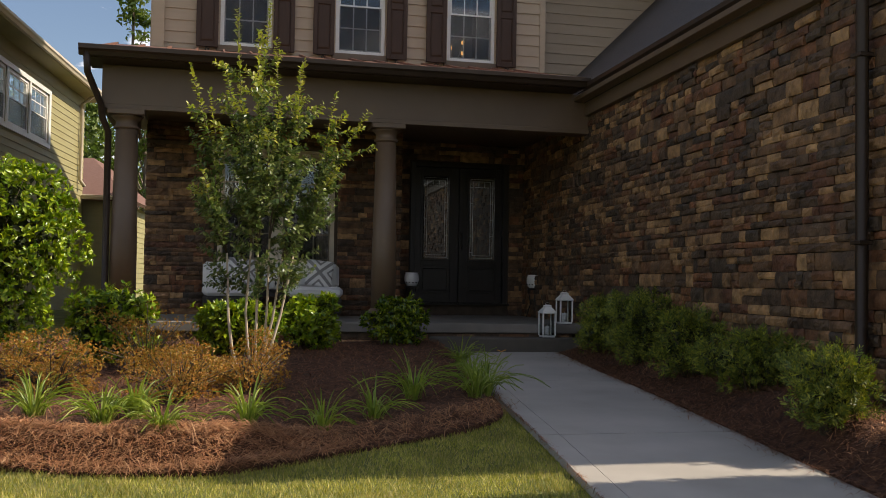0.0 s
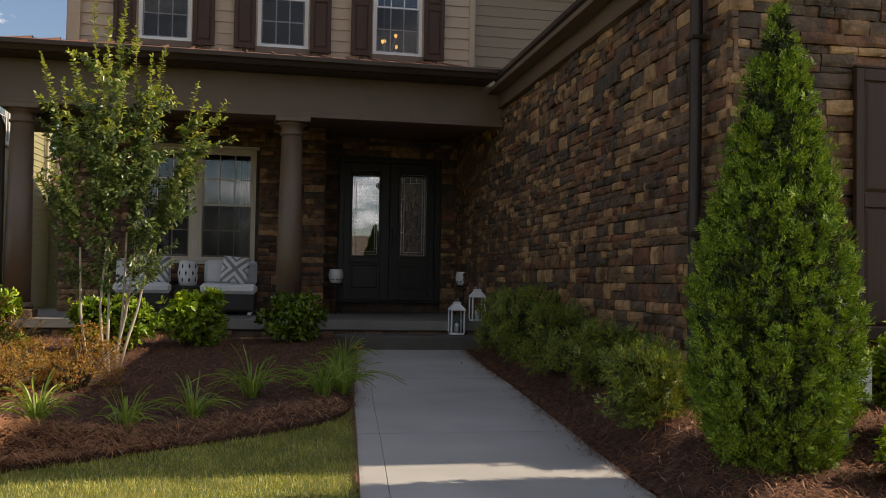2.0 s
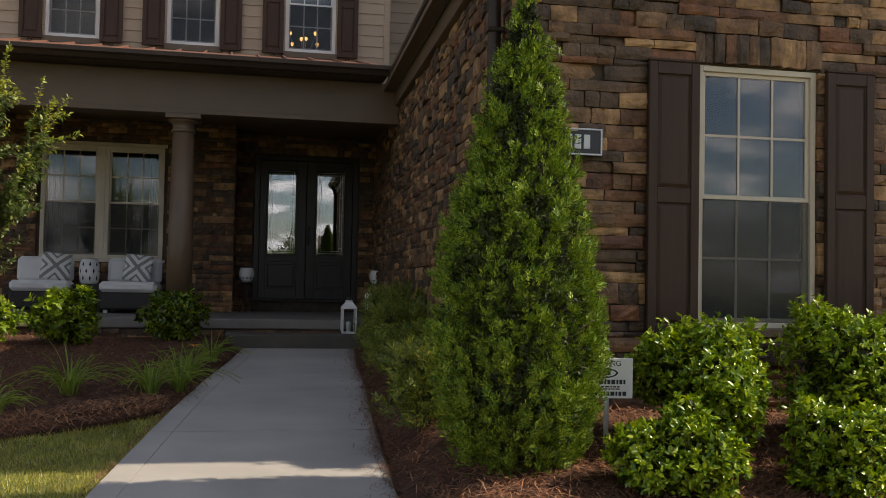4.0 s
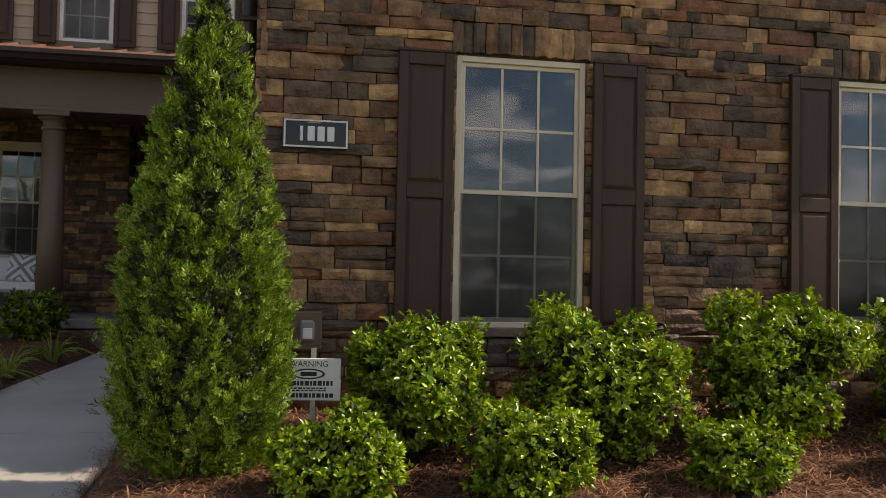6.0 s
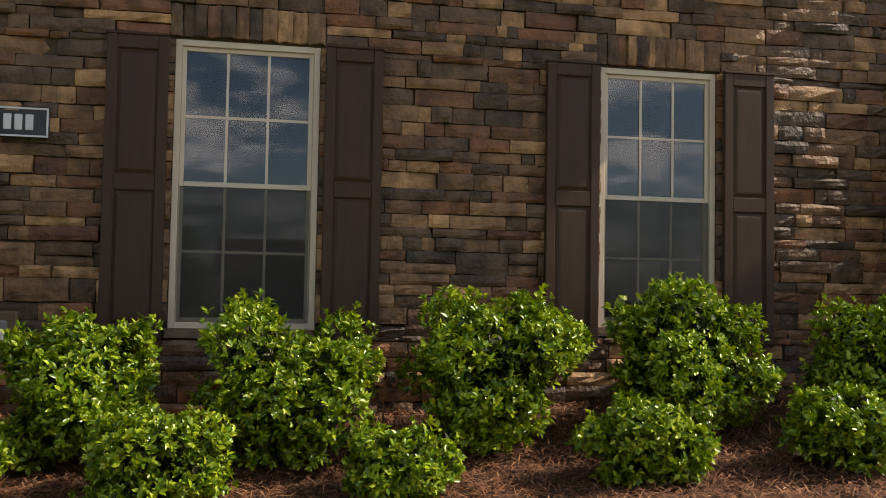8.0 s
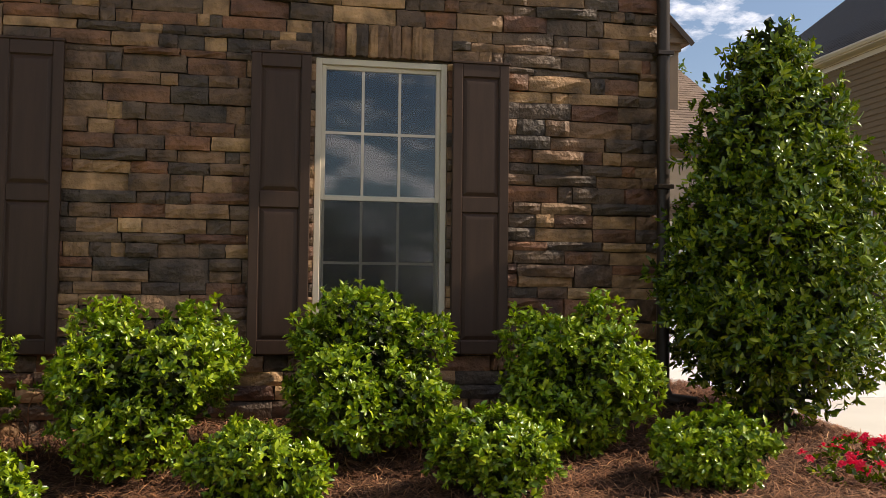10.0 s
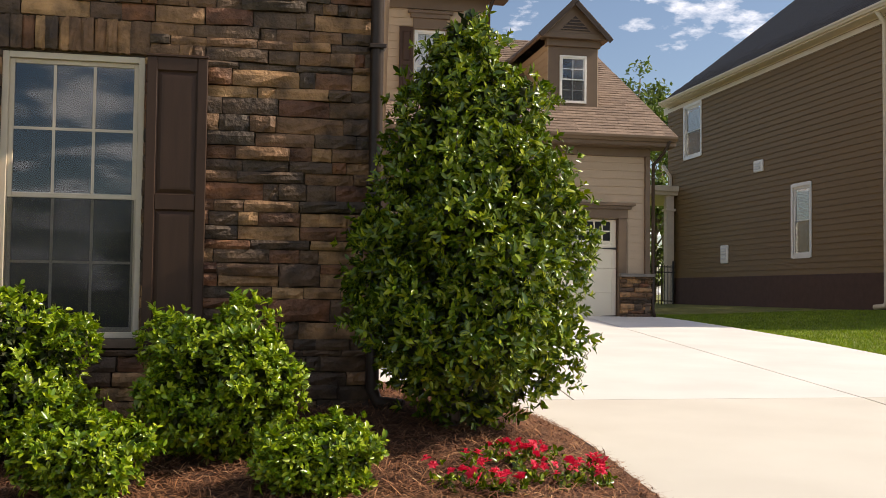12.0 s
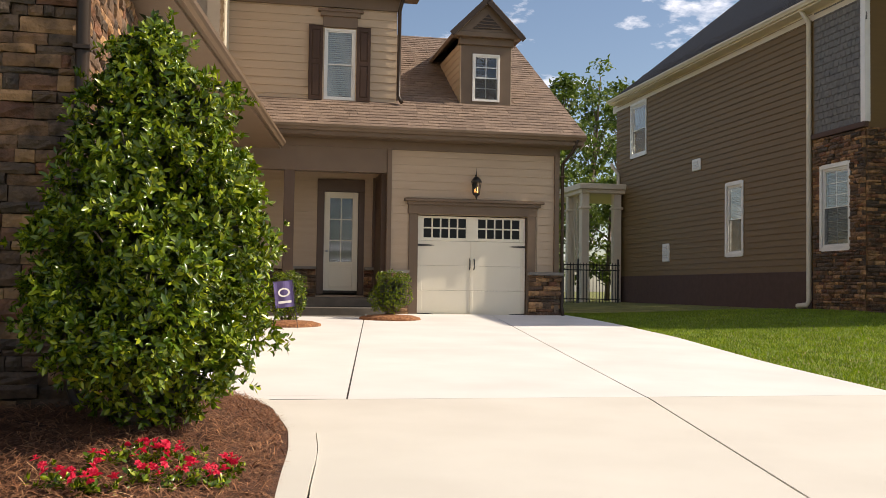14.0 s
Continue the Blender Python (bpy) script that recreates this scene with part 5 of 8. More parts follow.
def arborvitae(x, y, z, prof, seed, label):
    """A conical evergreen: upswept branch ends thick with ferny sprays, dark hollows between them."""
    rng = np.random.default_rng(seed)
    root = tagged(empty("arborvitae", (x, y, z)), label, "conifer")
    hs, ls, rs_ = [p[0] for p in prof], [p[1] for p in prof], [p[2] for p in prof]
    hg = np.linspace(hs[0], hs[-1], 200)
    wt = np.interp(hg, hs, [l + r for l, r in zip(ls, rs_)]) + 0.03
    reach = lambda a, h: (np.interp(h, hs, ls) + np.interp(h, hs, rs_)) / 2
    lean = lambda h: (np.interp(h, hs, rs_) - np.interp(h, hs, ls)) / 2
    # branch ends over the mantle
    nb = 760
    bh, ba = rng.choice(hg, nb, p=wt / wt.sum()), rng.uniform(0, 2 * math.pi, nb)
    br = reach(ba, bh) * rng.uniform(0.7, 0.95, nb)
    tips = np.stack([lean(bh) + np.cos(ba) * br, np.sin(ba) * br, bh], 1)
    way = np.stack([np.cos(ba) * 0.55, np.sin(ba) * 0.55, np.full(nb, 0.85)], 1) + rng.normal(0, 0.12, (nb, 3))
    per = 28
    idx = np.repeat(np.arange(nb), per)
    back = rng.uniform(0, 1, nb * per) ** 1.3
    span = np.minimum(0.2, 0.06 + 0.3 * reach(ba, bh))[idx]
    wd = way / np.linalg.norm(way, axis=1)[:, None]
    c = tips[idx] - wd[idx] * (back * span)[:, None] + rng.normal(0, 1, (nb * per, 3)) * (0.012 + 0.03 * back)[:, None]
    nn = wd[idx] + rng.normal(0, 0.38, (nb * per, 3))
    fans("crown", c, nn, 0.05 * rng.uniform(0.75, 1.25, nb * per), m_arb, root, rng, 9)
    # dark green and brown inner sprays, their colour painting the shade in the hollows
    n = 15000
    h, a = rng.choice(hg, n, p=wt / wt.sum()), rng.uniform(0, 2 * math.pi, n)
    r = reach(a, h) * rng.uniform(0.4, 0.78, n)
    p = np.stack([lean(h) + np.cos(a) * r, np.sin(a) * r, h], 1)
    tufts("inner_growth", p, np.stack([np.cos(a), np.sin(a), np.full(n, 0.6)], 1), 0.034, 5, 0.36, m_arb_shade, root, rng, (0.2, 1.2), False)
    bm = bmesh.new()
    tube(bm, [(0, 0, -0.05), (0.01, 0.01, 1.0), (0, 0, hs[-1] * 0.9)], 0.05, 8, 0.01)
    for k in range(90):
        q = Vector(tips[int(rng.integers(nb))])
        s0 = Vector((0, 0, max(0.05, q.z - 0.3)))
        tube(bm, [s0, s0.lerp(q, 0.6), q], 0.008, 4, 0.003)
    obj("trunk", bm, m_bark, root)
    return root


zb = bz(4.33, 5.95) - 0.02
arborvitae(4.33, 5.95, zb, [(0.04, 0.3, 0.33), (0.2, 0.42, 0.46), (0.45, 0.5, 0.53), (0.75, 0.52, 0.53), (1.03, 0.47, 0.5), (1.34, 0.4, 0.44), (1.65, 0.31, 0.37), (1.95, 0.22, 0.27), (2.26, 0.12, 0.2), (3.12 - zb, 0.0, 0.07)], 3, "tall conical arborvitae with feathery sunlit green sprays")
zb = bz(11.48, 6.42) - 0.02
crown_tree("holly_tree", 11.48, 6.42, zb, [(0.24, 0.3, 0.5), (0.38, 0.56, 0.78), (0.6, 0.66, 0.86), (0.95, 0.63, 0.84), (1.3, 0.55, 0.78), (1.6, 0.46, 0.7), (1.85, 0.38, 0.6), (2.05, 0.28, 0.44), (2.2, 0.2, 0.32), (2.42, 0.04, 0.2)], 130, (0.1, 0.2), 5600, 7, 0.058, 0.42, m_holly, 4,
           "dense glossy holly tree with dark leaves and a short trunk", "tree", extra=[(0.46, 0.0, 1.98, 0.15), (0.12, 0.0, 2.3, 0.15), (-0.2, 0.05, 1.9, 0.16)], bark_r=0.06, core=0.62, shoots=0.22)
# plants beside the porch
def lz(x, y):
    return left_bed_z(x, y) - 0.02


shrub("holly_shrub", -2.5, 11.5, lz(-2.5, 11.5), 2.05, (2.98 - lz(-2.5, 11.5)) * 0.95, 0.07, 2300, 8, m_laurel, 61, "tall glossy green evergreen shrub beside the porch", depth=0.8, stems=12, lobes=46)
for i, (x, y, w, top, lab, mt, lf) in enumerate([(-1.1, 11.2, 1.02, 1.46, "bright green leafy shrub in front of the porch", m_laurel, 0.07), (0.12, 11.9, 0.94, 1.4, "bright green leafy shrub behind a young tree", m_laurel, 0.07),
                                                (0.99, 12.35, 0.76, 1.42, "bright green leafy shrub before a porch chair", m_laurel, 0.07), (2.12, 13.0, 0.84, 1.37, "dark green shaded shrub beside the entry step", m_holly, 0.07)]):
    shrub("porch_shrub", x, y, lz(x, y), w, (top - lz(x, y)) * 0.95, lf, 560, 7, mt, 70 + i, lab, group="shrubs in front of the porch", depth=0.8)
for i, (x, y, w, h) in enumerate([(-0.68, 10.3, 0.95, 0.55), (0.16, 9.2, 0.62, 0.46), (-0.36, 8.75, 0.75, 0.36), (-1.75, 9.9, 0.8, 0.45), (-0.2, 9.55, 0.6, 0.34), (-1.35, 9.3, 0.6, 0.36)]):
    shrub("bronze_shrub", x, y, lz(x, y), w, h, 0.018, 1100, 6, m_abelia, 80 + i, "low wispy shrub with copper and olive leaves", group="bronze shrubs in the bed", width=0.5, depth=0.9, lift=0.7, stems=14, amount=0.7, shoots=0.5, inner=0.5, fine=True)

for i, (x, y, w, top) in enumerate([(4.55, 12.35, 0.6, 1.42), (4.5, 11.1, 0.58, 1.45), (4.48, 9.85, 0.62, 1.32), (4.34, 8.5, 0.66, 1.2), (4.04, 7.0, 0.46, 1.12)]):
    z = bz(x, y) - 0.02
    shrub("juniper_shrub", x, y, z, w, (top - z) * 0.9, 0.042, 520, 11, m_juniper, 90 + i, "yellow-green feathery juniper in the shade of the wall" if i < 4 else "yellow-tipped feathery juniper at the corner of the wall",
          group="junipers along the walk", depth=1.0, width=0.3, amount=0.6, shoots=0.5, lift=0.9, ferny=True)


def daylily(x, y, z, n, size, seed, label, flower=False):
    """A clump of arching strap leaves."""
    rng = np.random.default_rng(seed)
    root = tagged(empty("daylily", (x, y, z)), label, "plant", "daylilies along the bed")
    V, F = [], []
    for i in range(n):
        a, L, w = rng.uniform(0, 6.28), size * rng.uniform(0.6, 1.15), 0.0075 * rng.uniform(0.7, 1.3)
        lean = rng.uniform(0.25, 1.0)
        c, s = math.cos(a), math.sin(a)
        b0 = np.array([c * rng.uniform(0, 0.07), s * rng.uniform(0, 0.07), 0.0])
        k = len(V)
        for j in range(7):
            t = j / 6
            out = L * lean * (t ** 1.5) * 0.85
            up = L * (t - 0.62 * lean * t * t * (1 + 0.35 * t))
            wd = w * (1 - 0.85 * t ** 3)
            p = b0 + np.array([c * out, s * out, max(up, 0.01)])
            V += [tuple(p + np.array([-s * wd, c * wd, 0.003])), tuple(p - np.array([0, 0, 0.003])), tuple(p + np.array([s * wd, -c * wd, 0.003]))]
        for j in range(6):
            q = k + j * 3
            F += [(q, q + 1, q + 4, q + 3), (q + 1, q + 2, q + 5, q + 4)]
    raw("leaves", V, F, m_daylily, root)["kind"] = "stuff"
    if flower:
        bm = bmesh.new()
        tube(bm, [(0, 0, 0), (0.05, 0.02, 0.25), (0.12, -0.05, 0.42)], 0.004, 5)
        obj("stalk", bm, m_daylily, root)
        P = np.array([[0.12, -0.05, 0.42]] * 6)
        O = np.array([[math.cos(k), math.sin(k), 0.5] for k in np.linspace(0, 5.2, 6)])
        leaf_mesh("flower", P, O, np.full(6, 0.06), 0.4, m_orange, root, rng=rng, jit=0.05, stuff=False, label="orange daylily bloom")


for i, (x, y, s, n) in enumerate([(-1.3, 8.2, 0.46, 60), (-0.82, 7.85, 0.44, 70), (-0.62, 8.05, 0.42, 60), (-0.42, 7.58, 0.36, 55), (0.13, 7.78, 0.44, 60), (0.66, 8.05, 0.42, 40), (1.1, 8.45, 0.46, 44), (1.54, 9.1, 0.55, 62), (2.14, 9.35, 0.5, 50), (2.36, 9.75, 0.58, 62), (2.42, 10.5, 0.5, 50), (2.6, 11.7, 0.45, 44)]):
    daylily(x, y, lz(x, y), n, s, 110 + i, "clump of arching green daylily leaves" if x > 0.3 else "sunlit yellow-green daylily clump", i == 9)


def myrtle(x, y, z):
    """A young multi-stemmed crape myrtle: pale bare stems, a loose middle of dark leaves and long leafy shoots above it."""
    rng = np.random.default_rng(8)
    root = tagged(empty("crape_myrtle", (x, y, z)), "young crape myrtle with several pale stems and small green leaves", "tree")
    old, tip = ([], [], []), ([], [], [])
    twigs = bmesh.new()

    def leafy(path, every, size, young):
        """Leaves in pairs along a shoot, smaller and paler towards its end."""
        path = [Vector(p) for p in path]
        seg = [(b - a).length for a, b in zip(path, path[1:])]
        n = max(2, int(sum(seg) / every))
        for k in range(n):
            d, t = (k + 0.6) / n * sum(seg), (k + 0.6) / n
            for a, b, L in zip(path, path[1:], seg):
                if d <= L:
                    break
                d -= L
            p, ax = a.lerp(b, min(1, d / L)), (b - a).normalized()
            side = Vector(rng.normal(0, 1, 3))
            side = (side - ax * side.dot(ax)).normalized()
            bag = tip if young and t > 0.55 + rng.normal(0, 0.12) else old
            for sg in (1, -1):
                bag[0].append(tuple(p))
                bag[1].append(tuple(side * sg + ax * rng.uniform(0.3, 0.9)))
                bag[2].append(size * (1.1 - 0.3 * t) * rng.uniform(0.75, 1.2))

    # stems: angle, foot, reach and height of the fork
    stems = []
    for a, r0, r1, hf in ((3.0, 0.16, 0.3, 1.15), (2.2, 0.06, 0.12, 1.25), (0.9, 0.05, 0.16, 1.3), (0.2, 0.06, 0.34, 1.2), (4.6, 0.07, 0.2, 1.2), (5.6, 0.05, 0.26, 1.1)):
        foot, fork = Vector((math.cos(a) * r0, math.sin(a) * r0, -0.04)), Vector((math.cos(a) * r1, math.sin(a) * r1, hf))
        mid = foot.lerp(fork, 0.5) + Vector((rng.normal(0, 0.025), rng.normal(0, 0.025), 0))
        bm = bmesh.new()
        tube(bm, [foot, foot.lerp(mid, 0.5) + Vector((rng.normal(0, 0.012), 0, 0)), mid, mid.lerp(fork, 0.6), fork], 0.017 * rng.uniform(0.8, 1.15), 7, 0.009)
        obj("trunk", bm, m_bark_pale, root)
        stems.append((mid, fork, a))
    # long shoots: angle, reach and height of their ends
    ends = [(0.0, 0.06, 3.25), (2.6, 0.3, 3.12), (3.2, 0.68, 2.6), (3.0, 0.5, 2.4), (0.3, 0.42, 2.72), (0.15, 0.72, 2.45), (6.1, 1.0, 2.25), (0.5, 0.86, 2.28), (1.6, 0.25, 2.95), (4.5, 0.3, 2.85), (5.4, 0.5, 2.55), (3.9, 0.5, 2.55),
            (2.0, 0.5, 2.5), (1.2, 0.6, 2.4), (4.9, 0.7, 2.2), (0.9, 0.2, 2.9), (5.9, 0.75, 1.75), (3.4, 0.55, 1.7)]
    for a, r, h in ends:
        e = Vector((math.cos(a) * r, math.sin(a) * r, h * 1.12))
        mid, fork, _ = min(stems, key=lambda q: (q[1] - Vector((e.x * 0.4, e.y * 0.4, 1.2))).length)
        b = fork.lerp(e, 0.5) + Vector((rng.normal(0, 0.04), rng.normal(0, 0.04), 0.05))
        path = [fork, fork.lerp(b, 0.5) + Vector((e.x * 0.05, e.y * 0.05, 0)), b, e]
        tube(twigs, path, 0.008, 5, 0.002)
        leafy(path[1:], 0.022, 0.062, True)
        for k in range(15):
            s0 = fork.lerp(b, rng.uniform(0.1, 1.0)) if k < 12 else b.lerp(e, rng.uniform(0.0, 0.45))
            a2 = a + rng.normal(0, 0.9)
            d = Vector((math.cos(a2), math.sin(a2), rng.uniform(0.2, 1.4))).normalized()
            f = s0 + d * rng.uniform(0.16, 0.4)
            tube(twigs, [s0, s0.lerp(f, 0.5) + Vector((0, 0, 0.015)), f], 0.004, 4, 0.0015)
            leafy([s0, s0.lerp(f, 0.5), f], 0.02, 0.06, k >= 12)
    # short side twigs low on the stems
    for mid, fork, a in stems:
        for k in range(9):
            s0 = mid.lerp(fork, rng.uniform(0.25, 1.0))
            a2 = a + rng.normal(0, 1.0)
            f = s0 + Vector((math.cos(a2), math.sin(a2), rng.uniform(0.1, 1.0))).normalized() * rng.uniform(0.15, 0.38)
            tube(twigs, [s0, s0.lerp(f, 0.5) + Vector((0, 0, 0.015)), f], 0.004, 4, 0.0015)
            leafy([s0, s0.lerp(f, 0.5), f], 0.02, 0.056, False)
    obj("branchwork", twigs, m_twig, root)
    for bag, mt, lab in ((old, m_myrtle, ""), (tip, m_myrtle_tip, "yellow-green new leaves at the shoot tips")):
        leaf_mesh("foliage", np.array(bag[0]), np.array(bag[1]), np.array(bag[2]), 0.52, mt, root, rng=rng, jit=0.25, label=lab)


myrtle(0.3, 10.4, lz(0.3, 10.4))

# boxwoods by the garage, with a small bed each
for i, (x, y, w, top) in enumerate([(14.95, 19.6, 1.02, 2.12), (12.85, 17.7, 0.85, 2.0)]):
    z = float(ground_z(x, y)) + 0.04
    bm = bmesh.new()
    lathe(bm, [(0.62, -0.03), (0.6, 0.03), (0.45, 0.07), (0.1, 0.09)], 24, (x, y, z))
    tagged(obj("garden_bed", bm, m_straw_bed), "small round patch of pine straw", "garden bed", kind="structure")
    shrub("boxwood", x, y, z + 0.03, w, top - z - 0.03, 0.035, 1100, 7, m_holly, 130 + i, "clipped dark green boxwood beside the garage", group="boxwoods by the garage", depth=0.95, amount=0.12, fine=True)


def flower_bed():
    rng = np.random.default_rng(12)
    petal = []
    for k in range(6):
        a = k * math.pi / 3
        petal.append((math.cos(a), math.sin(a)))
    bv, bf = [(0, 0, 0)], []
    for k, (c, s) in enumerate(petal):
        i = len(bv)
        bv += [(c * 0.016 - s * 0.011, s * 0.016 + c * 0.011, 0.007), (c * 0.03, s * 0.03, 0.002), (c * 0.016 + s * 0.011, s * 0.016 - c * 0.011, 0.007)]
        bf += [(0, i + 2, i + 1, i)]
    bv += [(c * 0.5, s * 0.5, z + 0.014) for c, s, z in bv[1:]]
    n0 = 19
    bf += [(0, n0 + 3 * k + 2, n0 + 3 * k + 1, n0 + 3 * k) for k in range(6)]
    bloom = bpy.data.meshes.new("bloom")
    bloom.from_pydata(bv, [], bf)
    bloom.materials.append(m_red)
    count = 0
    while count < 30:
        x, y = rng.uniform(11.1, 12.3), rng.uniform(4.95, 5.9)
        if ((x - 11.68 - 0.3 * (y - 5.38)) / 0.54) ** 2 + ((y - 5.38) / 0.34) ** 2 > 1:
            continue
        z = bz(x, y) - 0.01
        root = tagged(empty("red_flower", (x, y, z)), "low bedding plant with red blooms and small green leaves", "flower", "red bedding flowers")
        n = 8
        d = rng.normal(0, 1, (n, 3))
        d[:, 2] = abs(d[:, 2])
        tufts("foliage", d * np.array([0.028, 0.028, 0.035]) + np.array([0, 0, 0.02]), d + np.array([0, 0, 0.6]), 0.04, 5, 0.5, m_holly, root, rng)
        for b in range(int(rng.integers(1, 4))):
            ob = new("bloom", bloom)
            ob.parent = root
            sc = float(rng.uniform(0.8, 1.25))
            ob.matrix_local = Matrix.Translation((float(rng.normal(0, 0.04)), float(rng.normal(0, 0.04)), float(rng.uniform(0.085, 0.13)))) @ Matrix.Rotation(float(rng.uniform(0, 6)), 4, "Z") @ Matrix.Rotation(float(rng.normal(0.5, 0.3)), 4, "X") @ Matrix.Scale(sc, 4)
        count += 1


flower_bed()


def tree(x, y, z, h, spread, seed, label, leaf=0.2, clumps=60, per=60, base=0.35, name="tree", mt=None, pine=False):
    """A woodland tree: tapered trunk, limbs, and a broken crown of leaf clumps."""
    rng = np.random.default_rng(seed)
    root = tagged(empty(name, (x, y, z)), label, "tree", "woodland trees")
    bm = bmesh.new()
    lean = rng.normal(0, 0.03, 2)
    top = Vector((lean[0] * h, lean[1] * h, h * 0.93))
    tube(bm, [(0, 0, -0.2), top * 0.35 + Vector((rng.normal(0, 0.1), 0, 0)), top * 0.7, top], h * 0.016 + 0.05, 8, 0.03)
    P, O, S = [], [], []
    for i in range(clumps):
        t = rng.uniform(base, 1.0)
        a = rng.uniform(0, 6.28)
        r = spread * (math.sin(math.pi * min(1.0, (t - base) / (1 - base) * 0.85 + 0.15)) ** 0.7) * rng.uniform(0.25, 1.0)
        c = Vector((top.x * t + math.cos(a) * r, top.y * t + math.sin(a) * r, h * t))
        s0 = top * max(0.15, t - 0.12)
        if i % 2 == 0:
            tube(bm, [s0, s0.lerp(c, 0.5) + Vector((0, 0, 0.15)), c], 0.05, 5, 0.015)
        rad = spread * rng.uniform(0.14, 0.3)
        q = rng.normal(0, 1, (per, 3)) * np.array([rad, rad, rad * 0.6]) * 0.6
        P.append(q + np.array(c)); O.append(rng.normal(0, 1, (per, 3)) + np.array([0, 0, 0.2])); S.append(leaf * rng.uniform(0.6, 1.3, per))
    obj("trunk", bm, m_bark, root)
    leaf_mesh("crown", np.concatenate(P), np.concatenate(O), np.concatenate(S), 0.6, mt or m_wood_leaf, root, rng=rng, jit=0.3, seg4=False)


gz = lambda x, y: float(ground_z(x, y)) - 0.05
for i, (x, y, h, s, c) in enumerate([(28.2, 50, 12.0, 1.8, 60), (30.3, 52, 13.2, 2.0, 60), (31.8, 49, 11.0, 1.7, 50), (26.6, 47, 8.5, 2.2, 70), (24.2, 45, 6.5, 2.4, 70), (33.5, 54, 12.5, 2.2, 60), (22.3, 48, 7.5, 2.4, 60), (28.6, 44, 5.5, 2.0, 60),
                                     (-5.4, 46, 8.5, 2.2, 70), (-3.7, 48, 14.2, 1.6, 80), (-7.8, 44, 9.5, 2.4, 60), (-2.6, 43, 8.0, 2.0, 60), (-11.9, 42, 13.5, 1.8, 50), (-4.6, 40.5, 6.0, 1.8, 50)]):
    tree(x, y, gz(x, y), h, s, 200 + i, "tall thin-crowned woodland tree behind the houses", 0.28, int(c * 0.75), 54, 0.3 if h > 9 else 0.12)
for i, (x, y, h, s) in enumerate([(-14, -60, 7.5, 2.6), (1.5, -66, 8, 2.8), (8.5, -58, 6.0, 2.2), (14.0, -70, 8.5, 3.0), (26, -62, 8, 2.6), (-28, -66, 9, 3)]):
    tree(x, y, gz(x, y), h, s, 230 + i, "leafy street tree beyond the front lawns", 0.3, 50, 50, 0.25)

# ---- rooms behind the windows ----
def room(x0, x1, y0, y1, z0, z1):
    """A room behind a wall, its dimness put into near-black walls, open towards the front, where the windows are."""
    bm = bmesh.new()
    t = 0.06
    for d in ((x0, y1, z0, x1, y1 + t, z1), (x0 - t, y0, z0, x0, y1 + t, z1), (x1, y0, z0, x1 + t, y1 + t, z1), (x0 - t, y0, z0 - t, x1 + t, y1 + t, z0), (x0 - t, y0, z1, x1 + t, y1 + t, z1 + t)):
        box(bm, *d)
    return tagged(obj("room", bm, m_room), "plain room with its dimness in dark walls, seen through the windows", "room", kind="structure")


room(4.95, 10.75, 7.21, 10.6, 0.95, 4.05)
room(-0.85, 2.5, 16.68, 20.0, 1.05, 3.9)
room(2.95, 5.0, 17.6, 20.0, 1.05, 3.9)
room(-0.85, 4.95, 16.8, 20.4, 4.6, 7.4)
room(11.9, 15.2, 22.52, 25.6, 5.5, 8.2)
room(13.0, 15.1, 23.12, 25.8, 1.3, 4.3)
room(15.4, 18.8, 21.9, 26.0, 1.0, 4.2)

# ---- openings ----
WL = "white-framed double-hung window with nine-light grilles, reflecting clouds"
for a, b, c, d in (W1, W2):
    window(WL, a, c, b - a, d - c, FRONT, m_winframe, 3, 2, True, 0.08, 0.072, muntin=0.017, sill_mat=m_sill)
for x in (5.52, 6.862, 8.335, 9.612):
    shutter(x, 1.2, 0.37, 1.87, FRONT)
PWL = "cream-framed porch window with sheer curtains behind"
for a, b in ((PW[0], 0.81), (0.87, PW[1])):
    window(PWL, a, PW[2], b - a, PW[3] - PW[2], WINWALL, m_winframe, 3, 2, False, 0.08, 0.11)
trim_boards("trim", "cream window mullion and casing of the porch window", [(0.81, -0.02, PW[2], 0.87, 0.08, PW[3]), (PW[0] - 0.04, -0.05, PW[2] - 0.05, PW[1] + 0.04, 0.02, PW[2] - 0.002), (PW[0] - 0.04, -0.05, PW[3] + 0.002, PW[1] + 0.04, 0.02, PW[3] + 0.05)], m_winframe, WINWALL)


def curtain(x0, x1, y, z0, z1, label):
    n = 28
    V = [(x0 + (x1 - x0) * i / n, y + 0.025 * math.sin(i * 1.7) + 0.01 * math.sin(i * 0.6), z) for z in (z0, z1) for i in range(n + 1)]
    F = [(i, i + 1, i + n + 2, i + n + 1) for i in range(n)]
    ob = raw("curtain", V, F, m_curtain)
    so = ob.modifiers.new("thick", "SOLIDIFY")
    so.thickness = 0.006
    for p in ob.data.polygons:
        p.use_smooth = True
    return tagged(ob, label, "curtain", "window curtains")


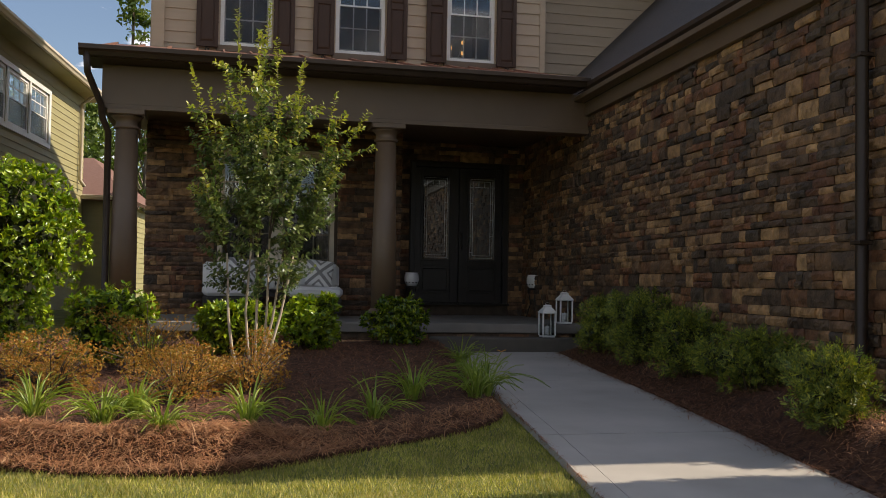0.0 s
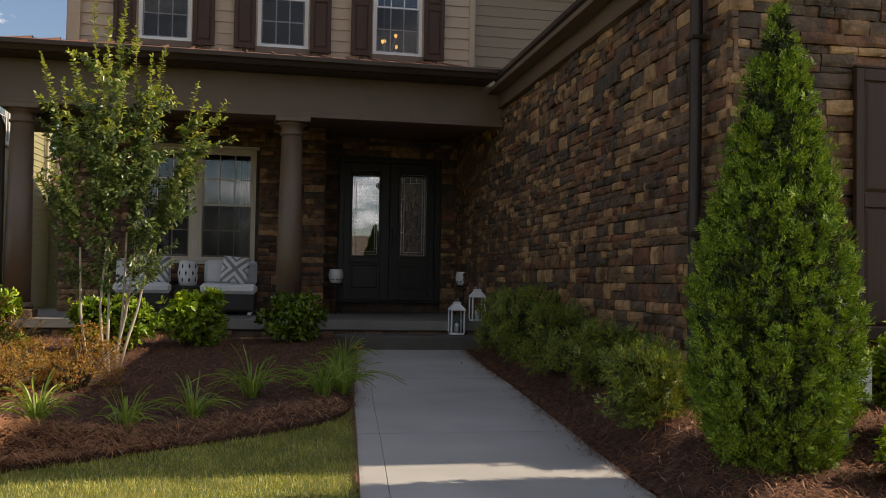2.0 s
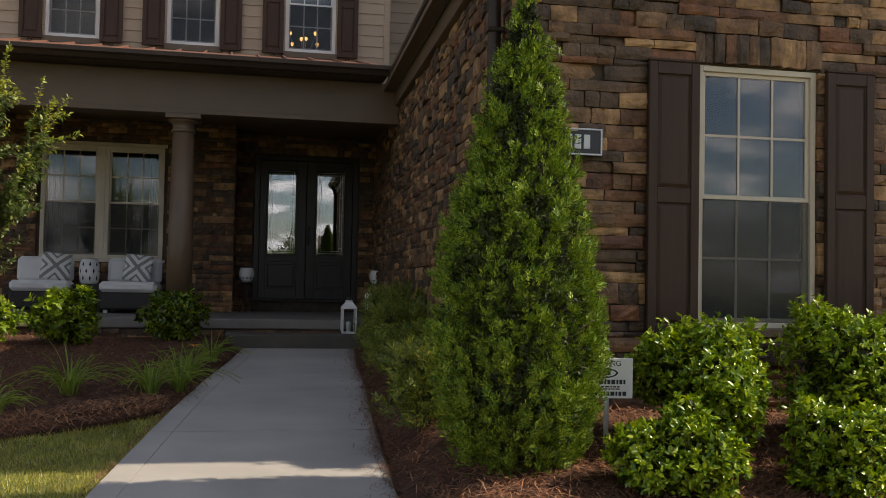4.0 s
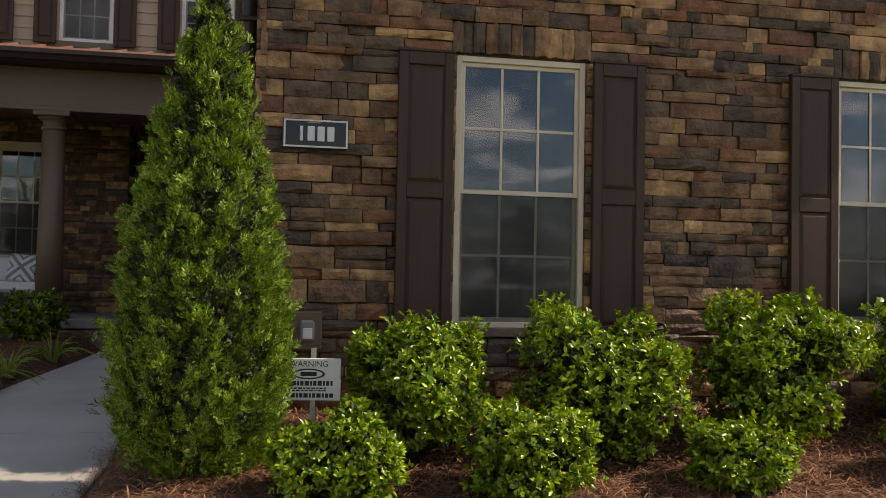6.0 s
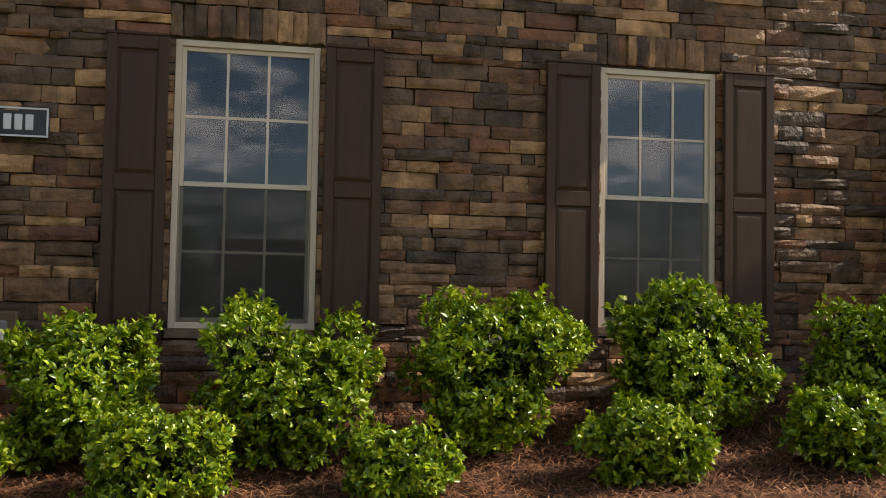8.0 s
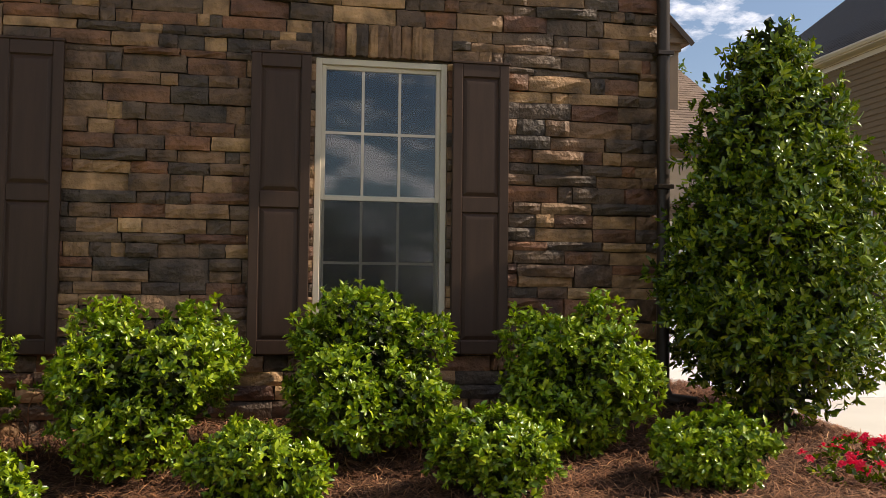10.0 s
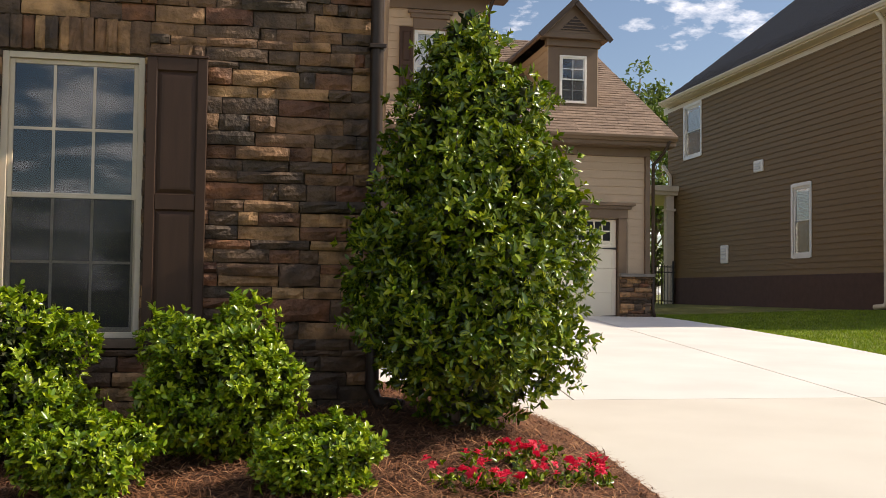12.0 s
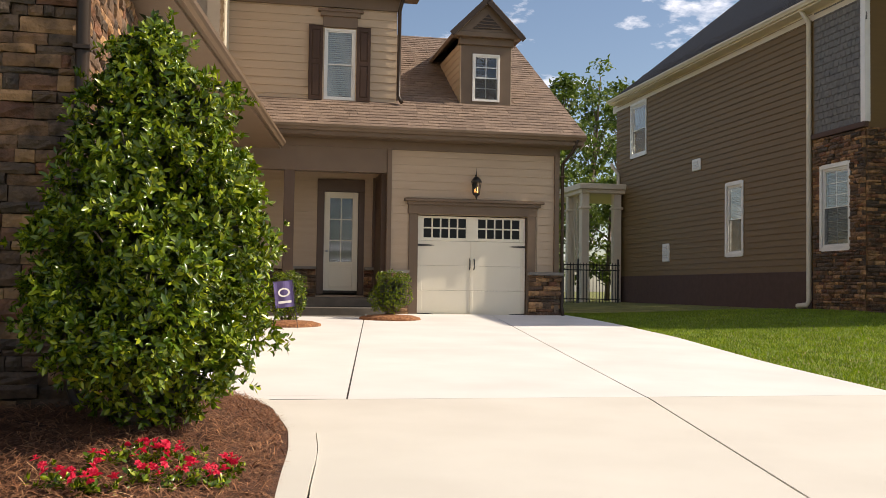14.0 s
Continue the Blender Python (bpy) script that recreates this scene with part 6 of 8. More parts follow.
for x0, x1 in ((0.0, 0.22), (1.5, 1.72)):
    curtain(x0, x1, 16.78, 1.06, 3.7, "pale gathered curtain behind the porch window")
UL = "white upper window with divided panes"
for a, b, c, d in UWINS:
    window(UL, a, c, b - a, d - c, UPW, m_white, 3, 2, False, 0.08, 0.09)
    trim_boards("trim", "taupe sill board under an upper window", [(a - 0.06, -0.05, c - 0.1, b + 0.06, -0.001, c - 0.003)], m_trim, UPW)
    for x in (a - 0.36, b + 0.02):
        shutter(x, c - 0.06, 0.33, d - c + 0.1, UPW, "dark brown shutter with a black scroll holdback", "upper shutters", True)
window("narrow white window with closed blinds", GUW[0], GUW[2], GUW[1] - GUW[0], GUW[3] - GUW[2], UG, m_white, 1, 1, False, 0.08, 0.1, screen=False)
for x in (GUW[0] - 0.35, GUW[1] + 0.02):
    shutter(x, GUW[2] - 0.03, 0.31, GUW[3] - GUW[2] + 0.05, UG, "dark brown shutter with a black scroll holdback", "upper shutters", True)
trim_boards("trim", "taupe crown head over the upper window", [(13.72, -0.06, 7.5, 14.5, -0.001, 7.78), (13.66, -0.1, 7.74, 14.56, -0.001, 7.84), (13.6, -0.13, 7.84, 14.62, -0.001, 7.9), (13.7, -0.05, 5.76, 14.52, -0.001, 5.85)], m_trim, UG)
bl = tagged(empty("window_blind", (0, 0, 0)), "white slatted blind lowered behind the window", "blind")
for i in range(34):
    z = GUW[2] + 0.06 + i * 0.045
    boxes("slat", [(GUW[0] + 0.06, 22.37, z, GUW[1] - 0.06, 22.4, z + 0.034)], m_blind, bl)

# front doors
def entry_doors():
    frame = tagged(empty("door_1"), "dark espresso double entry doors with leaded glass lights", "door", kind="structure")
    y = 17.35
    obj("door_frame", _boxes([(3.12, y - 0.03, 1.2, 3.21, y + 0.15, 3.62), (4.75, y - 0.03, 1.2, 4.84, y + 0.15, 3.62), (3.21, y - 0.03, 3.54, 4.75, y + 0.15, 3.62)], Matrix.Identity(4), 0.006), m_door, frame)
    obj("threshold", _boxes([(3.1, y - 0.1, 1.2, 4.86, y + 0.1, 1.235)], Matrix.Identity(4), 0.006), m_door, frame)
    for x0, g0, g1 in ((3.215, 3.32, 3.83), (3.985, 4.128, 4.637)):
        x1 = x0 + 0.76
        gz0, gz1 = 1.95, 3.42
        leaf = obj("door_leaf", _boxes([(x0, y + 0.03, 1.24, g0, y + 0.075, 3.535), (g1, y + 0.03, 1.24, x1, y + 0.075, 3.535), (g0, y + 0.03, 1.24, g1, y + 0.075, 1.4), (g0, y + 0.03, gz1, g1, y + 0.075, 3.535), (g0, y + 0.03, 1.86, g1, y + 0.075, gz0), (g0, y + 0.045, 1.4, g1, y + 0.06, 1.86)], Matrix.Identity(4), 0.004), m_door, frame)
        obj("panel", _boxes([(g0 + 0.04, y + 0.034, 1.44, g1 - 0.04, y + 0.05, 1.82)], Matrix.Identity(4), 0.012), m_door, leaf)
        obj("glass_bead", _boxes([(g0, y + 0.015, gz0, g0 + 0.03, y + 0.04, gz1), (g1 - 0.03, y + 0.015, gz0, g1, y + 0.04, gz1), (g0 + 0.03, y + 0.015, gz0, g1 - 0.03, y + 0.04, gz0 + 0.03), (g0 + 0.03, y + 0.015, gz1 - 0.03, g1 - 0.03, y + 0.04, gz1)], Matrix.Identity(4), 0.003), m_door, leaf)
        obj("pane", _boxes([(-(g1 - g0) / 2 + 0.03, -0.0025, gz0 + 0.03, (g1 - g0) / 2 - 0.03, 0.0025, gz1 - 0.03)], Matrix.Translation(((g0 + g1) / 2, y + 0.06, 0)) @ Matrix.Rotation(radians(-2.6), 4, "Z"), 0), m_glass_door, leaf, "decorative leaded glass")
        came = []
        for o in (0.055, 0.095):
            came += [(g0 + o, y + 0.041, gz0 + o, g0 + o + 0.006, y + 0.0445, gz1 - o), (g1 - o - 0.006, y + 0.041, gz0 + o, g1 - o, y + 0.0445, gz1 - o),
                     (g0 + o, y + 0.041, gz0 + o, g1 - o, y + 0.0445, gz0 + o + 0.006), (g0 + o, y + 0.041, gz1 - o - 0.006, g1 - o, y + 0.0445, gz1 - o)]
        for k in range(5):
            zz = gz0 + 0.15 + k * 0.28
            for xx in (g0 + 0.045, g1 - 0.105):
                came.append((xx, y + 0.041, zz, xx + 0.06, y + 0.0445, zz + 0.006))
        came += [(g0 + 0.13, y + 0.041, gz1 - 0.2, g1 - 0.13, y + 0.0445, gz1 - 0.194), (g0 + 0.2, y + 0.041, gz1 - 0.2, g0 + 0.206, y + 0.0445, gz1 - 0.095), (g1 - 0.206, y + 0.041, gz1 - 0.2, g1 - 0.2, y + 0.0445, gz1 - 0.095)]
        obj("lead_came", _boxes(came, Matrix.Identity(4), 0), m_silver, leaf, "bright leaded lines")
    bm = bmesh.new()
    tube(bm, [(4.02, y - 0.02, 2.15), (4.02, y - 0.06, 2.17), (4.02, y - 0.06, 2.42), (4.02, y - 0.02, 2.44)], 0.012, 6)
    obj("door_handle", bm, m_black, frame, "black pull handle")
    return frame


entry_doors()


def porch_column(x, y, label):
    root = tagged(empty("porch_column", (x, y, 1.03)), label, "column", "porch columns")
    h = 3.68 - 1.03
    obj("plinth", _boxes([(-0.215, -0.215, 0, 0.215, 0.215, 0.1)], Matrix.Identity(4), 0.008), m_trim, root)
    bm = bmesh.new()
    lathe(bm, [(0.197, 0.1), (0.203, 0.13), (0.186, 0.17), (0.168, 0.185)], 28)
    obj("base", bm, m_trim, root)
    bm = bmesh.new()
    lathe(bm, [(0.165, 0.185), (0.162, h * 0.35), (0.137, h - 0.24)], 28)
    obj("shaft", bm, m_trim, root)
    bm = bmesh.new()
    lathe(bm, [(0.137, h - 0.24), (0.16, h - 0.225), (0.16, h - 0.2), (0.139, h - 0.19), (0.139, h - 0.13), (0.174, h - 0.1), (0.203, h - 0.07)], 28)
    obj("capital", bm, m_trim, root)
    obj("abacus", _boxes([(-0.225, -0.225, h - 0.07, 0.225, 0.225, h - 0.002)], Matrix.Identity(4), 0.008), m_trim, root)
    return root


porch_column(-1.22, 14.06, "round taupe porch column on a square plinth")
porch_column(2.12, 14.06, "round taupe porch column beside the entry step")

# ---- garage door, entry, dormer ----
def garage_door():
    root = tagged(empty("door_2"), "cream carriage-style garage door with black strap hinges", "garage door", kind="structure")
    x0, x1, z0, z1, y = 15.815, 18.25, 1.09, 3.27, 21.53
    hs = (z1 - z0) / 4
    for i in range(4):
        a = z0 + i * hs
        dims = [(x0, y, a + 0.0012, x1, y + 0.05, a + hs - 0.0012)]
        sec = obj("door_section", _boxes(dims if i < 3 else [(x0, y, a + 0.003, x0 + 0.13, y + 0.05, a + hs), (x1 - 0.13, y, a + 0.003, x1, y + 0.05, a + hs), (x0 + 1.08, y, a + 0.003, x1 - 1.08, y + 0.05, a + hs),
                                                             (x0 + 0.13, y, a + 0.003, x0 + 1.08, y + 0.05, a + 0.07), (x1 - 1.08, y, a + 0.003, x1 - 0.13, y + 0.05, a + 0.07), (x0 + 0.13, y, a + hs - 0.05, x0 + 1.08, y + 0.05, a + hs), (x1 - 1.08, y, a + hs - 0.05, x1 - 0.13, y + 0.05, a + hs)], Matrix.Identity(4), 0.006), m_garage, root)
        if i < 3:
            obj("overlay", _boxes([(x0, y - 0.012, a + 0.004, x0 + 0.1, y - 0.0005, a + hs - 0.004), (x1 - 0.1, y - 0.012, a + 0.004, x1, y - 0.0005, a + hs - 0.004), (17.0, y - 0.012, a + 0.004, 17.06, y - 0.0005, a + hs - 0.004)], Matrix.Identity(4), 0.003), m_garage, sec)
        else:
            for g0 in (x0 + 0.13, x1 - 1.08):
                w, gz0, gz1 = 0.95, a + 0.07, a + hs - 0.05
                obj("pane", _boxes([(g0, y + 0.025, gz0, g0 + w, y + 0.03, gz1)], Matrix.Identity(4), 0), m_glass_dark, sec, "dark garage glass")
                bars = [(g0 + w * k / 5 - 0.016, y + 0.002, gz0, g0 + w * k / 5 + 0.016, y + 0.022, gz1) for k in range(1, 5)] + [(g0, y + 0.003, (gz0 + gz1) / 2 - 0.016, g0 + w, y + 0.021, (gz0 + gz1) / 2 + 0.016)]
                obj("grille", _boxes(bars, Matrix.Identity(4), 0.002), m_garage, sec)
    for sx in (1, -1):
        for z in (z0 + 0.03, z0 + 3 * hs - 0.1):
            xe = x0 if sx > 0 else x1
            vs = [(xe, z + 0.025), (xe, z - 0.025), (xe + sx * 0.3, z - 0.012), (xe + sx * 0.38, z), (xe + sx * 0.3, z + 0.012)]
            bm = bmesh.new()
            f = [bm.verts.new((px, y - 0.024, pz)) for px, pz in vs]
            g = [bm.verts.new((px, y - 0.012, pz)) for px, pz in vs]
            bm.faces.new(f); bm.faces.new(g[::-1])
            for i in range(5):
                bm.faces.new((f[i], g[i], g[(i + 1) % 5], f[(i + 1) % 5]))
            obj("strap_hinge", bm, m_black, root, "black pointed strap hinge")
    for x in (16.98, 17.08):
        bm = bmesh.new()
        tube(bm, [(x, y - 0.01, 2.1), (x, y - 0.06, 2.14), (x, y - 0.06, 2.3), (x, y - 0.01, 2.34)], 0.014, 6)
        obj("door_handle", bm, m_black, root, "black garage pull handle")


garage_door()
gvs = [(18.97, 21.45, 5.02), (18.97, 33.2, 5.02), (18.97, RY, rz(RY) - 0.12)]
gvs += [(18.8, *q[1:]) for q in gvs]
tagged(raw("gable", gvs, [(0, 1, 2), (5, 4, 3), (0, 3, 4, 1), (1, 4, 5, 2), (2, 5, 3, 0)], m_siding), "tan gable end of the garage", "gable", kind="structure")
trim_boards("trim", "taupe garage casing with a crown header", [(15.6, -0.045, 1.05, 15.8, 0.08, 3.3), (18.27, -0.045, 1.05, 18.46, 0.08, 3.3), (15.58, -0.06, 3.3, 18.48, 0.07, 3.52), (15.54, -0.12, 3.5, 18.55, -0.001, 3.57), (15.48, -0.18, 3.57, 18.62, -0.001, 3.63)], m_trim, GAR)


def wall_lantern(x, y, z):
    root = tagged(empty("wall_lantern", (x, y, z)), "black carriage wall lantern with glowing bulbs", "lamp")
    bm = bmesh.new()
    box(bm, -0.05, -0.02, 0.1, 0.05, -0.001, 0.42, 0.01)
    tube(bm, [(0, -0.01, 0.34), (0, -0.12, 0.5), (0, -0.2, 0.5), (0, -0.2, 0.42)], 0.012, 6)
    tube(bm, [(0, -0.2, 0.5), (0, -0.2, 0.64)], 0.012, 6, 0.003)
    obj("bracket", bm, m_black, root)
    bm = bmesh.new()
    lathe(bm, [(0.02, 0.46), (0.05, 0.44), (0.11, 0.37), (0.125, 0.34), (0.12, 0.335)], 12, (0, -0.2, 0))
    obj("hood", bm, m_black, root)
    bm = bmesh.new()
    for k in range(6):
        a = k * math.pi / 3
        tube(bm, [(0.11 * math.cos(a), -0.2 + 0.11 * math.sin(a), 0.34), (0.065 * math.cos(a), -0.2 + 0.065 * math.sin(a), 0.08)], 0.007, 5)
    lathe(bm, [(0.07, 0.08), (0.08, 0.06), (0.03, 0.03), (0.018, -0.02), (0.004, -0.05)], 12, (0, -0.2, 0))
    obj("cage", bm, m_black, root)
    for dx in (-0.025, 0.025):
        bm = bmesh.new()
        lathe(bm, [(0.008, 0.1), (0.014, 0.14), (0.012, 0.18), (0.003, 0.22)], 8, (dx, -0.2, 0))
        obj("bulb", bm, m_bulb, root, "lit candle bulb")


wall_lantern(17.05, 21.43, 3.68)


def entry_side():
    root = tagged(empty("door_3"), "cream glazed side door in a brown frame", "door", kind="structure")
    x0, x1, z0, z1, y = 13.874, 14.653, 1.54, 3.86, 22.93
    I = Matrix.Identity(4)
    obj("door_frame", _boxes([(13.71, 22.86, 1.5, 13.87, 23.05, 4.0), (14.657, 22.86, 1.5, 14.79, 23.05, 4.0), (13.71, 22.84, 3.865, 14.79, 23.05, 4.15)], I, 0.005), m_frame_brown, root)
    g = (x0 + 0.13, x1 - 0.13, z0 + 0.72, z1 - 0.14)
    leaf = obj("door_leaf", _boxes([(x0, y, z0, g[0], y + 0.045, z1), (g[1], y, z0, x1, y + 0.045, z1), (g[0], y, z0, g[1], y + 0.045, z0 + 0.15), (g[0], y, g[3], g[1], y + 0.045, z1), (g[0], y, z0 + 0.62, g[1], y + 0.045, g[2]), (g[0], y + 0.015, z0 + 0.15, g[1], y + 0.03, z0 + 0.62)], I, 0.005), m_garage, root)
    obj("pane", _boxes([(g[0], y + 0.02, g[2], g[1], y + 0.025, g[3])], I, 0), m_glass, leaf, "clear door glass")
    obj("grille", _boxes([((g[0] + g[1]) / 2 - 0.012, y + 0.004, g[2], (g[0] + g[1]) / 2 + 0.012, y + 0.018, g[3])] + [(g[0], y + 0.005, g[2] + (g[3] - g[2]) * k / 3 - 0.012, g[1], y + 0.017, g[2] + (g[3] - g[2]) * k / 3 + 0.012) for k in (1, 2)], I, 0), m_garage, leaf)
    bm = bmesh.new()
    lathe(bm, [(0.005, -0.03), (0.03, -0.02), (0.03, 0.02), (0.005, 0.03)], 10, (x0 + 0.07, y - 0.05, 2.5))
    obj("door_handle", bm, m_galv, root, "metal door knob")
    obj("kick_plate", _boxes([(x0, y - 0.004, z0, x1, y - 0.0005, z0 + 0.06)], I, 0), m_gutter, root)


entry_side()
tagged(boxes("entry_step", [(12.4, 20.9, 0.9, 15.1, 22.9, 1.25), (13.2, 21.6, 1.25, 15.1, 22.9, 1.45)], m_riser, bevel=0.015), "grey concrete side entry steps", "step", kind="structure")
trim_boards("trim", "brown posts and panels of the side entry", [(12.9, 21.42, 1.2, 13.12, 21.62, 4.2), (15.02, 21.7, 1.3, 15.16, 22.86, 4.2), (14.98, 22.8, 1.4, 15.1, 22.88, 4.2)], m_frame_brown)
trim_boards("trim", "stone ledge caps beside the side door", [(13.1, 22.72, 2.08, 13.7, 22.88, 2.14), (14.8, 22.72, 2.08, 15.16, 22.88, 2.14), (18.28, 21.26, 2.0, 19.08, 21.66, 2.07), (15.12, 21.28, 2.0, 15.6, 21.44, 2.06)], m_step)


def dormer():
    root = tagged(empty("dormer"), "small gabled roof dormer with a white divided window", "dormer", kind="structure")
    x0, x1, y, z0, ze, za = 16.93, 18.12, 22.45, 5.85, 7.42, 8.3
    xm = (x0 + x1) / 2
    win = (17.2, 17.85, 6.03, 7.14)
    w = strip(wall("wall", "", x0, x1, z0, ze, wall_mat(0, y), m_trim, [win], 0.12), root)
    win_o = strip(window("", win[0], win[2], win[1] - win[0], win[3] - win[2], wall_mat(0, y - 0.02), m_white, 2, 2, False, 0.08, 0.09), root, "window")
    for x, yaw in ((x0, -90), (x1, 90)):
        yb = 20.95 + (ze - 5.1) / SL
        v = [(x, y + 0.121, z0), (x, y + 0.121, ze), (x, yb, ze)]
        v += [(x + (0.08 if yaw < 0 else -0.08), q[1], q[2]) for q in v]
        c = raw("cheek", v, [(0, 1, 2), (5, 4, 3), (0, 3, 4, 1), (1, 4, 5, 2), (2, 5, 3, 0)], m_siding, root, "tan lap siding cheek")
        z = z0 + 0.05
        while z < ze - 0.05:
            yb2 = 20.95 + (z + 0.15 - 5.1) / SL
            o = -0.02 if yaw < 0 else 0.02
            if yb2 > y + 0.1:
                vs = [(x + o, y, z), (x + o * 0.4, y, z + 0.17), (x + o * 0.4, yb2, z + 0.17), (x + o, yb2, z), (x, y, z), (x, y, z + 0.17), (x, yb2, z + 0.17), (x, yb2, z)]
                raw("siding_board", vs, [(0, 1, 2, 3), (0, 3, 7, 4), (0, 4, 5, 1), (1, 5, 6, 2), (2, 6, 7, 3)], m_siding, c)
            z += 0.17
    # pediment: deep moulded band, triangle vent, sloping roof planes
    obj("frieze", _boxes([(x0 - 0.06, y - 0.06, ze - 0.08, x1 + 0.06, y + 0.1, ze + 0.1), (x0 - 0.2, y - 0.2, ze + 0.08, x1 + 0.2, y + 0.1, ze + 0.2)], Matrix.Identity(4), 0.01), m_trim, root)
    tri = lambda s, zz, yy: [(xm - s, yy, zz), (xm + s, yy, zz), (xm, yy, zz + s * 0.98)]
    v = tri(0.78, ze + 0.2, y - 0.16) + tri(0.78, ze + 0.2, y + 0.1)
    obj_p = raw("pediment", v, [(0, 1, 2), (5, 4, 3), (0, 3, 4, 1), (1, 4, 5, 2), (2, 5, 3, 0)], m_trim, root)
    v = tri(0.36, ze + 0.27, y - 0.172) + tri(0.36, ze + 0.27, y - 0.161)
    vent = raw("vent", v, [(0, 1, 2), (5, 4, 3), (0, 3, 4, 1), (1, 4, 5, 2), (2, 5, 3, 0)], m_gutter, root, "triangular louvred vent")
    for k in range(4):
        s = 0.33 - 0.08 * k
        boxes("louvre", [(xm - s, y - 0.19, ze + 0.29 + 0.078 * k, xm + s, y - 0.1725, ze + 0.31 + 0.078 * k)], m_trim, vent)
    yb = 20.95 + (za + 0.1 - 5.1) / SL
    for sx in (-1, 1):
        xe = xm + sx * 0.86
        q = [(xe, y - 0.3, ze + 0.12), (xm, y - 0.3, ze + 0.98), (xm, yb, ze + 0.98), (xe, 20.95 + (ze + 0.12 - 5.1) / SL, ze + 0.12)]
        if sx > 0:
            q = q[::-1]
        r = strip(roof_slab("roof", "", q, m_shingle, 0.07), root)
        obj("rake", _boxes([(0, 0, -0.02, 1.22, 0.025, 0.1)], Matrix.Translation((xe, y - 0.33, ze + 0.06)) @ Matrix.Rotation(radians(-45 if sx < 0 else -135), 4, "Y"), 0.004), m_gutter, root, "dark rake board")


dormer()
rngR = np.random.default_rng(31)
shingles(gr, (11.1, 20.9, rz(20.9) + 0.004), (1, 0, 0), (0, 1, SL), 8.36, 7.35, m_shingle, rngR, 0.18, 0.34,
         lambda s, t: not (s < 4.35 and t > 1.65) and not (5.83 < s < 7.02 and 1.85 < t < 4.9 - abs(s - 6.42) * 2))
shingles(rs, (4.42, 6.35, 4.21), (0.58, 11.03, 0), (RX - 4.7, 0, RZ - 4.2), 11.0, 4.1, m_shingle_d, rngR, 0.15, 0.32)
downspout("brown downspout at the garage corner", [(19.25, 20.88, 5.0), (19.2, 21.1, 4.75), (19.06, 21.36, 4.5), (19.06, 21.36, 1.3), (19.06, 21.25, 1.1)], straps=(4.2, 3.0))
downspout("brown downspout beside the upper window", [(15.5, 21.84, 8.3), (15.44, 22.2, 7.95), (15.44, 22.2, 6.0), (15.5, 22.1, 5.85)], r=0.045)
downspout("dark brown downspout on the stone corner", [(4.4, 7.35, 4.2), (4.52, 7.35, 4.0), (4.55, 7.35, 3.85), (4.55, 7.35, 0.75), (4.5, 7.2, 0.62)], r=0.048, straps=(3.3, 1.9))
downspout("dark brown downspout with an elbow at the stone corner", [(11.2, 6.72, 4.4), (11.12, 6.9, 4.15), (11.06, 6.92, 4.0), (11.06, 6.92, 0.98), (11.09, 6.88, 0.9), (11.25, 6.82, 0.88)], r=0.045, straps=(3.2, 2.3))
downspout("brown downspout curling to the porch column", [(-1.66, 13.45, 4.28), (-1.65, 13.5, 4.05), (-1.52, 13.84, 3.72), (-1.5, 13.86, 3.55), (-1.44, 14.0, 3.4), (-1.43, 14.02, 1.2), (-1.5, 13.8, 0.95)], r=0.042)

# ---- loose things ----
def house_plaque():
    root = tagged(empty("house_plaque", (4.99, 6.92, 2.495)), "black house plaque with a silver rim on the stone wall", "plaque")
    I = Matrix.Identity(4)
    obj("plate", _boxes([(-0.21, -0.008, -0.095, 0.21, 0.012, 0.095)], I, 0.006), m_plaque, root)
    obj("rim", _boxes([(-0.205, -0.015, 0.078, 0.205, -0.009, 0.09), (-0.205, -0.015, -0.09, 0.205, -0.009, -0.078), (-0.205, -0.015, -0.078, -0.193, -0.009, 0.078), (0.193, -0.015, -0.078, 0.205, -0.009, 0.078)], I, 0.002), m_silver, root, "raised silver rim")
    for i, (c, w) in enumerate([(-0.092, 0.02), (-0.03, 0.046), (0.033, 0.046), (0.096, 0.046)]):
        obj("bar", _boxes([(c - w / 2, -0.015, -0.048, c + w / 2, -0.009, 0.048)], I, 0.004), m_silver, root, "plain silver bar")


house_plaque()


def text_part(words, size, at, parent, material, name="lettering", rot=(90, 0, 0), depth=0.0006):
    c = bpy.data.curves.new(name, "FONT")
    c.body, c.size, c.extrude, c.align_x, c.align_y = words, size, depth, "CENTER", "CENTER"
    tmp = bpy.data.objects.new(name, c)
    me = bpy.data.meshes.new_from_object(tmp)
    bpy.data.objects.remove(tmp)
    ob = obj_me(name, me, material, parent)
    ob.matrix_local = pose(*at, *rot)
    return ob


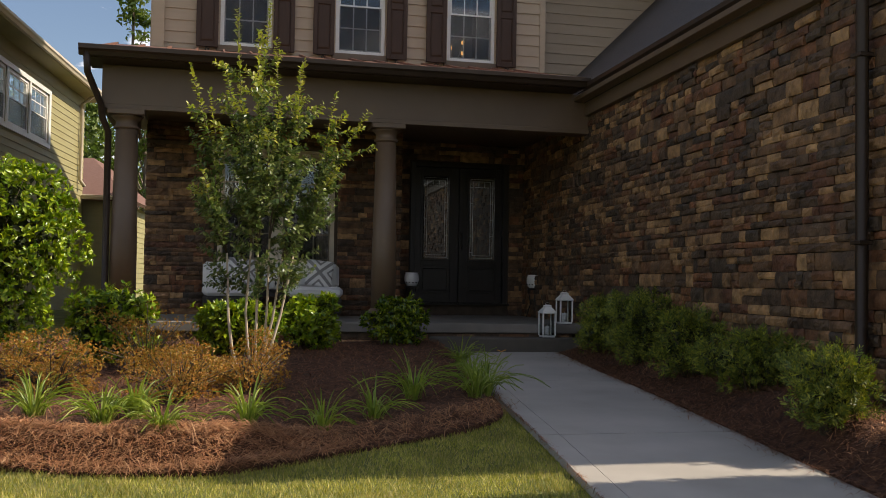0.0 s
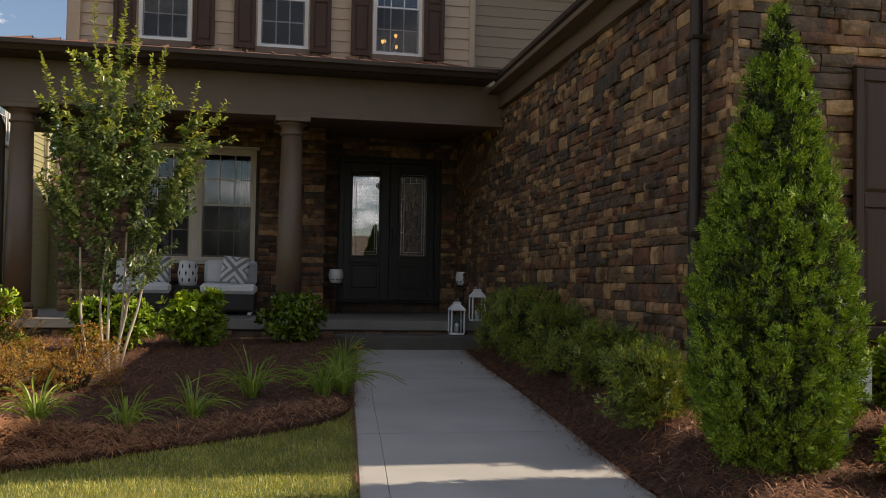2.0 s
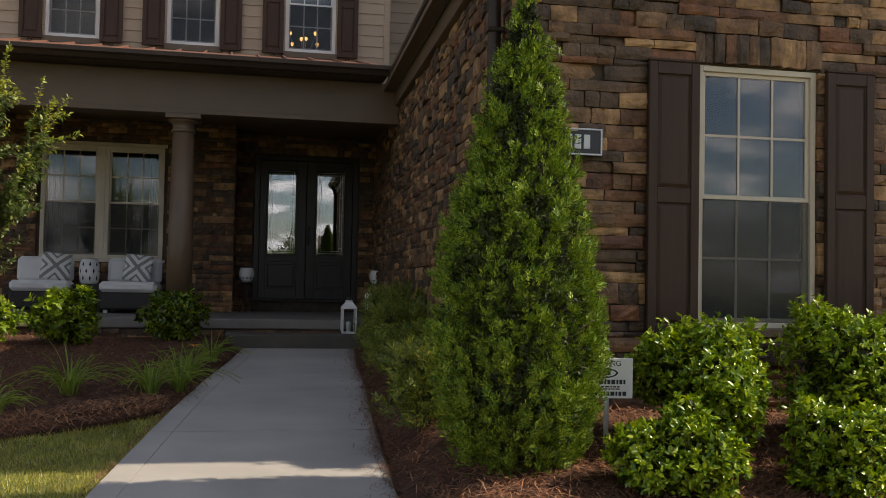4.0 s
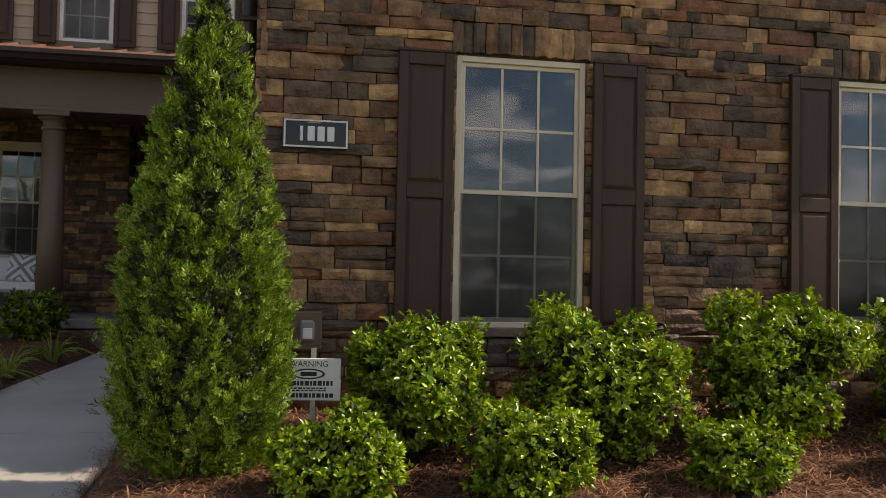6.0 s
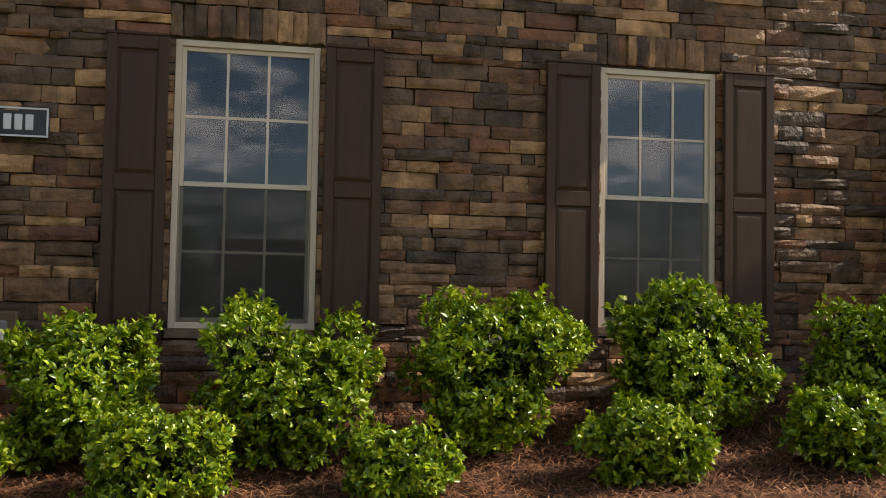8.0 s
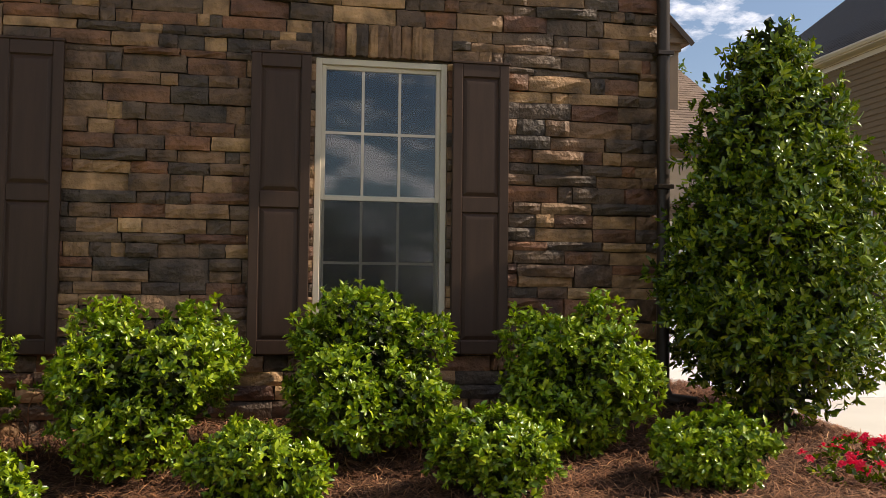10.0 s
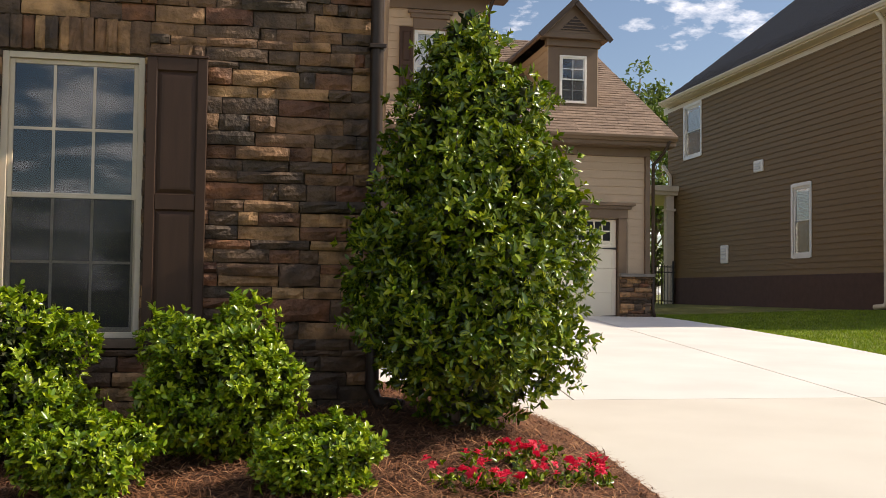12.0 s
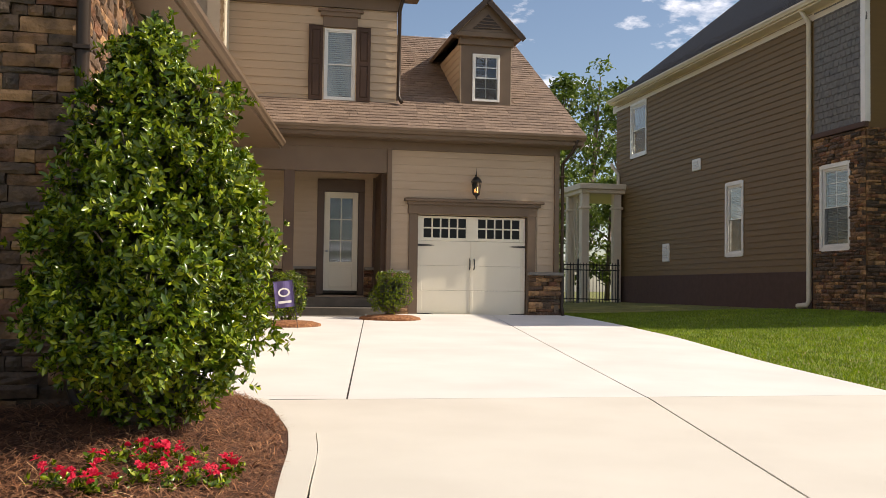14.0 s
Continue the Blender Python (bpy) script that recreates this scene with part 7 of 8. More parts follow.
def yard_sign():
    gzz = bz(4.95, 6.16)
    root = tagged(empty("yard_sign", (4.93, 6.16, gzz)), "small white warning yard sign on a metal stake", "sign")
    root.rotation_euler = (0, 0, radians(-6))
    I = Matrix.Identity(4)
    obj("stake", _boxes([(0.01, 0.004, -0.05, 0.04, 0.012, 1.17 - gzz)], I, 0.002), m_galv, root)
    zc = 0.995 - gzz
    pl = obj("panel", _boxes([(-0.18, -0.004, zc - 0.118, 0.18, 0.003, zc + 0.118)], I, 0.003), m_white, root)
    text_part("WARNING", 0.045, (0, -0.0055, zc + 0.085), pl, m_ink)
    bm = bmesh.new()
    n = 40
    outer = [bm.verts.new((0.09 * math.cos(t), -0.0055, zc + 0.03 + 0.03 * math.sin(t))) for t in [2 * math.pi * i / n for i in range(n)]]
    inner = [bm.verts.new((0.078 * math.cos(t), -0.0055, zc + 0.03 + 0.022 * math.sin(t))) for t in [2 * math.pi * i / n for i in range(n)]]
    for i in range(n):
        bm.faces.new((outer[i], outer[(i + 1) % n], inner[(i + 1) % n], inner[i]))
    box(bm, -0.045, -0.006, zc + 0.018, 0.045, -0.0045, zc + 0.042)
    obj("emblem", bm, m_ink, pl, "plain oval emblem with a bar")
    for z, w, h in ((zc - 0.022, 0.135, 0.026), (zc - 0.05, 0.1, 0.008), (zc - 0.063, 0.11, 0.007), (zc - 0.09, 0.14, 0.024)):
        k, x = 0, -w
        while x < w - 0.004:
            ww = 0.012 + 0.006 * (k % 3)
            boxes("bar", [(x, -0.006, z - h / 2, min(x + ww, w), -0.0045, z + h / 2)], m_ink, pl)
            x += ww + 0.006
            k += 1


yard_sign()
ol = tagged(empty("outlet_box", (4.965, 6.95, 1.23)), "grey weatherproof outlet box set in the stone", "outlet")
obj("surround", _boxes([(-0.095, -0.045, -0.125, 0.095, 0.02, 0.125)], Matrix.Identity(4), 0.01), m_trim, ol, "brown surround block")
obj("cover", _boxes([(-0.045, -0.075, -0.065, 0.045, -0.046, 0.07)], Matrix.Identity(4), 0.012), m_grey_fab, ol, "grey hinged cover")
obj("lid", _boxes([(-0.03, -0.085, -0.05, 0.03, -0.076, 0.02)], Matrix.Identity(4), 0.004), m_silver, ol)


def lantern(x, y, z, label):
    root = tagged(empty("lantern", (x, y, z)), label, "lantern", "white lanterns")
    I = Matrix.Identity(4)
    w, h = 0.085, 0.32
    obj("base", _boxes([(-w, -w, 0, w, w, 0.025)], I, 0.004), m_white, root)
    for sx in (-1, 1):
        for sy in (-1, 1):
            obj("post", _boxes([(sx * w - 0.01, sy * w - 0.01, 0.025, sx * w + 0.01, sy * w + 0.01, h)], I, 0.003), m_white, root)
    obj("top_frame", _boxes([(-w - 0.015, -w - 0.015, h, w + 0.015, w + 0.015, h + 0.018)], I, 0.004), m_white, root)
    bm = bmesh.new()
    rings = [[bm.verts.new((sx * r, sy * r, zz)) for sx, sy in ((-1, -1), (1, -1), (1, 1), (-1, 1))] for r, zz in ((w + 0.015, h + 0.018), (0.045, h + 0.085), (0.045, h + 0.11), (0.02, h + 0.118))]
    for a, b in zip(rings, rings[1:]):
        for i in range(4):
            bm.faces.new((a[i], a[(i + 1) % 4], b[(i + 1) % 4], b[i]))
    bm.faces.new(rings[-1])
    obj("hood", bm, m_white, root)
    bm = bmesh.new()
    tube(bm, [(0.03 * math.cos(t), 0, h + 0.118 + 0.03 * math.sin(t)) for t in np.linspace(0, math.pi, 9)], 0.003, 5)
    obj("ring", bm, m_galv, root)
    for d in ((-w + 0.01, -w - 0.002, 0.025, w - 0.01, -w + 0.002, h), (-w - 0.002, -w + 0.01, 0.025, -w + 0.002, w - 0.01, h), (w - 0.002, -w + 0.01, 0.025, w + 0.002, w - 0.01, h)):
        obj("pane", _boxes([d], I, 0), m_glass_clear, root, "clear lantern glass")
    bm = bmesh.new()
    lathe(bm, [(0.035, 0.026), (0.036, 0.14), (0.03, 0.15), (0.004, 0.152), (0.003, 0.168)], 14)
    obj("candle", bm, m_ceramic, root, "ivory pillar candle")


lantern(4.3, 13.66, 0.862, "white metal lantern with a candle on the entry step")
lantern(4.66, 13.98, 1.032, "white metal lantern on the porch edge beside another")


def planter(x, y, seed):
    root = tagged(empty("pot_stand", (x, y, 1.03)), "white ceramic pot on a black iron stand beside the doors", "plant pot", "pots beside the doors")
    bm = bmesh.new()
    for k in range(3):
        a = k * 2.09 + 0.5
        tube(bm, [(0.12 * math.cos(a), 0.12 * math.sin(a), 0.002), (0.05 * math.cos(a), 0.05 * math.sin(a), 0.22), (0.09 * math.cos(a), 0.09 * math.sin(a), 0.46)], 0.009, 6)
    lathe(bm, [(0.1, 0.45), (0.11, 0.46), (0.11, 0.475), (0.1, 0.48)], 20)
    obj("stand", bm, m_black, root, "black iron stand")
    bm = bmesh.new()
    n = 24
    prof = [(0.075, 0.482), (0.11, 0.53), (0.122, 0.6), (0.115, 0.66), (0.1, 0.685), (0.108, 0.7), (0.098, 0.7), (0.09, 0.66)]
    lathe(bm, prof, n)
    obj("pot", bm, m_ceramic, root, "white scalloped ceramic pot")
    for k in range(12):
        a = k * math.pi / 6
        bm = bmesh.new()
        lathe(bm, [(0.001, -0.014), (0.012, -0.008), (0.014, 0.0), (0.012, 0.008), (0.001, 0.014)], 8, (0.108 * math.cos(a), 0.108 * math.sin(a), 0.54))
        obj("dot", bm, m_ink, root)


planter(3.02, 16.62, 1)
planter(5.08, 16.6, 2)


def porch_chair(x, y, label, yaw=0):
    root = tagged(empty("porch_chair", (x, y, 1.03)), label, "armchair", "porch chairs")
    root.rotation_euler = (0, 0, radians(yaw))
    I = Matrix.Identity(4)
    w, d = 0.385, 0.4
    bm = bmesh.new()
    box(bm, -w, -d, 0.05, w, d, 0.3, 0.03)
    obj("base", bm, m_wicker, root, "dark woven wicker base")
    bm = bmesh.new()
    box(bm, -w, d - 0.1, 0.3, w, d, 0.68, 0.03)
    obj("back_frame", bm, m_wicker, root, "dark woven wicker back")
    for sx in (-1, 1):
        for sy in (-1, 1):
            obj("foot", _boxes([(sx * (w - 0.08) - 0.03, sy * (d - 0.08) - 0.03, 0, sx * (w - 0.08) + 0.03, sy * (d - 0.08) + 0.03, 0.05)], I, 0.004), m_galv, root)
    bm = bmesh.new()
    box(bm, -w - 0.01, -d - 0.02, 0.3, w + 0.01, d - 0.12, 0.45, 0.045)
    obj("seat_cushion", bm, m_cushion, root, "thick white seat cushion")
    bm = bmesh.new()
    box(bm, -w, d - 0.25, 0.45, w, d - 0.09, 0.82, 0.05, Matrix.Rotation(radians(-6), 4, "X"))
    obj("back_cushion", bm, m_cushion, root, "white back cushion")


def pillow(x, y, z, label, yaw):
    root = tagged(empty("throw_pillow", (x, y, z)), label, "pillow", "porch pillows")
    root.matrix_local = pose(x, y, z, -16, 6, yaw)
    n, V, F = 30, [], []
    for side in (-1, 1):
        for i in range(n + 1):
            for j in range(n + 1):
                u, v = 2 * i / n - 1, 2 * j / n - 1
                t = 0.06 * ((1 - u * u) * (1 - v * v)) ** 0.4
                V.append((u * 0.2, side * t, v * 0.2 + 0.2))
    m = (n + 1) ** 2
    for i in range(n):
        for j in range(n):
            a = i * (n + 1) + j
            F += [(a, a + n + 1, a + n + 2, a + 1), (m + a, m + a + 1, m + a + n + 2, m + a + n + 1)]
    me = bpy.data.meshes.new("cover")
    me.from_pydata(V, [], F)
    me.materials.append(m_cushion)
    me.materials.append(m_grey_fab)
    for p in me.polygons:
        c = p.center
        u, v = abs(c.x / 0.2), abs((c.z - 0.2) / 0.2)
        p.material_index = 1 if (abs(u - v) < 0.16) or (0.5 < abs(u - v) < 0.72) else 0
        p.use_smooth = True
    ob = new("cover", me)
    ob.parent = root


porch_chair(0.15, 15.75, "low wicker porch chair with white cushions", 3)
porch_chair(1.37, 15.75, "low wicker porch chair with white cushions beside a column", -3)
pillow(0.3, 15.72, 1.49, "grey and white geometric throw pillow on a porch chair", 8)
pillow(1.42, 15.72, 1.49, "grey and white geometric throw pillow leaning on a cushion", -6)


def side_table(x, y):
    root = tagged(empty("side_table", (x, y, 1.03)), "low dark wicker side table between the porch chairs", "table")
    I = Matrix.Identity(4)
    obj("tabletop", _boxes([(-0.21, -0.21, 0.37, 0.21, 0.21, 0.4)], I, 0.008), m_wicker, root)
    obj("apron", _boxes([(-0.19, -0.19, 0.3, 0.19, 0.19, 0.37)], I, 0.004), m_wicker, root)
    for sx in (-1, 1):
        for sy in (-1, 1):
            obj("leg", _boxes([(sx * 0.17 - 0.02, sy * 0.17 - 0.02, 0, sx * 0.17 + 0.02, sy * 0.17 + 0.02, 0.3)], I, 0.004), m_wicker, root)


def ceramic_lantern(x, y):
    root = tagged(empty("ceramic_lantern", (x, y, 1.432)), "white pierced ceramic lantern on a dark side table", "lantern")
    bm = bmesh.new()
    lathe(bm, [(0.1, 0), (0.125, 0.02), (0.14, 0.1), (0.145, 0.19), (0.14, 0.28), (0.12, 0.35), (0.1, 0.37), (0.0005, 0.375)], 28)
    obj("body", bm, m_ceramic, root)
    for r in range(3):
        for k in range(9):
            a = 2 * math.pi * (k + 0.5 * (r % 2)) / 9
            z, rr = 0.09 + 0.1 * r, 0.1465 if r == 1 else 0.142
            bm = bmesh.new()
            vs = [bm.verts.new((rr * math.cos(a + du * 0.2) * 1.012, rr * math.sin(a + du * 0.2) * 1.012, z + dv * 0.04)) for du, dv in ((0, -1), (0.55, 0), (0, 1), (-0.55, 0))]
            bm.faces.new(vs)
            obj("piercing", bm, m_ink, root)


side_table(0.77, 15.8)
ceramic_lantern(0.77, 15.8)


def chandelier():
    root = tagged(empty("chandelier", (3.9, 17.9, 5.58)), "brass chandelier with glowing shades seen through the window", "lamp")
    bm = bmesh.new()
    tube(bm, [(0, 0, 0), (0, 0, 1.8)], 0.012, 6)
    lathe(bm, [(0.01, -0.08), (0.04, -0.04), (0.03, 0.06), (0.015, 0.2)], 12)
    obj("stem", bm, m_galv, root)
    for k in range(6):
        a = k * math.pi / 3 + 0.3
        c, s = math.cos(a), math.sin(a)
        bm = bmesh.new()
        tube(bm, [(0, 0, 0), (c * 0.14, s * 0.14, -0.06), (c * 0.24, s * 0.24, 0.02 + 0.13 * (k % 2)), (c * 0.25, s * 0.25, 0.06 + 0.13 * (k % 2))], 0.008, 5)
        obj("arm", bm, m_galv, root)
        bm = bmesh.new()
        lathe(bm, [(0.01, 0.055), (0.024, 0.072), (0.03, 0.098), (0.024, 0.122)], 12, (c * 0.25, s * 0.25, 0.13 * (k % 2)))
        obj("shade", bm, m_bulb, root, "lit amber shade")


chandelier()


def garden_flag(x, y):
    z = float(ground_z(x, y)) + 0.06
    root = tagged(empty("garden_flag", (x, y, z)), "small violet garden flag on a thin stake", "flag")
    root.rotation_euler = (0, radians(-7), radians(8))
    bm = bmesh.new()
    tube(bm, [(0.17, 0, -0.04), (0.17, 0, 0.78), (-0.17, 0, 0.78)], 0.006, 6)
    obj("stake", bm, m_black, root)
    n = 10
    V = [(-0.16 + 0.32 * i / n, 0.012 * math.sin(i * 0.9) - s * 0.003, zz) for s in (0, 1) for zz in (0.33, 0.77) for i in range(n + 1)]
    F = [(i, i + 1, i + n + 2, i + n + 1) for i in range(n)] + [(2 * n + 2 + i + 1, 2 * n + 2 + i, 3 * n + 3 + i, 3 * n + 3 + i + 1) for i in range(n)]
    fl = raw("cloth", V, F, m_violet, root)
    bm = bmesh.new()
    k = 24
    o = [bm.verts.new((0.1 * math.cos(t), -0.022, 0.58 + 0.075 * math.sin(t))) for t in [2 * math.pi * i / k for i in range(k)]]
    q = [bm.verts.new((0.07 * math.cos(t), -0.022, 0.58 + 0.05 * math.sin(t))) for t in [2 * math.pi * i / k for i in range(k)]]
    for i in range(k):
        bm.faces.new((o[i], o[(i + 1) % k], q[(i + 1) % k], q[i]))
    box(bm, -0.11, -0.023, 0.4, 0.11, -0.021, 0.44)
    obj("emblem", bm, m_cushion, fl, "plain white oval and bar")


garden_flag(12.84, 16.9)
iron = tagged(empty("iron_fence", (0, 0, 0)), "black iron picket fence between the houses", "fence")
fy = 36.2
for i in range(37):
    x = 21.35 + i * 0.13
    boxes("picket", [(x, fy, 1.2, x + 0.022, fy + 0.022, 2.75)], m_black, iron)
for z in (1.35, 2.45, 2.65):
    boxes("rail", [(21.3, fy - 0.01, z, 26.2, fy - 0.002, z + 0.04)], m_black, iron)
for x in (21.3, 22.9, 24.5, 26.1):
    boxes("post", [(x, fy - 0.02, 1.1, x + 0.06, fy + 0.05, 2.9)], m_black, iron)


def scroll_stake(x, y):
    z = bz(x, y)
    root = tagged(empty("scroll_stake", (x, y, z)), "rusty scrolled wire garden stake among dry vines", "garden stake")
    bm = bmesh.new()
    tube(bm, [(0, 0, -0.05), (0, 0, 0.3), (0.02, 0, 0.36), (0.06, 0, 0.38), (0.085, 0, 0.34), (0.06, 0, 0.31), (0.045, 0, 0.33)], 0.005, 5)
    tube(bm, [(0, 0, 0.2), (-0.04, 0, 0.26), (-0.08, 0, 0.25), (-0.085, 0, 0.21), (-0.06, 0, 0.2)], 0.005, 5)
    obj("wire", bm, m_straw, root)
    rng = np.random.default_rng(3)
    bm = bmesh.new()
    for i in range(12):
        a = rng.uniform(-0.16, 0.16, 2)
        tube(bm, [(a[0], a[1] * 0.4, 0), (a[0] + rng.normal(0, 0.05), a[1] * 0.4, 0.15), (a[0] + rng.normal(0, 0.1), a[1] * 0.4 + rng.normal(0, 0.05), rng.uniform(0.2, 0.36))], 0.003, 4, 0.001)
    obj("dry_vine", bm, m_straw, root)["kind"] = "stuff"


scroll_stake(7.2, 6.35)


def house_across():
    """A plain house over the road, which the front windows mirror."""
    root = tagged(empty("house_across_road", (0, 0, 0)), "beige house with a white porch rail across the road", "house")
    z = gz(10, -28) - 1.2
    obj("wall", _boxes([(4, -86, z, 20, -78, z + 5.2)], Matrix.Identity(4), 0), m_lh_siding, root)
    strip(roof_slab("roof", "", [(3.4, -77.4, z + 5.1), (20.6, -77.4, z + 5.1), (20.6, -82, z + 8.6), (3.4, -82, z + 8.6)], m_shingle), root)
    strip(roof_slab("roof", "", [(3.4, -86.6, z + 5.1), (20.6, -86.6, z + 5.1), (20.6, -82, z + 8.6), (3.4, -82, z + 8.6)], m_shingle), root)
    for x in (5.5, 9, 13, 17):
        win = strip(window("", x, z + 1.4, 1.2, 1.8, Matrix.Translation((0, -77.96, 0)) @ Matrix.Rotation(radians(180), 4, "Z") @ Matrix.Translation((-2 * x - 1.2, 0, 0)), m_white, 2, 2, True), root, "window")
    for i in range(36):
        boxes("baluster", [(5 + i * 0.4, -75.05, z + 0.3, 5.08 + i * 0.4, -74.97, z + 1.2)], m_white, root)
    boxes("porch_rail", [(4.9, -75.08, z + 1.2, 19.2, -74.94, z + 1.3), (4.9, -75.08, z + 0.2, 19.2, -74.94, z + 0.3)], m_white, root)
    boxes("porch_deck", [(4.8, -78, z, 19.3, -74.9, z + 0.2)], m_step, root)


house_across()

# ---- cladding: lap boards and ledge stones ----
clad(upper, -1.02, 5.12, 5.0, 7.6, UPW, m_siding, UWINS)
clad(upper2, 5.2, 9.5, 4.4, 7.6, UPW2, m_siding)
clad(garage, 15.2, 18.9, 2.05, 4.68, GAR, m_siding, [(15.56, 18.5, 1.0, 3.62)])
clad(entry, 12.2, 15.1, 2.14, 4.7, ENT, m_siding, [(13.71, 14.79, 1.4, 4.15)])
clad(ugar, 11.62, 15.4, 5.6, 7.96, UG, m_siding, [GUW])
for ob in list(bpy.data.objects):
    if ob.name == "wall_upper_side":
        clad(ob, 0.0, 4.95, 4.8, 8.4, Matrix.Translation((11.6, 17.35, 0)) @ Matrix.Rotation(radians(90), 4, "Z"), m_siding)
trim_boards("trim", "cream corner board and window casing on the upper side wall", [(11.6, 22.2, 5.2, 11.66, 22.29, 8.2), (11.605, 19.6, 5.6, 11.65, 20.9, 8.2)], m_cream)

rs_ = np.random.default_rng(41)


def soldier(x0, x1, z0, z1, rng):
    out, x = [], x0
    while x < x1 - 0.02:
        w = float(rng.uniform(0.06, 0.1))
        if x1 - x - w < 0.05:
            w = x1 - x
        out.append((x, z0, w, z1 - z0))
        x += w
    return out


arch = [(W1[0] - 0.03, W1[1] + 0.03, W1[3], 3.31), (W2[0] - 0.03, W2[1] + 0.03, W2[3], 3.31)]
sills = [(W1[0] - 0.05, W1[1] + 0.05, W1[2] - 0.07, W1[2]), (W2[0] - 0.05, W2[1] + 0.05, W2[2] - 0.07, W2[2])]
holes_f = [W1, W2, *arch, *sills]
pcs = stone_rows(4.6, 11.05, 0.5, 4.15, rs_, holes_f)
for a in arch:
    pcs += soldier(a[0], a[1], a[2] + 0.012, a[3], rs_)
lay_stones(front, pcs, FRONT, rs_, lambda x, z: 4.5 < x < 8.7 and 1.55 < z < 3.4)
lay_stones(side, stone_rows(0.0, SIDE_LEN + 0.05, 0.4, 3.93, rs_), SIDE, rs_, lambda x, z: SIDE_LEN - 3.6 < x and 1.2 < z < 3.6)
lay_stones(porchwall, stone_rows(-1.12, 2.8, 1.03, 3.95, rs_, [(PW[0] - 0.05, PW[1] + 0.05, PW[2] - 0.06, PW[3] + 0.06)]), WINWALL, rs_, lambda x, z: True, 0.06)
lay_stones(ret, stone_rows(0.0, 0.68, 1.03, 3.95, rs_), Matrix.Translation((2.78, 16.67, 0)) @ Matrix.Rotation(radians(90), 4, "Z"), rs_, lambda x, z: True, 0.05)
lay_stones(doorwall, stone_rows(2.8, 5.2, 1.03, 3.95, rs_, [(3.1, 4.86, 1.0, 3.64)]), DOORWALL, rs_, lambda x, z: True, 0.05)
lay_stones(pb, stone_rows(-1.5, 4.7, 0.5, 0.9, rs_), wall_mat(0, 13.92), rs_, lambda x, z: True, 0.05)
lay_stones(wr, stone_rows(0.0, 4.0, 0.6, 4.3, rs_), Matrix.Translation((11.0, 7.2 - 0.2, 0)) @ Matrix.Rotation(radians(90), 4, "Z"), rs_, lambda x, z: False)
clad(wr, 4.0, 14.2, 1.0, 4.36, Matrix.Translation((11.0, 7.2, 0)) @ Matrix.Rotation(radians(90), 4, "Z"), m_siding)
lay_stones(garage, stone_rows(18.3, 19.05, 1.0, 2.0, rs_) + stone_rows(15.14, 15.59, 1.0, 2.0, rs_), wall_mat(0, 21.44), rs_, lambda x, z: True, 0.13)
lay_stones(entry, stone_rows(12.2, 13.7, 1.3, 2.08, rs_) + stone_rows(14.8, 15.14, 1.3, 2.08, rs_), wall_mat(0, 22.9), rs_, lambda x, z: True, 0.1)

# ---- straw and grass ----
def needles(name, label, n, place, zf, rng, length=0.15, width=0.0035, heap=0.03, material=None):
    """Loose pine needles lying every way on a bed."""
    xy = place(rng, n)
    n = len(xy)
    a, el = rng.uniform(0, 2 * np.pi, n), rng.normal(0.05, 0.22, n)
    L = length * rng.uniform(0.5, 1.2, n)
    z = np.array([zf(p[0], p[1]) for p in xy]) + rng.uniform(0.0, heap, n)
    d = np.stack([np.cos(a) * np.cos(el), np.sin(a) * np.cos(el), np.sin(el)], 1) * (L / 2)[:, None]
    s = np.stack([-np.sin(a), np.cos(a), np.zeros(n)], 1) * width
    c = np.stack([xy[:, 0], xy[:, 1], z], 1)
    bow = np.zeros((n, 3))
    bow[:, 2] = rng.uniform(0, 0.02, n)
    v = np.stack([c - d, c + s + bow, c + d, c - s + bow], 1).reshape(-1, 3)
    o = np.arange(n)[:, None] * 4
    f = np.concatenate([o + [0, 3, 1], o + [1, 3, 2]], 0)
    return tagged(tri_mesh(name, v, f, material or m_straw), label, "pine straw")


rn = np.random.default_rng(51)


def on_front(rng, n):
    x, y = rng.uniform(3.8, 12.4, n), rng.uniform(4.2, 6.95, n)
    k = np.array([path_r(b) + 0.0 < a < curb_i(b) - 0.02 for a, b in zip(x, y)])
    return np.stack([x, y], 1)[k]


def on_side(rng, n):
    y = rng.uniform(7.0, 13.2, n)
    x = np.array([rng.uniform(path_r(b) + 0.02, side_x(b)) for b in y])
    return np.stack([x, y], 1)


def on_left(rng, n):
    x, y = rng.uniform(-4.5, 2.85, n), rng.uniform(7.2, 13.5, n)
    k = np.array([bed_edge(a) + 0.02 < b for a, b in zip(x, y)])
    return np.stack([x, y], 1)[k]


def on_left_edge(rng, n):
    x = rng.uniform(-4.5, 2.3, n)
    y = np.array([bed_edge(a) for a in x]) + rng.uniform(-0.04, 0.4, n)
    return np.stack([x, y], 1)[rng.uniform(0, 1, n) < np.clip(1.25 - x, 0.22, 1)]


def on_walk_edges(rng, n):
    y = rng.uniform(4.2, 13.2, n)
    x = np.where(rng.uniform(0, 1, n) < 0.75, np.array([path_r(b) for b in y]) - rng.exponential(0.045, n) + 0.02, np.array([path_l(b) for b in y]) + rng.exponential(0.03, n) * (y > 8.9) - 0.02)
    return np.stack([x, y], 1)


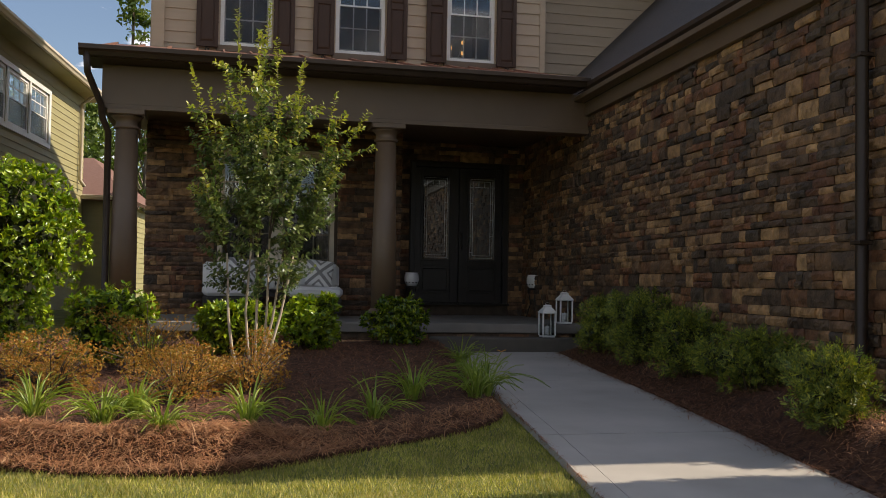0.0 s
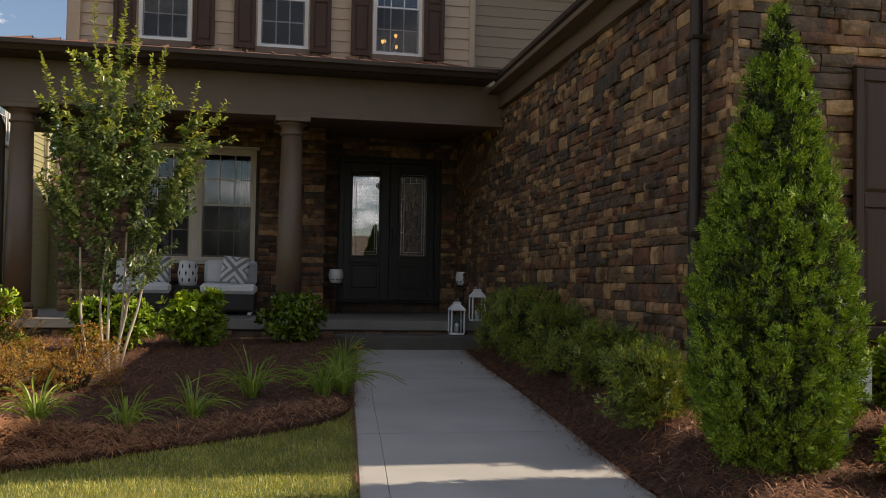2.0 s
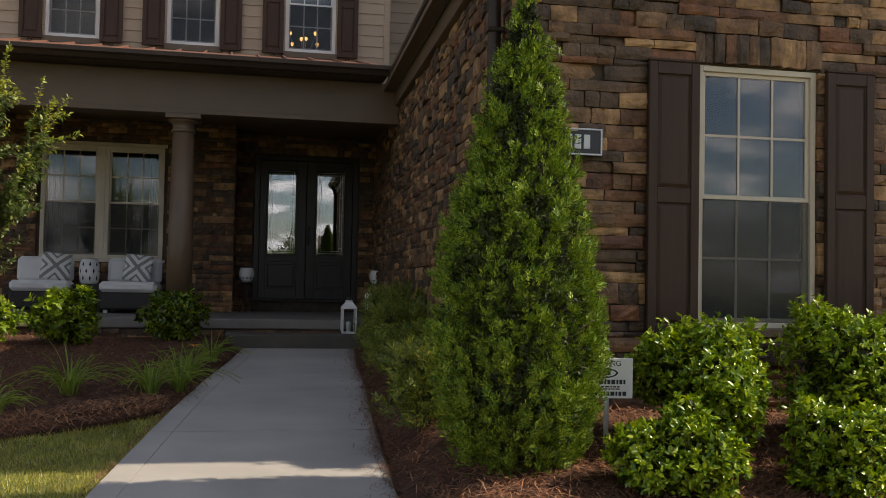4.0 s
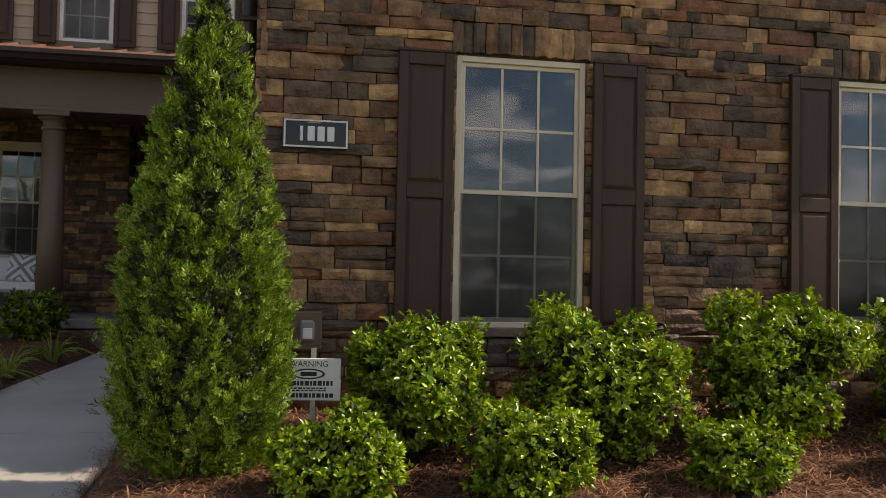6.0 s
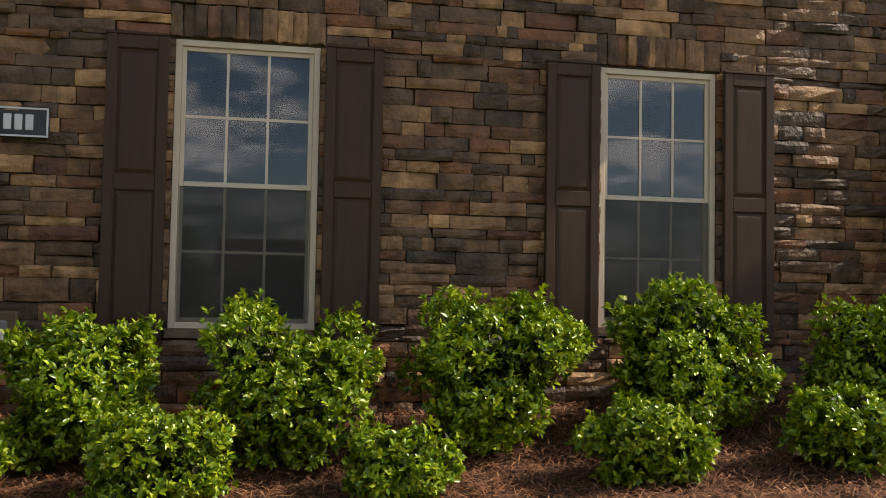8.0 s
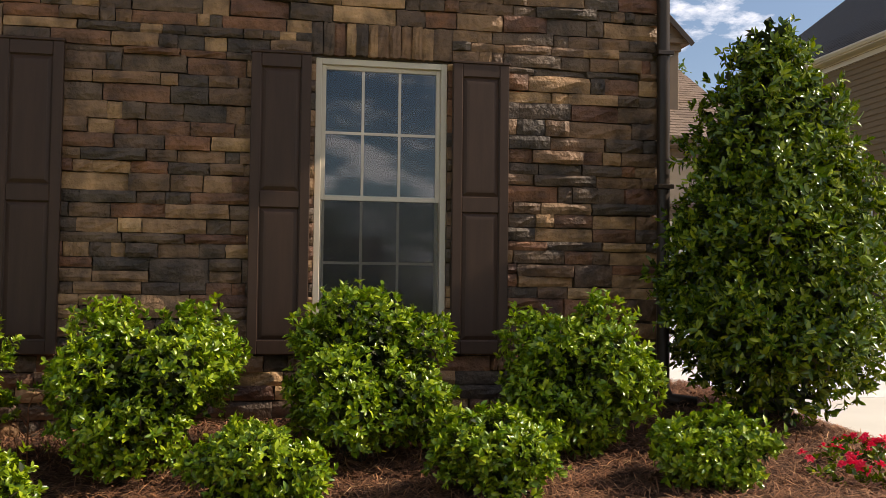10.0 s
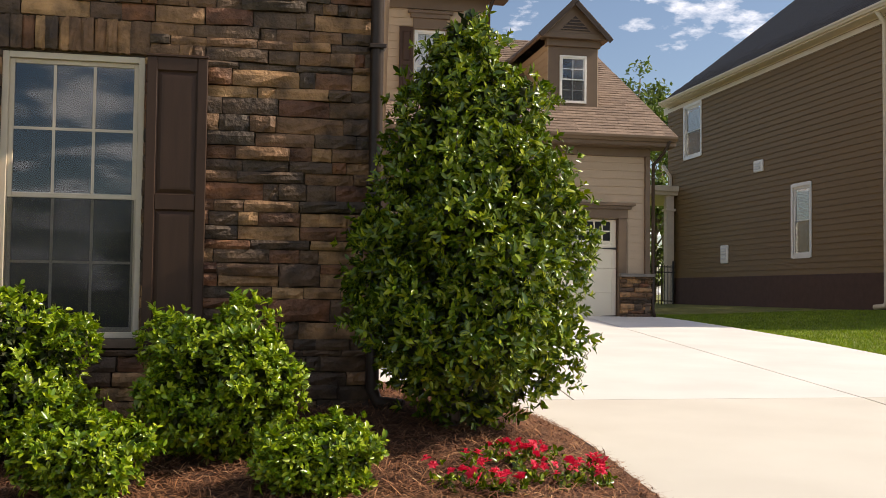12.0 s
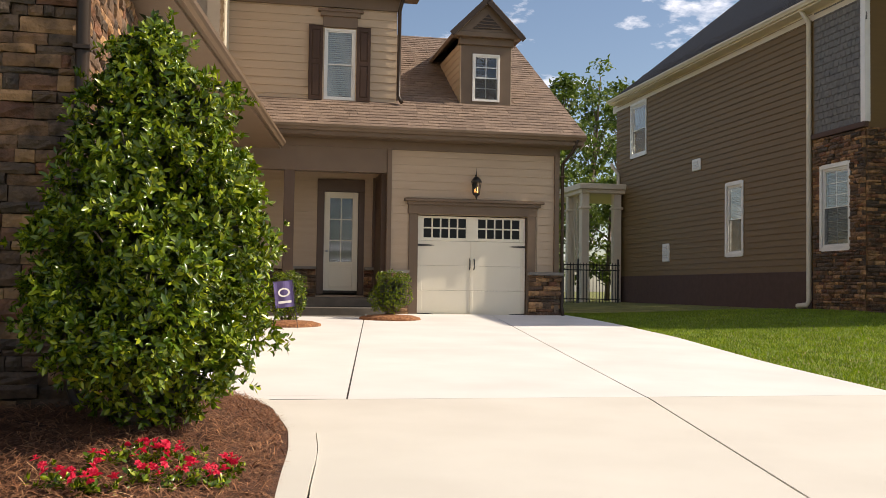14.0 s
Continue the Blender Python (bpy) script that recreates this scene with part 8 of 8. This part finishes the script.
def on_corner(rng, n):
    y = rng.uniform(7.0, 8.7, n)
    x = np.array([rng.uniform(11.05, max(11.1, curb_i(b) - 0.02)) for b in y])
    return np.stack([x, y], 1)


needles("pine_straw", "loose red-brown pine needles under the laurels", 36000, on_front, bz, rn)
needles("pine_straw", "pine needles in a paler sunlit tone scattered between the laurels", 5000, on_front, bz, rn, 0.17, 0.003, 0.035, m_straw_lit)
needles("pine_straw", "loose pine needles in the shaded strip by the wall", 9000, on_side, bz, rn)
needles("pine_straw", "loose pine needles over the porch bed", 30000, on_left, left_bed_z, rn)
needles("pine_straw", "thick tucked roll of pine straw along the lawn", 22000, on_left_edge, left_bed_z, rn, 0.2, 0.003, 0.05, m_straw_lit)
needles("pine_straw", "stray pine needles along the edges of the walk", 2600, on_walk_edges, lambda a, b: float(ground_z(a, b)) + 0.038, rn, 0.12, 0.003, 0.012)
needles("pine_straw", "pine needles under the holly tree", 5000, on_corner, bz, rn)


def grass(name, label, n, x0, x1, y0, y1, keep, h, w, rng, material=None):
    x, y = rng.uniform(x0, x1, n), rng.uniform(y0, y1, n)
    k = np.array([keep(a, b) for a, b in zip(x, y)])
    x, y = x[k], y[k]
    n = len(x)
    z = ground_z(x, y) - 0.02
    a = rng.uniform(0, 2 * np.pi, n)
    hh = h * rng.uniform(0.5, 1.2, n)
    s = np.stack([np.cos(a), np.sin(a), np.zeros(n)], 1) * w
    b = np.stack([x, y, z], 1)
    tip = b + np.stack([rng.normal(0, 0.45, n) * hh, rng.normal(0, 0.45, n) * hh, hh], 1)
    v = np.stack([b - s, b + s, tip], 1).reshape(-1, 3)
    f = np.arange(n * 3).reshape(-1, 3)
    return tagged(tri_mesh(name, v, f, material or m_blade), label, "grass", kind="stuff")


grass("grass", "short sunlit lawn grass beside the walk", 170000, -4.5, 2.4, 3.6, 9.3, lambda a, b: b < bed_edge(a) + 0.02 and a < path_l(b) - 0.01, 0.036, 0.003, rn)
grass("grass", "green lawn grass between the driveway and the next house", 110000, 18.4, 27.0, 8.0, 24.0, lambda a, b: a > d_r(b) + 0.01, 0.05, 0.009, rn, m_blade_green)
